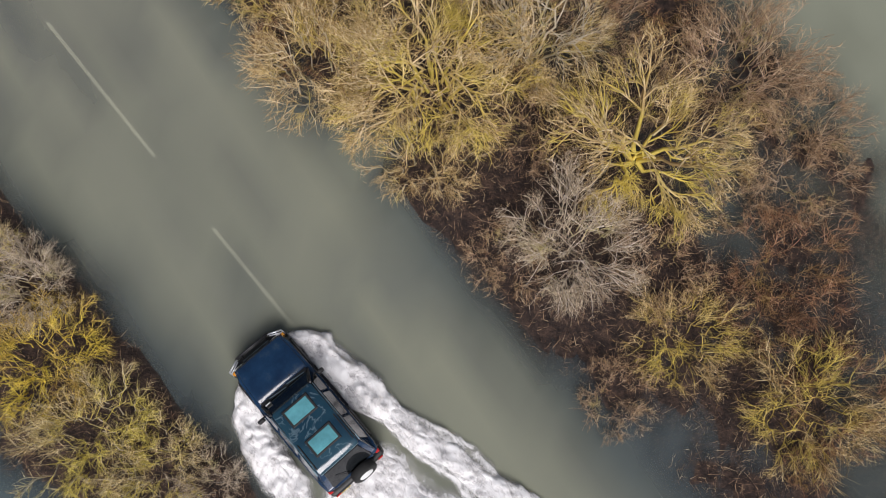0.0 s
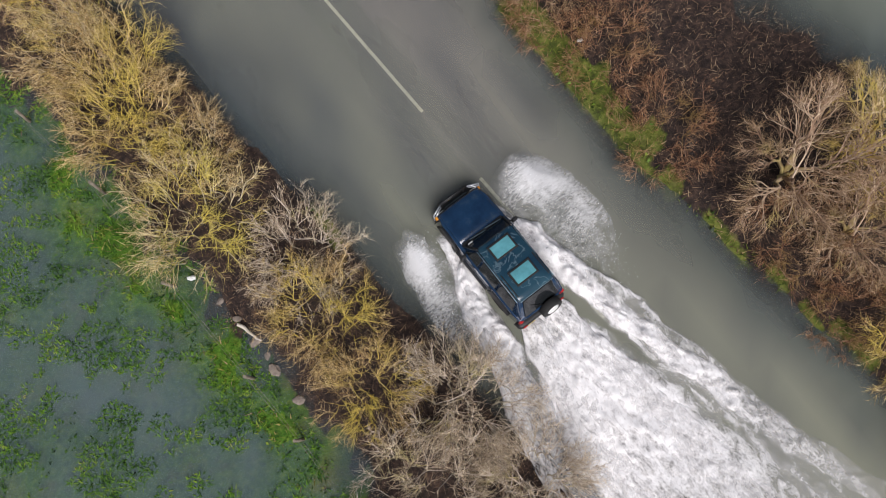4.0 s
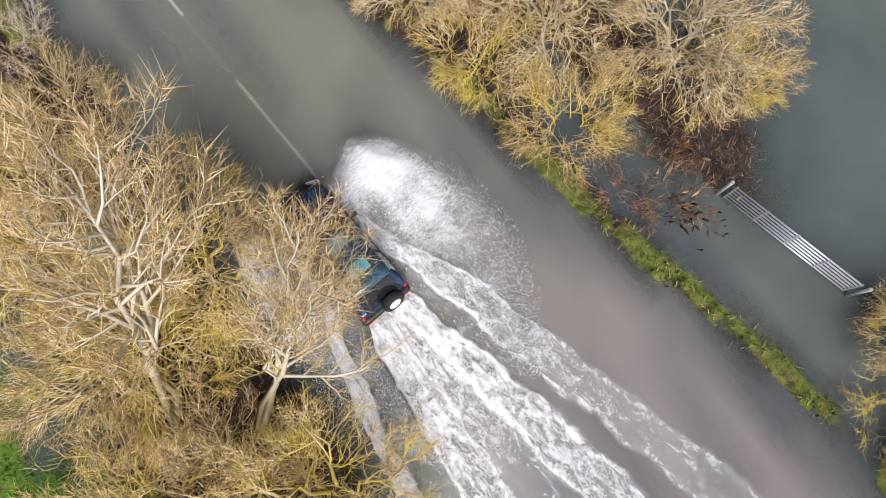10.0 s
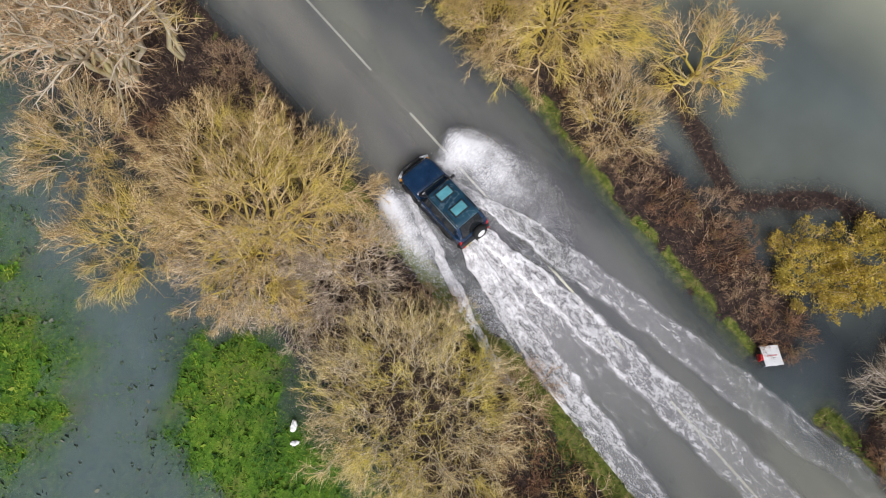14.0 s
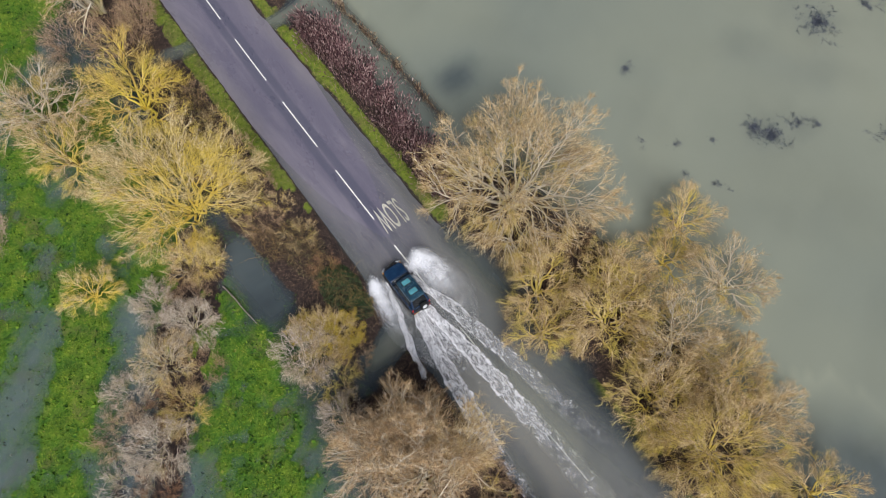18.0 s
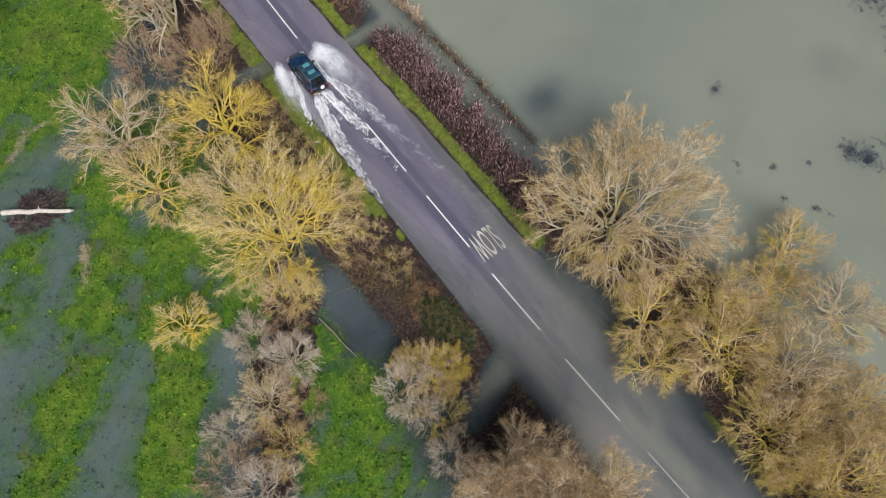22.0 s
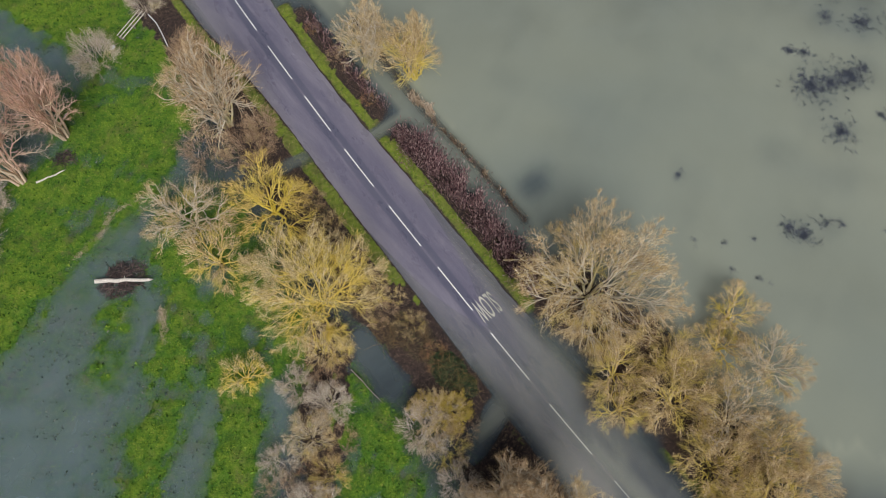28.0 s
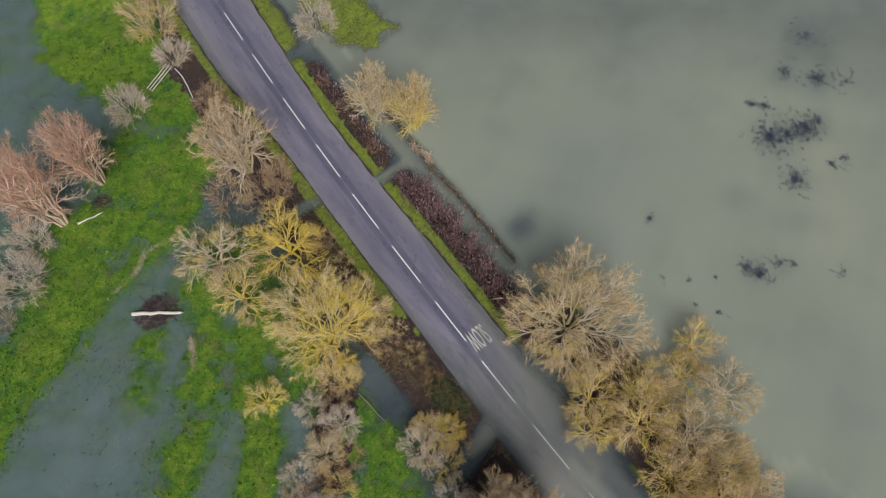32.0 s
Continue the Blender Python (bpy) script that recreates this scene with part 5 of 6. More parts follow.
    part("rear_wiper", rod((0.0, -2.17, 1.2), (-0.38, -2.0, 1.48), 0.01, 0.008, 6), M_BLACK, car)
    part("front_bumper", hull([(2.2, 0.48, 0.66, 0.62, 0.6, 0.05), (2.14, 0.46, 0.68, 0.84, 0.82, 0.06), (1.9, 0.46, 0.68, 0.92, 0.9, 0.06)]), M_BLACK, car, "black front bumper")
    guard = part("bull_bar", rod((-0.55, 2.2, 0.98), (0.55, 2.2, 0.98), 0.032), M_BLACK, car, "black front guard bar")
    part("lower_bar", rod((-0.55, 2.22, 0.74), (0.55, 2.22, 0.74), 0.028), M_BLACK, guard)
    for sx in (-1, 1):
        part("guard_post", rod((sx * 0.4, 2.16, 0.55), (sx * 0.4, 2.2, 0.98), 0.03), M_BLACK, guard)
        lamp_guard = part("lamp_guard", rod((sx * 0.52, 2.17, 0.97), (sx * 0.88, 2.02, 0.97), 0.026), M_STEEL, guard, "silver tube round the headlight")
        part("lamp_guard_side", rod((sx * 0.88, 2.02, 0.97), (sx * 0.89, 1.95, 0.66), 0.024), M_STEEL, guard)
        part("lamp_guard_inner", rod((sx * 0.54, 2.1, 0.99), (sx * 0.86, 1.95, 0.99), 0.018), M_STEEL, guard)
    grille = part("grille", box(-0.46, 0.46, 1.99, 2.05, 0.7, 0.88, 0.012), M_BLACK, car)
    for k in range(4):
        part("grille_bar", box(-0.43, 0.43, 2.045, 2.06, 0.72 + 0.042 * k, 0.735 + 0.042 * k, 0.003), M_TRIM, grille)
    part("scuttle", slab((-0.76, 0.76, 0.62, 0.78), (-0.74, 0.74, 0.62, 0.75), 1.1, 1.155, 0.012, 1), M_BLACK, car, "black scuttle panel below the windscreen")
    for sx in (-0.5, 0.1):
        part("wiper", rod((sx, 0.73, 1.17), (sx + 0.55, 0.66, 1.22), 0.014, 0.01, 6), M_TRIM, car, "pale worn wiper arm")
    part("rear_bumper", hull([(-2.1, 0.44, 0.66, 0.92, 0.9, 0.05), (-2.3, 0.46, 0.66, 0.9, 0.88, 0.06), (-2.38, 0.48, 0.62, 0.8, 0.78, 0.05)]), M_BLACK, car, "black rear bumper")
    part("number_plate", box(-0.78, -0.34, -2.4, -2.385, 0.5, 0.6, 0.004), M_PLATE, car, "yellow rear plate")
    part("tow_bar", rod((0.0, -2.34, 0.44), (0.0, -2.56, 0.46), 0.035), M_BLACK, car)
    part("tow_ball", rod((0.0, -2.54, 0.44), (0.0, -2.54, 0.56), 0.03, 0.036), M_STEEL, car, "steel tow ball")
    part("aerial", rod((-0.72, 0.8, 1.1), (-0.76, 0.66, 1.75), 0.006, 0.004, 6), M_BLACK, car)
    tyre = lathe([(-0.12, 0.24), (-0.125, 0.33), (-0.09, 0.365), (0.09, 0.365), (0.125, 0.33), (0.12, 0.24)])
    tyre_me = bpy.data.meshes.new("tyre")
    tyre.to_mesh(tyre_me)
    tyre.free()
    tyre_me.materials.append(M_RUBBER)
    rim_bm = lathe([(-0.1, 0.23), (-0.118, 0.2), (-0.06, 0.1), (0.06, 0.1), (0.118, 0.2), (0.1, 0.23)], sides=10)
    rim_me = bpy.data.meshes.new("rim")
    rim_bm.to_mesh(rim_me)
    rim_bm.free()
    rim_me.materials.append(M_RIM)
    wheels = []
    for x in (-0.77, 0.77):
        for y in (1.27, -1.27):
            w = new("wheel")
            w.parent = car
            w.matrix_basis = pose(x, y, 0.37)
            part("tyre", tyre_me, None, w)
            part("rim", rim_me, None, w, "silver wheel rim")
            wheels.append((w, x, y))
    spare = new("spare_wheel")
    spare.parent = car
    spare.matrix_basis = pose(0.2, -2.36, 1.02, 0, 14, 90)
    part("tyre", tyre_me, None, spare)
    part("wheel_cover", lathe([(-0.13, 0.05), (-0.15, 0.12), (-0.14, 0.19), (-0.12, 0.21), (-0.1, 0.1)], sides=24), M_COVER, spare, "white spare wheel cover")
    return car, wheels


CAR, WHEELS = build_car()

# ---- wake and spray ----
mt = Mat("white_foam", 0.7, spec=0.3)
fine = mt.noise(13.0, 6, 0.66, 0.7, stretch=(1.0, 0.7, 1.0))
coarse = mt.noise(3.4, 5, 0.62, 0.9, stretch=(1.0, 0.42, 1.0))
lace = mt.math("ADD", mt.math("MULTIPLY", fine, 0.45), mt.math("MULTIPLY", coarse, 0.8))
body_v = mt.math("ADD", mt.attr("foam"), mt.math("MULTIPLY", mt.math("SUBTRACT", lace, 0.63), 2.4))
thick = mt.math("MINIMUM", mt.math("ADD", mt.math("MULTIPLY", mt.attr("foam"), 0.62), 0.34), 0.94)
sheet = mt.math("MULTIPLY", mt.step(mt.attr("foam"), 0.05, 0.5), 0.3)
mt.alpha(mt.math("MULTIPLY", mt.math("MAXIMUM", mt.step(body_v, 0.08, 1.1), sheet), thick))
mt.colour(mt.ramp(lace, [(0.42, (0.58, 0.56, 0.57)), (0.56, (0.77, 0.75, 0.75)), (0.7, (0.9, 0.89, 0.89))]))
mt.bump(mt.noise(12.0, 6, 0.66, 0.6, stretch=(1.0, 0.75, 1.0)), 0.55, 0.04)
M_FOAM = mt.m
mt = Mat("water_spray", 0.8, spec=0.2)
streak = mt.noise(9.0, 6, 0.74, 0.4, stretch=(0.55, 1.5, 1.0))
mist = mt.noise(1.6, 3, 0.5, 0.6)
v = mt.math("ADD", mt.attr("foam"), mt.math("MULTIPLY", mt.math("SUBTRACT", mt.math("ADD", mt.math("MULTIPLY", streak, 0.6), mt.math("MULTIPLY", mist, 0.4)), 0.5), 2.2))
mt.alpha(mt.math("MULTIPLY", mt.step(v, 0.05, 1.15), 0.68))
mt.colour((0.92, 0.92, 0.93))
M_SPRAY = mt.m
M_DROP = plain("water_drops", (0.85, 0.86, 0.87), 0.3, var=0.05)


def ribbon(name, seed, stations, rows=200, cols=26, rough=0.12, edge=0.0):
    """A ridge of churned water. stations: (y, x, half width, foam, height); edge: extra foam along both rims."""
    st = np.array(stations, float)[::-1]
    ys = np.linspace(st[0, 0], st[-1, 0], rows)
    xc, hw, fo, hh = (np.interp(ys, st[:, 0], st[:, i]) for i in (1, 2, 3, 4))
    w = np.linspace(-1, 1, cols)
    X = xc[:, None] + hw[:, None] * w + 0.14 * wob(ys[:, None] + 0 * w, xc[:, None] + w, 1.9, seed)
    Y = np.repeat(ys[:, None], cols, 1)
    prof = np.clip(1 - w ** 2, 0, 1) ** 0.7
    Z = 0.015 + hh[:, None] * prof * (0.75 + 0.35 * wob(X, Y, 2.3, seed)) + rough * prof * np.abs(wob(X, Y, 5.5, seed + 2)) * np.clip(hh[:, None] / 0.16, 0, 1)
    F = fo[:, None] * np.clip((1 - np.abs(w)) * 3.2, 0, 1) * (1 - 0.45 * edge + edge * np.exp(-(((np.abs(w) - 0.78) / 0.13) ** 2))) * np.ones_like(X)
    F[:6] *= np.linspace(0, 1, 6)[:, None]
    F[-4:] *= np.linspace(1, 0.2, 4)[:, None]
    me = bpy.data.meshes.new(name)
    fs = [(r * cols + c, r * cols + c + 1, (r + 1) * cols + c + 1, (r + 1) * cols + c) for r in range(rows - 1) for c in range(cols - 1)]
    me.from_pydata(np.stack([X, Y, Z], -1).reshape(-1, 3).tolist(), [], fs)
    me.polygons.foreach_set("use_smooth", np.ones(len(fs), bool))
    me.attributes.new("foam", "FLOAT", "POINT").data.foreach_set("value", F.astype(np.float32).ravel())
    me.materials.append(M_FOAM)
    return me


def plume(name, side, seed, g):
    """One thin veil of the fan of spray thrown out by a front wheel; g: 0 lowest, 1 highest."""
    vs, fs, fo = [], [], []
    na, nb = 40, 22
    for k in (g * 4,):
        A, B = np.meshgrid(np.linspace(0, 1, na), np.linspace(0, 1, nb), indexing="ij")
        reach = (0.6 + (3.2 if side > 0 else 1.85) * np.sin(np.pi * np.clip(A * 0.8 + 0.16, 0, 1)) ** 0.8) * (0.82 + 0.2 * g)
        X = side * (0.95 + reach * B + 0.12 * wob(A * 9, B * 5, 1.3, seed + k))
        Y = 2.9 - 7.2 * A - 1.4 * B * A + 0.5 * B * (1 - A) + 0.12 * wob(A * 7, B * 7, 1.7, seed + k + 3)
        Z = 0.1 + (0.25 + 1.25 * g) * np.sin(np.pi * np.clip(B * 0.85 + 0.1, 0, 1)) * (1 - 0.75 * A) + 0.1 * wob(A * 12, B * 9, 1.1, seed + k)
        F = np.clip((1 - B) * 2.6, 0, 1) ** 0.9 * np.clip(A * 9 + 0.1, 0, 1) * np.clip((1 - A) * 1.6, 0, 1)
        F = F * (0.26 + 0.7 * np.exp(-(((B - 0.66) / 0.27) ** 2)) * np.clip(1.2 - 1.9 * A, 0, 1) + 0.5 * np.clip(1 - 4 * A, 0, 1))
        F[:, 0] *= 0.2
        base = len(vs) and sum(len(v) for v in vs)
        vs.append(np.stack([X, Y, Z], -1).reshape(-1, 3))
        fo.append(F.ravel())
        fs += [(base + r * nb + c, base + r * nb + c + 1, base + (r + 1) * nb + c + 1, base + (r + 1) * nb + c) for r in range(na - 1) for c in range(nb - 1)]
    me = bpy.data.meshes.new(name)
    me.from_pydata(np.concatenate(vs).tolist(), [], fs)
    me.polygons.foreach_set("use_smooth", np.ones(len(fs), bool))
    me.attributes.new("foam", "FLOAT", "POINT").data.foreach_set("value", np.concatenate(fo).astype(np.float32))
    me.materials.append(M_SPRAY)
    return me


def drop_mesh(name, seed, n, sampler):
    rng = np.random.default_rng(seed)
    p = sampler(rng, n)
    r = 0.0035 + 0.011 * rng.random(n) ** 3
    tet = np.array([(1, 1, 1), (1, -1, -1), (-1, 1, -1), (-1, -1, 1)]) * 0.8
    vs = p[:, None] + tet[None] * r[:, None, None] * rng.uniform(0.6, 1.5, (n, 1, 3))
    i = np.arange(n)[:, None, None] * 4
    fs = (i + np.array([(0, 1, 2), (0, 3, 1), (0, 2, 3), (1, 3, 2)])).reshape(-1, 3)
    me = bpy.data.meshes.new(name)
    me.from_pydata(vs.reshape(-1, 3).tolist(), [], fs.tolist())
    me.materials.append(M_DROP)
    return me


def fan_drops(side):
    def sample(rng, n):
        a, b = rng.random(n) ** 0.8, rng.random(n) ** 0.6
        reach = 0.6 + (3.2 if side > 0 else 1.85) * np.sin(np.pi * np.clip(a * 0.8 + 0.16, 0, 1)) ** 0.8
        x = side * (0.95 + reach * b * rng.uniform(0.85, 1.04, n))
        y = 2.9 - 7.4 * a - 1.4 * b * a + rng.normal(0, 0.1, n)
        z = 0.1 + rng.random(n) * 1.7 * np.sin(np.pi * np.clip(b * 0.85 + 0.1, 0, 1)) * (1 - 0.7 * a)
        return np.stack([x, y, z], -1)
    return sample


WAKE = new("wake")
tagged(WAKE, "white churned wake and spray thrown up behind the car", "wake")
part("tail_foam", ribbon("tail_foam", 1.0, [(-1.9, -0.42, 0.3, 0.9, 0.14), (-3, -0.58, 0.5, 1.1, 0.22), (-5, -0.9, 0.66, 1.0, 0.18), (-8, -1.35, 0.82, 0.85, 0.1), (-16, -2.2, 1.0, 0.6, 0.04), (-28, -3.0, 1.2, 0.3, 0.03)], edge=0.45), None, WAKE)
part("tail_foam", ribbon("tail_foam", 2.0, [(-1.9, 0.45, 0.26, 0.9, 0.14), (-3, 0.55, 0.46, 1.1, 0.22), (-5, 0.82, 0.6, 1.0, 0.18), (-8, 1.12, 0.82, 0.85, 0.1), (-16, 1.7, 1.0, 0.55, 0.04), (-28, 2.4, 1.2, 0.28, 0.03)], edge=0.45), None, WAKE)
part("bow_wave", ribbon("bow_wave", 3.0, [(1.6, -0.9, 0.2, 0.8, 0.2), (0, -1.3, 0.28, 0.95, 0.3), (-1.4, -1.62, 0.3, 1.05, 0.28), (-3.2, -2.12, 0.34, 1.0, 0.22), (-5.7, -2.85, 0.36, 0.85, 0.15), (-10, -3.7, 0.42, 0.6, 0.07), (-16, -4.4, 0.5, 0.3, 0.04), (-22, -5.0, 0.5, 0.05, 0.03)]), None, WAKE)
part("bow_wave", ribbon("bow_wave", 4.0, [(1.6, 0.9, 0.2, 0.8, 0.2), (0, 1.2, 0.3, 0.9, 0.3), (-1.4, 1.5, 0.42, 1.0, 0.3), (-3, 2.0, 0.6, 0.86, 0.2), (-5.2, 2.45, 0.72, 0.7, 0.15), (-7.5, 2.9, 0.75, 0.6, 0.1), (-10, 3.35, 0.75, 0.5, 0.07), (-16, 4.4, 0.9, 0.42, 0.04), (-24, 5.8, 0.7, 0.12, 0.03)], edge=0.6), None, WAKE)
part("churned_water", ribbon("churned_water", 5.0, [(-2.0, 0.0, 0.7, 0.85, 0.08), (-6, 0.0, 0.8, 0.65, 0.06), (-9, -0.1, 0.8, 0.35, 0.03), (-14, -0.2, 1.0, 0.1, 0.02)]), None, WAKE)
part("side_film", ribbon("side_film", 6.0, [(-2.2, -1.3, 0.35, 0.1, 0.02), (-4.5, -1.75, 0.5, 0.34, 0.03), (-8, -2.4, 0.7, 0.34, 0.02), (-15, -3.2, 0.8, 0.12, 0.02)]), None, WAKE)
SPRAYS = []
for sx, sd in ((-1, 5.0), (1, 9.0)):
    sp = new("spray")
    sp.parent = WAKE
    for g in (0.1, 0.5, 1.0):
        part("veil", plume("veil", sx, sd, g), None, sp)
    tagged(part("droplet_mist", drop_mesh("droplet_mist", int(sd), 15000, fan_drops(sx)), None, sp), kind="stuff")
    SPRAYS.append(sp)

TRAIL = new("foam_trail")
tagged(TRAIL, "broad trail of thick white foam on deep flood water", "foam")
part("foam", ribbon("foam", 7.0, [(-1.8, 0.05, 1.0, 1.0, 0.16), (-3, -0.3, 1.7, 1.1, 0.2), (-5, -0.3, 2.3, 1.05, 0.2), (-7, -0.1, 2.7, 0.9, 0.14), (-10, 0.4, 3.1, 0.6, 0.1), (-14, 1.0, 3.8, 0.3, 0.06), (-20, 1.8, 4.4, 0.08, 0.04)], rows=150, cols=60), None, TRAIL)
part("crest", ribbon("crest", 8.0, [(2.0, 0.9, 0.25, 1.1, 0.3), (1.2, 1.35, 0.55, 1.2, 0.42), (0.2, 1.5, 0.6, 1.15, 0.42), (-1.5, 1.6, 0.5, 1.1, 0.35), (-3, 1.95, 0.42, 1.05, 0.3), (-5.5, 2.6, 0.45, 0.9, 0.22), (-8.7, 3.45, 0.5, 0.6, 0.14), (-12, 4.5, 0.5, 0.3, 0.08), (-16, 5.6, 0.4, 0.05, 0.04)]), None, TRAIL)
part("crest", ribbon("crest", 9.0, [(1.8, -0.95, 0.2, 1.0, 0.25), (1.2, -1.35, 0.52, 1.15, 0.35), (-1.0, -1.6, 0.66, 1.0, 0.28), (-3.4, -2.05, 0.6, 0.85, 0.2), (-5, -2.7, 0.4, 0.6, 0.14), (-9, -3.3, 0.4, 0.15, 0.05)]), None, TRAIL)


# ---- ground cover ----
def leaf_mat(name, stops, rough=0.85, patchy=0.0):
    """patchy: how far the growth differs from place to place."""
    m = Mat(name, rough, spec=0.25)
    shade = m.island()
    if patchy:
        sward = m.step(m.noise(0.75, 5, 0.65, 0.5, space="World"), 0.36, 0.64)
        shade = m.math("ADD", m.math("MULTIPLY", shade, 1 - patchy), m.math("MULTIPLY", sward, patchy))
    m.colour(m.ramp(shade, stops))
    return m.m


M_BLADE = leaf_mat("grass_blades", [(0.0, (0.02, 0.035, 0.006)), (0.3, (0.065, 0.1, 0.011)), (0.6, (0.125, 0.172, 0.018)), (0.82, (0.225, 0.215, 0.045)), (1.0, (0.4, 0.3, 0.13))])
M_MEADOW = leaf_mat("meadow_blades", [(0.0, (0.006, 0.02, 0.003)), (0.3, (0.028, 0.085, 0.008)), (0.7, (0.095, 0.2, 0.012)), (0.93, (0.2, 0.26, 0.03)), (1.0, (0.28, 0.25, 0.07))], patchy=0.45)
M_DEAD = leaf_mat("dead_grass_blades", [(0.0, (0.035, 0.019, 0.014)), (0.35, (0.125, 0.074, 0.047)), (0.65, (0.27, 0.17, 0.105)), (0.88, (0.44, 0.31, 0.18)), (1.0, (0.6, 0.47, 0.3))])
M_RISE = leaf_mat("yellow_green_blades", [(0.0, (0.04, 0.08, 0.008)), (0.4, (0.13, 0.22, 0.015)), (0.85, (0.26, 0.33, 0.03)), (1.0, (0.36, 0.27, 0.08))], patchy=0.45)
M_TUFT = leaf_mat("drowned_tussock_leaves", [(0.0, (0.04, 0.06, 0.04)), (0.5, (0.07, 0.1, 0.06)), (0.85, (0.11, 0.13, 0.08)), (1.0, (0.18, 0.18, 0.13))])
M_DEADLEAF = leaf_mat("withered_bramble_leaves", [(0.0, (0.03, 0.02, 0.014)), (0.4, (0.11, 0.075, 0.045)), (0.72, (0.2, 0.14, 0.085)), (0.86, (0.13, 0.15, 0.035)), (0.95, (0.2, 0.2, 0.06)), (1.0, (0.34, 0.26, 0.17))])
M_WEED = leaf_mat("verge_weed_leaves", [(0.0, (0.012, 0.03, 0.005)), (0.5, (0.055, 0.115, 0.012)), (0.85, (0.13, 0.22, 0.024)), (1.0, (0.26, 0.26, 0.055))], 0.5)
M_BRAMBLE = leaf_mat("bramble_leaves", [(0.0, (0.01, 0.025, 0.008)), (0.5, (0.035, 0.08, 0.025)), (0.85, (0.07, 0.13, 0.045)), (0.96, (0.12, 0.08, 0.04)), (1.0, (0.2, 0.1, 0.08))], 0.5)
M_REED = leaf_mat("dark_reed_heads", [(0.0, (0.03, 0.014, 0.017)), (0.35, (0.12, 0.058, 0.062)), (0.7, (0.26, 0.15, 0.14)), (1.0, (0.5, 0.37, 0.33))])
M_PALE = leaf_mat("pale_dead_reed", [(0.0, (0.2, 0.13, 0.08)), (0.5, (0.42, 0.31, 0.2)), (1.0, (0.6, 0.5, 0.38))])
M_FLOAT = leaf_mat("drowned_weed", [(0.0, (0.045, 0.053, 0.075)), (0.6, (0.085, 0.096, 0.12)), (1.0, (0.14, 0.15, 0.165))])


def spots(seed, n, x0, x1, y0, y1, keep):
    """Random places with their ground height where keep(x, y, h, green) holds."""
    rng = np.random.default_rng(seed)
    x, y = rng.uniform(x0, x1, n), rng.uniform(y0, y1, n)
    h, g = land(x, y)
    u = x - along(CX, y)
    off = (u < along(EL, y) - 0.1) | (u > along(ER, y) + 0.1)
    m = keep(x, y, h, g) & off
    return np.stack([x, y, np.maximum(h, -0.02)], -1)[m]


def blades(name, seed, p, lo, hi, width, flat, mat, label, category):
    """Thin bent blades at the places p, as one mesh."""
    rng = np.random.default_rng(seed)
    n = len(p)
    a = rng.uniform(0, 2 * np.pi, n)
    t = np.clip(rng.normal(flat, 0.25, n), 0.05, 1.4)
    ln = rng.uniform(lo, hi, n)
    d = np.stack([np.cos(a) * np.sin(t), np.sin(a) * np.sin(t), np.cos(t)], -1) * ln[:, None]
    w = np.stack([-np.sin(a), np.cos(a), 0 * a], -1) * (width * rng.uniform(0.6, 1.4, n))[:, None]
    vs = np.stack([p - w, p + w, p + d], 1).reshape(-1, 3)
    me = bpy.data.meshes.new(name)
    me.from_pydata(vs.tolist(), [], (np.arange(n)[:, None] * 3 + np.array([0, 1, 2])).tolist())
    me.materials.append(mat)
    return tagged(new(name, me), label, category, kind="stuff")


def leaves(name, seed, p, size, mat, label, category):
    rng = np.random.default_rng(seed)
    ob = new(name, leaf_mesh(name, rng, p, size, mat))
    return tagged(ob, label, category, kind="stuff")


near_road = lambda x, y: np.abs(x - along(CX, y)) < 11
p = spots(1, 150000, -9, 13, -116, 62, lambda x, y, h, g: (h > 0.0) & (g > 0.5) & near_road(x, y) & (wob(x, y, 0.55, 4.0) + 0.5 * wob(x, y, 2.1, 7.0) > -0.65))
blades("verge_grass", 2, p, 0.12, 0.34, 0.016, 0.8, M_BLADE, "rough green verge grass beside the road", "grass")
p = spots(13, 60000, -9, 13, -116, 62, lambda x, y, h, g: (h > 0.0) & (g > 0.5) & near_road(x, y) & (wob(x, y, 0.7, 6.0) > -0.2))
blades("dry_verge_grass", 14, p[:30000], 0.12, 0.36, 0.012, 0.9, M_DEAD, "dry brown grass mixed into the road verge", "dead grass")
p = spots(3, 42000, -9, 13, -116, 62, lambda x, y, h, g: (h > 0.02) & (g > 0.55) & near_road(x, y) & (wob(x, y, 1.1, 3.0) > -0.15))
leaves("verge_weed", 4, p[:9000] + np.array((0, 0, 0.08)), 0.16, M_WEED, "broad bright green weed leaves on the verge", "weeds")
p = spots(5, 700000, -56, -6, -125, 70, lambda x, y, h, g: (h > -0.03) & (g > 0.6))
blades("meadow_grass", 6, p, 0.1, 0.3, 0.022, 0.9, M_MEADOW, "lush wet meadow grass standing out of the flood", "grass")
p = spots(21, 300000, -56, -6, -36, 70, lambda x, y, h, g: (h > 0.035) & (g > 0.6) & (wob(x, y, 0.9, 7.0) > -0.5))
blades("dry_meadow_grass", 22, p[:70000], 0.1, 0.28, 0.026, 0.95, M_RISE, "yellow-green grass on the drier rises of the meadow", "grass")
p = spots(7, 260000, -50, -5, -125, 60, lambda x, y, h, g: (h > -0.12) & (h < 0.01) & (g > 0.5) & (wob(x, y, 0.8, 5.0) > 0.1))
leaves("drowned_grass", 8, np.stack([p[:, 0], p[:, 1], np.full(len(p), 0.012)], -1)[:26000], 0.11, M_MEADOW, "patches of grass tips just breaking the flood surface", "grass")
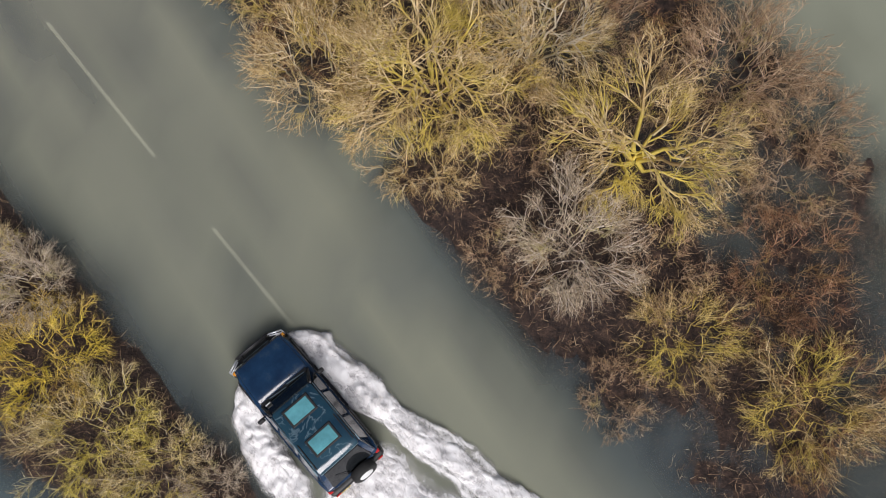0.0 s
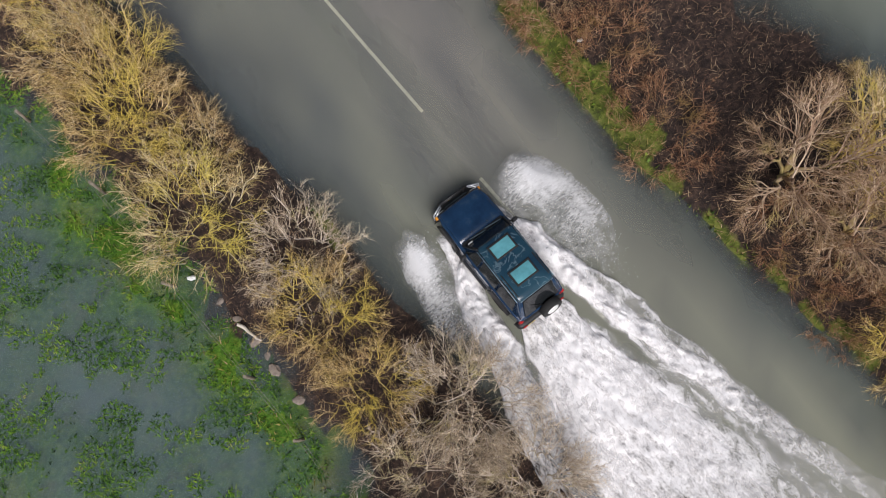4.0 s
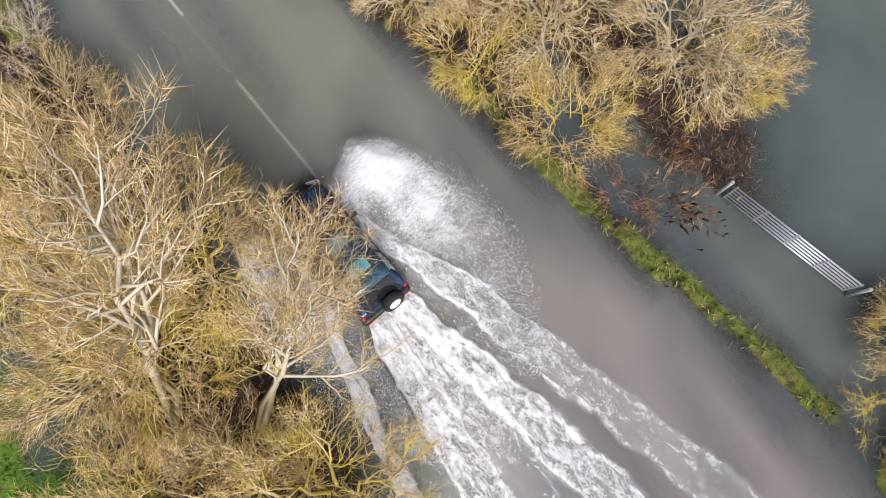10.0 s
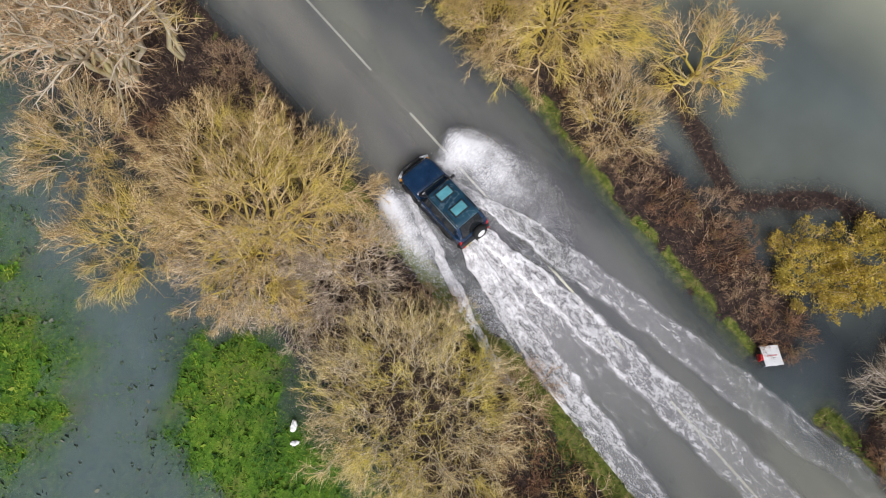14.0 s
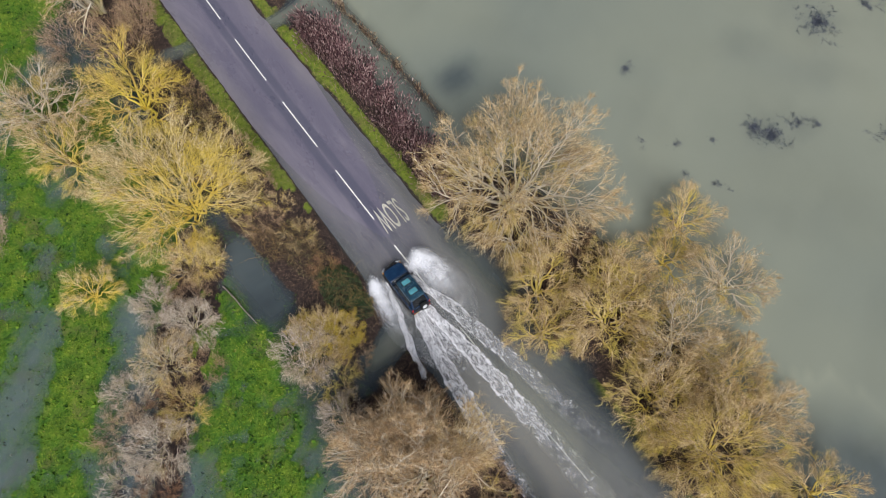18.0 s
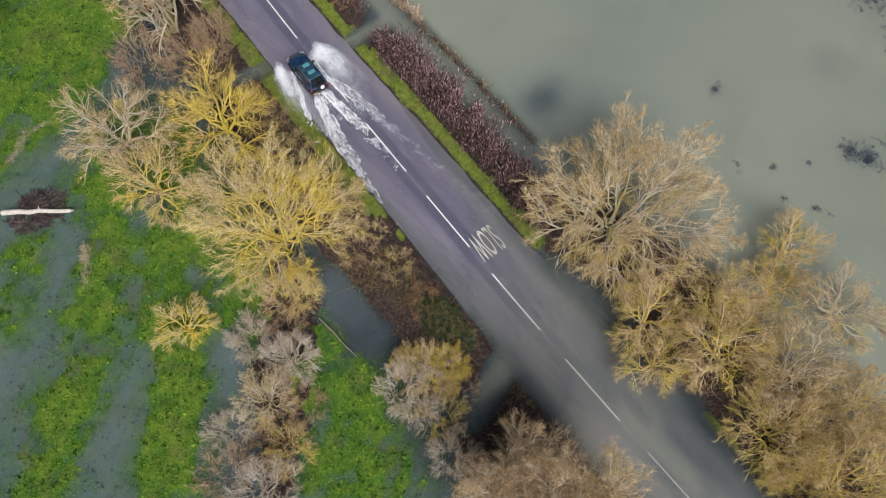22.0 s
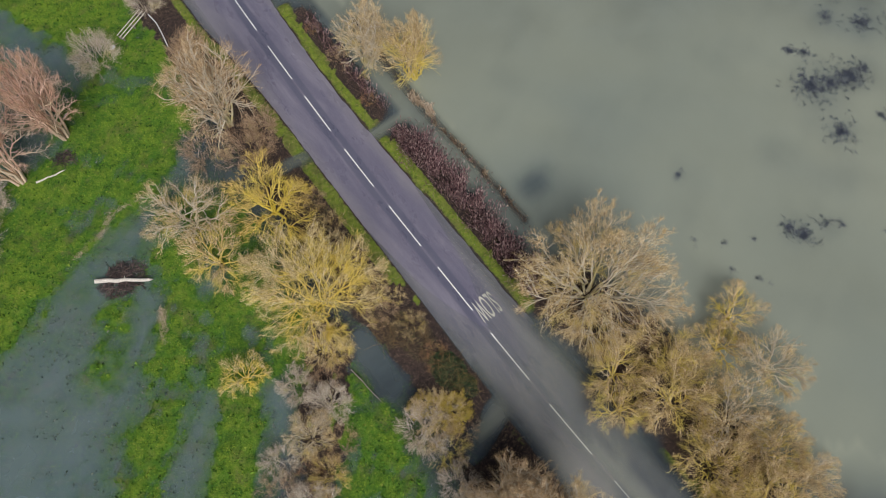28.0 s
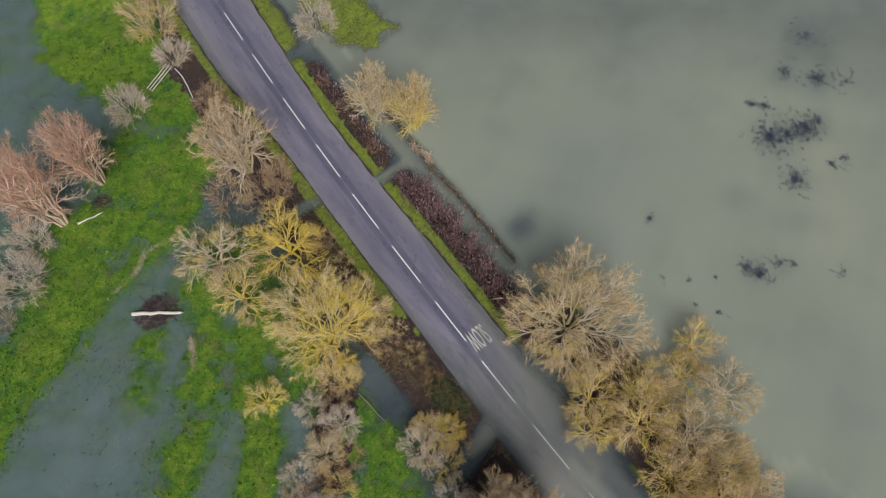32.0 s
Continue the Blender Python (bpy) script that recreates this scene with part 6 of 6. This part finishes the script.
p = spots(11, 280000, -22, -5, -130, -80, lambda x, y, h, g: (h > -0.3) & (wob(x, y, 1.1, 2.0) + 0.9 * wob(x, y, 3.4, 5.0) > 0.1))
blades("drowned_grass", 12, np.stack([p[:, 0], p[:, 1], np.full(len(p), -0.01)], -1)[:76000], 0.07, 0.22, 0.024, 1.15, M_MEADOW, "tufts of bright grass standing out of the flooded meadow", "grass")
p = spots(15, 420000, -60, -8, -45, 62, lambda x, y, h, g: (h > -0.26) & (h < 0.0) & (wob(x, y, 0.45, 2.0) + 0.8 * wob(x, y, 1.7, 5.0) + 2.2 * h > -0.35))
blades("drowned_grass", 16, np.stack([p[:, 0], p[:, 1], np.full(len(p), -0.015)], -1)[:70000], 0.06, 0.2, 0.022, 1.2, M_MEADOW, "thin drowned grass showing through the flooded meadow", "grass")
p = spots(17, 90000, -60, -7, -60, 66, lambda x, y, h, g: (h > -0.02) & (g > 0.6) & (wob(x, y, 3.1, 2.0) + 0.7 * wob(x, y, 6.3, 5.0) > 0.25))
leaves("tussock_grass", 18, p[:16000] + np.array((0, 0, 0.06)), 0.34, M_MEADOW, "coarse dark and pale tussocks in the wet meadow", "grass")
p = spots(19, 160000, -60, -9, -40, 62, lambda x, y, h, g: (h > -0.24) & (h < -0.02) & (wob(x, y, 2.7, 3.0) + 0.7 * wob(x, y, 5.3, 1.0) + 0.8 * wob(x, y, 0.4, 2.0) > 0.5))
leaves("drowned_tussock", 20, np.stack([p[:, 0], p[:, 1], np.full(len(p), 0.006)], -1)[:9000], 0.26, M_TUFT, "olive tussocks just under the flood surface", "grass")
p = spots(9, 420000, -13, 20, -136, 62, lambda x, y, h, g: (h > -0.06) & (g < 0.45))
blades("dead_grass", 10, p, 0.12, 0.42, 0.006, 0.95, M_DEAD, "matted russet dead grass and bracken on the banks", "dead grass")


def reed_bed(name, seed, p, tall, mat, label, head_r=0.05):
    """Stalks with bushy heads."""
    rng = np.random.default_rng(seed)
    lines = []
    clump = wob(p[:, 0], p[:, 1], 1.5, seed) + 0.5 * wob(p[:, 0], p[:, 1], 4.0, seed + 3)
    drift = np.stack([wob(p[:, 0], p[:, 1], 1.1, seed + 5), wob(p[:, 0], p[:, 1], 1.2, seed + 9)], -1) * 0.3
    for q, c, w in zip(p, clump, drift):
        if c < -0.15:
            continue
        t = tall * rng.uniform(0.7, 1.15) * (0.75 + 0.5 * min(c, 1.0))
        lean = rng.normal(0, 0.2, 2) + w
        top = q + np.array((lean[0] * t, lean[1] * t, t))
        lines.append((np.stack([q, (q + top) / 2, top]), np.array([0.012, 0.01, 0.005])))
        head = top - np.array((0, 0, 0.05))
        tip = head + np.array((lean[0] * 0.5, lean[1] * 0.5, 0.3))
        lines.append((np.stack([head, head * 0.5 + tip * 0.5, tip]), np.array([0.02, head_r, 0.01])))
    return tagged(new(name, tube_mesh(name, lines, 3, mat)), label, "reeds", kind="stuff")


rng_r = np.random.default_rng(21)


def strip_places(n, line, half):
    line = np.array(line, float)
    k = rng_r.uniform(0, len(line) - 1, n)
    i = np.minimum(k.astype(int), len(line) - 2)
    q = line[i] + (line[i + 1] - line[i]) * (k - i)[:, None]
    q = q + rng_r.normal(0, half / 1.7, (n, 2))
    return np.stack([q[:, 0], q[:, 1], np.maximum(land(q[:, 0], q[:, 1])[0], -0.05)], -1)


reed_bed("reed_bed", 22, strip_places(8200, [(6.6, -2), (7.1, 4), (7.2, 11), (6.8, 17), (6.4, 21)], 1.35), 1.9, M_REED, "dark purplish reeds in the roadside ditch")
reed_bed("reed_bed", 23, strip_places(900, [(6.6, 26), (6.4, 33), (6.8, 43)], 0.7), 1.3, M_REED, "dark reeds on the ditch bank")
reed_bed("reed_bed", 24, strip_places(500, [(10.6, 21.5), (10.2, 25.5)], 0.4), 0.7, M_PALE, "pale dead reeds along the lake edge")
reed_bed("reed_bed", 25, strip_places(520, [(10.8, 5), (10.7, 14), (10.3, 21)], 0.22), 0.7, M_DEAD, "thin broken line of dead reeds along the lake edge", 0.025)
reed_bed("reed_bed", 26, strip_places(380, [(7.6, -46), (7.6, -40), (7.4, -34)], 0.7), 0.9, M_DEAD, "russet reeds behind the verge", 0.018)
reed_bed("reed_bed", 27, strip_places(150, [(10.4, -70.2), (10.9, -67.8)], 0.7), 0.8, M_DEAD, "straw-coloured rushes standing in the ditch")


def bramble(x, y, wx, wy, tall, n, seed, mat=None, label="low dark green and red bramble thicket"):
    rng = np.random.default_rng(seed)
    r, a = rng.random(n) ** 0.5, rng.uniform(0, 2 * np.pi, n)
    q = np.stack([r * np.cos(a) * wx, r * np.sin(a) * wy, tall * (1 - r ** 2) * rng.uniform(0.35, 1.05, n) + 0.08 + 0.25 * wob(r * np.cos(a) * wx, r * np.sin(a) * wy, 1.6, seed)], -1)
    root = new("bramble")
    root.matrix_basis = pose(x, y, max(float(land(np.array([x]), np.array([y]))[0][0]), -0.1))
    ob = part("leaves", leaf_mesh("leaves", rng, q, 0.1, mat or M_BRAMBLE), None, root)
    canes = []
    for _ in range(90):
        r0, a0 = rng.random() ** 0.5 * 0.9, rng.uniform(0, 2 * np.pi)
        b = np.array((r0 * np.cos(a0) * wx, r0 * np.sin(a0) * wy, 0.0))
        d = rng.normal(0, 0.7, 2)
        canes.append((np.stack([b, b + (d[0] * 0.4, d[1] * 0.4, tall * 0.9), b + (d[0], d[1], tall * 0.8)]), np.array([0.014, 0.011, 0.005])))
    ob = part("cane_clump", tube_mesh("cane_clump", canes, 3, M_RUST), None, root)
    tagged(ob, kind="stuff")
    return tagged(root, label, "bramble")


bramble(-5.7, -3.6, 1.7, 2.2, 1.1, 5200, 31)
bramble(-5.2, -5.9, 1.1, 1.3, 0.8, 2000, 39)
bramble(-6.4, 1.2, 1.8, 3.2, 0.9, 3200, 32, M_DEADLEAF, "russet bramble thicket with sparse leaves")
bramble(-8.6, 3.4, 1.2, 2.2, 0.7, 700, 33, M_DEADLEAF, "russet bramble thicket with sparse leaves")
bramble(-6.6, 46.8, 1.3, 2.6, 0.9, 900, 34)
bramble(-7.4, 10.5, 1.6, 4.0, 0.8, 3400, 35, M_DEADLEAF, "russet bramble thicket with sparse leaves")
bramble(-6.8, 18.5, 1.4, 3.2, 0.8, 2600, 36, M_DEADLEAF, "russet bramble thicket with sparse leaves")
bramble(-4.0, -46.4, 1.0, 2.4, 0.7, 700, 37)

# pale reed litter washed up along the edges of the meadow strips
for drift_line, half in (([(-21.0, 32.0), (-25.0, 32.1), (-27.2, 30.4), (-30.4, 29.6)], 0.35), ([(-25.6, 19.0), (-26.4, 17.0), (-27.0, 15.4)], 0.3), ([(-14.0, 6.0), (-15.4, 2.6), (-16.4, -2.0)], 0.3)):
    p = strip_places(900, drift_line, half)
    blades("reed_litter", 60 + int(-drift_line[0][0]), np.stack([p[:, 0], p[:, 1], np.full(len(p), 0.015)], -1), 0.15, 0.5, 0.014, 1.4, M_PALE, "pale reed litter washed up at the flood's edge", "reed litter")
# drowned weed in the open flood: netlike clumps
rng_w = np.random.default_rng(41)
beds = []
for wx, wy, wr, few in ((51.0, 3.9, 0.9, 300), (52.2, 2.6, 1.2, 300), (49.2, -1.2, 2.2, 1900), (51.4, -2.3, 1.6, 900), (54.0, -3.0, 2.2, 1700), (56.2, -3.2, 1.0, 240), (47.0, -7.7, 1.7, 1000), (52.6, -9.0, 0.9, 160), (54.4, -9.2, 0.9, 110), (58.6, 5.0, 1.3, 260), (61.4, 1.6, 2.0, 700), (64.4, -1.0, 2.0, 240), (33.0, -12.6, 0.9, 360), (33.6, -14.2, 1.3, 620), (36.6, -14.4, 1.0, 160), (38.0, -15.8, 0.8, 70), (28.1, -0.8, 0.6, 110), (23.8, -7.6, 0.4, 30), (26.0, -9.8, 0.45, 40), (26.2, -15.0, 0.6, 60), (24.6, -12.4, 0.4, 30), (29.0, -11.2, 0.4, 30), (42.0, -20.0, 1.2, 70), (66.0, 7.7, 3.0, 300)):
    wn = few * 3
    k = max(3, wn // 22)
    a, r = rng_w.uniform(0, 2 * np.pi, k), wr * np.abs(rng_w.normal(0, 0.62, k))
    hub = np.stack([wx + r * np.cos(a), wy + r * np.sin(a)], -1)[rng_w.integers(0, k, wn)]
    q = hub + rng_w.normal(0, 0.13, (wn, 2)) * rng_w.uniform(0.5, 2.0, (wn, 1))
    beds.append(np.stack([q[:, 0], q[:, 1], np.full(wn, 0.012)], -1))
leaves("water_weed", 42, np.concatenate(beds), 0.115, M_FLOAT, "dark netted clumps of drowned weed on the open flood", "water weed")


# ---- gates, fences, signs, driftwood ----
def field_gate(x0, y0, x1, y1, z0, label):
    root = new("field_gate")
    L = math.hypot(x1 - x0, y1 - y0)
    root.matrix_basis = pose(x0, y0, z0, 0, 0, math.degrees(math.atan2(y1 - y0, x1 - x0)))
    for k in range(6):
        part("rail", rod((0.05, 0, 0.16 + 0.2 * k), (L - 0.05, 0, 0.16 + 0.2 * k), 0.03), M_STEEL, root)
    for k in range(5):
        x = 0.06 + (L - 0.12) * k / 4
        part("upright", box(x - 0.025, x + 0.025, -0.02, 0.02, 0.1, 1.22, 0.005), M_STEEL, root)
    for x in (-0.16, L + 0.16):
        part("gate_post", rod((x, 0, -0.5), (x, 0, 1.3), 0.06, 0.055, 12), M_STEEL, root, "grey steel gate post")
    return tagged(root, label, "gate")


field_gate(11.86, -69.7, 12.8, -74.25, 0.0, "galvanised six-rail field gate standing in flood water")
field_gate(-5.74, -78.8, -5.24, -82.3, 0.0, "galvanised field gate across the flooded field entrance")


def fence(line, step, label, wires=2, tall=1.0):
    root = new("fence")
    x0, y0 = line[0]
    root.matrix_basis = pose(x0, y0, 0)
    rng = random.Random(int(abs(x0 * 7 + y0)))
    pts = []
    for (ax, ay), (bx, by) in zip(line[:-1], line[1:]):
        n = max(1, int(math.hypot(bx - ax, by - ay) / step))
        pts += [(ax + (bx - ax) * k / n, ay + (by - ay) * k / n) for k in range(n)]
    pts.append(line[-1])
    local = [(x - x0 + rng.uniform(-0.06, 0.06), y - y0 + rng.uniform(-0.06, 0.06)) for x, y in pts]
    for x, y in local:
        part("post", rod((x, y, -0.4), (x + rng.uniform(-0.1, 0.1), y + rng.uniform(-0.1, 0.1), tall * rng.uniform(0.85, 1.1)), 0.055, 0.05, 8), M_POST, root)
    for k in range(wires):
        z = tall * (0.45 + 0.45 * k)
        part("wire", tube_mesh("wire", [(np.array([(x, y, z) for x, y in local]), np.full(len(local), 0.005))], 4, M_POST), None, root)
    return tagged(root, label, "fence")


fence([(-7.0, -91.5), (-6.2, -95.2), (-5.9, -99.2), (-5.5, -103.0), (-5.2, -108.0)], 2.4, "weathered post and wire fence behind the hedge")
fence([(-8.0, -69.5), (-7.8, -73.5), (-7.4, -77.6)], 2.0, "weathered post and wire fence along the meadow")
fence([(-24.0, 48.0), (-20.4, 51.0)], 1.2, "broken wooden fence beside the flooded ditch", 1, 0.8)


def tube_thing(name, pts, radius, mat, label, category, sides=10):
    me = tube_mesh(name, [(np.array(pts, float), np.full(len(pts), radius))], sides, mat, True)
    return tagged(new(name, me), label, category)


tube_thing("hose", [(-7.8, -70.85, 0.5), (-7.55, -71.6, 0.44), (-7.24, -72.6, 0.4), (-7.06, -73.6, 0.44), (-6.97, -74.5, 0.55), (-6.95, -74.75, 0.56)], 0.045, M_PIPE, "long white pipe sagging along the fence", "pipe")


def log_thing(a, b, r, label, seed, mat=M_DRIFT, z=0.12):
    rng = np.random.default_rng(seed)
    ks = np.linspace(0, 1, 9)
    pts = np.array([(a[0] + (b[0] - a[0]) * k, a[1] + (b[1] - a[1]) * k, z) for k in ks]) + rng.normal(0, min(0.05, r * 0.35), (9, 3)) * np.array((1, 1, 0.4))
    rad = r * (1.1 - 0.5 * ks) * rng.uniform(0.85, 1.15, 9)
    root = new("fallen_log")
    part("trunk", tube_mesh("trunk", [(pts, rad)], 10, mat, True), None, root)
    stubs = []
    for k in (2, 4, 6):
        d = rng.normal(0, 0.25, 3)
        stubs.append((np.stack([pts[k], pts[k] + d * (1, 1, 0.5) * 1.4 + (0, 0, 0.12)]), np.array([rad[k] * 0.4, 0.02])))
    part("branch_stub", tube_mesh("branch_stub", stubs[:1], 6, mat), None, root)
    part("branch_stub", tube_mesh("branch_stub", stubs[1:2], 6, mat), None, root)
    return tagged(root, label, "log")


log_thing((-7.8, -71.7), (-7.75, -74.6), 0.06, "weathered fence rail lying along the hedge foot", 57, M_RAIL, 0.22)
log_thing((-7.75, -74.9), (-7.2, -77.7), 0.07, "weathered fence rail lying along the hedge foot", 58, M_RAIL, 0.2)
log_thing((-29.7, 25.6), (-24.6, 22.1), 0.24, "bleached fallen tree trunk lying on drifted branches", 51, z=0.42)
log_thing((-9.2, -87.8), (-6.9, -88.9), 0.12, "dull brown broken log floating against the hedge", 52, M_POST, 0.05)
log_thing((-25.6, 45.6), (-23.4, 47.4), 0.14, "bleached fallen branch below a willow", 53)
log_thing((-30.0, 40.6), (-26.6, 40.2), 0.12, "bleached fallen branch below a willow", 54)
log_thing((-13.4, 2.2), (-12.7, -2.4), 0.07, "thin mossy pole lying at the pond edge", 55, M_POST, 0.2)


M_TWIGHEAP = leaf_mat("wet_dark_twigs", [(0.0, (0.02, 0.014, 0.014)), (0.6, (0.08, 0.055, 0.05)), (1.0, (0.2, 0.14, 0.11))])


def drift_pile(x, y, r, n, seed):
    rng = np.random.default_rng(seed)
    sticks = []
    for _ in range(n):
        a, q = rng.uniform(0, 2 * np.pi), r * rng.random() ** 0.6
        c = np.array((q * np.cos(a), q * np.sin(a) * 0.75, 0.05 + 0.5 * (1 - q / r) * rng.random()))
        d = rng.normal(0, 1, 3) * (0.7, 0.7, 0.2)
        sticks.append((np.stack([c - d * 0.5, c + (0, 0, 0.05), c + d * 0.5]), np.array([0.03, 0.022, 0.008])))
    root = new("drift_pile")
    root.matrix_basis = pose(x, y, 0.0)
    tagged(part("brushwood", tube_mesh("brushwood", sticks, 4, M_TWIGHEAP), None, root), kind="stuff")
    return tagged(root, "dark heap of drifted branches caught under a log", "driftwood")


drift_pile(-27.3, 24.3, 2.5, 620, 61)
drift_pile(-26.2, 41.8, 1.4, 120, 62)


def road_sign(x, y):
    root = new("road_sign")
    root.matrix_basis = pose(x, y, 0.04, 0, 0, -32)
    tilt = pose(0, 0, 0.42, -13, 0, 0)
    panel = part("panel", box(-0.4, 0.4, -0.46, 0.46, -0.01, 0.01, 0.006, tilt), M_WHITE, root, "plain white sign panel")
    part("marking", box(-0.2, 0.24, -0.03, 0.04, 0.011, 0.014, 0, tilt), plain("pink_marking", (0.6, 0.3, 0.3), 0.6), panel)
    for sx in (-0.3, 0.3):
        part("leg", rod((sx, 0.4, 0.31), (sx, 0.46, -0.06), 0.018), M_STEEL, root)
        part("leg", rod((sx, -0.4, 0.5), (sx, -0.46, -0.06), 0.018), M_STEEL, root)
    part("warning_lamp", slab((-0.56, -0.38, -0.2, 0.14), (-0.53, -0.41, -0.16, 0.1), 0.16, 0.5, 0.04, 2), M_RED, root, "red warning lamp box")
    return tagged(root, "white board road sign with a red lamp on the verge", "road sign")


road_sign(6.3, -49.2)


def sack(x, y, z, size, seed):
    rng = np.random.default_rng(seed)
    bm = bmesh.new()
    bmesh.ops.create_icosphere(bm, subdivisions=3, radius=1.0)
    for v in bm.verts:
        n1 = noise.noise(v.co * 1.7 + Vector((seed, 0, 0))) + 0.5 * noise.noise(v.co * 4.0)
        v.co = Vector((v.co.x * size * 1.4, v.co.y * size * 0.8, v.co.z * size * 0.5)) * (1 + 0.45 * n1)
    me = bpy.data.meshes.new("plastic_sheet")
    bm.to_mesh(me)
    bm.free()
    me.materials.append(M_WHITE)
    ob = new("plastic_sheet", me)
    ob.matrix_basis = pose(x, y, z, 0, 0, rng.uniform(0, 180))
    return tagged(ob, "crumpled white plastic sheet caught by the bushes", "litter")


sack(-12.0, -38.7, 0.3, 0.17, 71)
sack(-12.4, -39.3, 0.15, 0.13, 72)
sack(10.0, -98.1, 0.3, 0.09, 73)
sack(9.5, -100.2, 0.25, 0.07, 74)
sack(-5.4, -99.3, 0.2, 0.09, 76)


def stone(x, y, size, seed):
    bm = bmesh.new()
    bmesh.ops.create_icosphere(bm, subdivisions=2, radius=1.0)
    for v in bm.verts:
        v.co = Vector((v.co.x * size * 1.5, v.co.y * size, v.co.z * size * 0.6)) * (1 + 0.35 * noise.noise(v.co * 1.3 + Vector((seed, seed, 0))))
    me = bpy.data.meshes.new("stone")
    bm.to_mesh(me)
    bm.free()
    me.materials.append(M_STONE)
    ob = new("stone", me)
    ob.matrix_basis = pose(x, y, max(float(land(np.array([x]), np.array([y]))[0][0]), -0.05) + size * 0.25, 0, 0, seed * 47 % 180)
    return tagged(ob, "pale rough stone lying at the foot of the hedge", "stone", group="stones along the hedge")


for k, (sx, sy, ss) in enumerate(((-4.95, -101.2, 0.14), (-4.9, -102.1, 0.2), (-4.85, -102.7, 0.13), (-4.9, -103.2, 0.22), (-4.8, -104.4, 0.18), (-5.1, -100.4, 0.12))):
    stone(sx, sy, ss * 0.75, k + 3)
log_thing((-5.0, -101.4), (-4.7, -102.3), 0.05, "pale split stake lying at the foot of the hedge", 56, M_DRIFT, 0.2)
sack(-15.0, 53.0, 0.2, 0.3, 75)


def rail_bridge():
    """Sleeper rails over the ditch in the north-west meadow."""
    root = new("hurdle")
    root.matrix_basis = pose(-13.6, 53.4, 0, 0, 0, 28)
    for k, y in enumerate((-0.35, 0.0, 0.35)):
        part("rail", box(0.0, 4.6, y - 0.06, y + 0.06, 0.55 + 0.12 * k, 0.63 + 0.12 * k, 0.015), M_DRIFT, root)
    for x in (0.2, 2.3, 4.4):
        part("post", box(x - 0.06, x + 0.06, -0.42, 0.42, -0.1, 0.56, 0.015), M_POST, root)
    return tagged(root, "pale wooden hurdle rails beside a grey willow", "fence")


rail_bridge()
tube_thing("rail", [(-9.2, 54.4, 0.9), (-9.0, 52.6, 0.9), (-9.2, 50.6, 0.9), (-9.5, 48.6, 0.9), (-9.55, 48.4, 0.9)], 0.06, M_PIPE, "long white rail beside the meadow gateway", "rail", 8)



# car stations: seconds, x, y of its middle
DRIVE = [
    (0.0, 4.58, -126.09), (1.0, 4.08, -120.93), (2.0, 3.56, -115.7), (3.0, 3.06, -110.18), (3.5, 2.82, -107.36), (4.5, 2.68, -101.2), (5.5, 2.6, -94.8), (6.5, 2.32, -88.21),
    (7.5, 1.97, -81.36), (8.5, 1.7, -74.42), (9.5, 1.45, -67.42), (10.5, 0.98, -60.17), (11.5, 0.45, -53.08), (12.5, -0.05, -45.76), (13.5, -0.51, -38.34), (14.5, -0.97, -31.0),
    (15.5, -1.25, -23.93), (16.5, -1.33, -17.1), (17.5, -1.42, -10.27), (18.5, -1.49, -3.3), (19.5, -1.53, 3.8), (20.5, -1.7, 11.26), (21.5, -1.66, 18.82), (22.5, -1.51, 26.28),
    (23.0, -1.5, 30.09), (24.0, -1.36, 37.8), (25.0, -1.22, 45.7), (26.0, -0.98, 53.7), (28.0, -0.1, 69.9), (30.0, 1.2, 86.4), (32.0, 3.0, 102.9)]


def motions():
    ts = np.array([d[0] for d in DRIVE])
    xs = np.array([d[1] for d in DRIVE])
    ys = np.array([d[2] for d in DRIVE])
    head = -np.degrees(np.arctan2(np.gradient(xs), np.gradient(ys)))
    wheel_z = np.maximum(along(CROWN, ys), -0.3)
    walk(CAR, [(t, pose(x, y, z, 0, 2.0, a)) for t, x, y, z, a in zip(ts, xs, ys, wheel_z, head)])
    lift = np.maximum(along(CROWN, ys), 0.0) - np.interp(ts, [0, 15, 18, 23, 32], [0, 0, 0.05, 0.13, 0.13])
    walk(WAKE, [(t, pose(x, y, z, 0, 0, a)) for t, x, y, z, a in zip(ts, xs, ys, lift, head)])
    # the thick foam keeps up with the car over the deep stretch, then is left behind
    rows = [(t, pose(x, y, 0, 0, 0, a)) for t, x, y, a in zip(ts, xs, ys, head) if t <= 3.5]
    rows += [(4.0, pose(2.75, -105.6, -0.05, 0, 0, head[4])), (4.8, pose(2.75, -104.9, -0.3, 0, 0, head[4])), (32.0, pose(2.75, -104.9, -0.3, 0, 0, head[4]))]
    walk(TRAIL, rows)
    # the side spray is low in the deep water and stands up where it is shallow
    for sp in SPRAYS:
        walk(sp, [(0.0, pose(0, -1.2, -2.3)), (3.0, pose(0, -1.2, -2.2)), (3.6, pose(0, -1.0, -1.5)), (4.8, pose(0, -1.05, -0.2)), (5.5, pose(0, -1.05, 0)), (20.0, pose(0, -1.05, 0)), (22.0, pose(0, -1.05, -0.1)), (32.0, pose(0, -1.05, -0.1))])
    run = np.concatenate([[0], np.cumsum(np.hypot(np.diff(xs), np.diff(ys)))])
    steps = np.arange(0, 32.01, 1 / 20)
    turn = -np.degrees(np.interp(steps, ts, run) / 0.34)
    for w, x, y in WHEELS:
        walk(w, [(float(t), pose(x, y, 0.37, float(a), 0, 0)) for t, a in zip(steps, turn)])


motions()
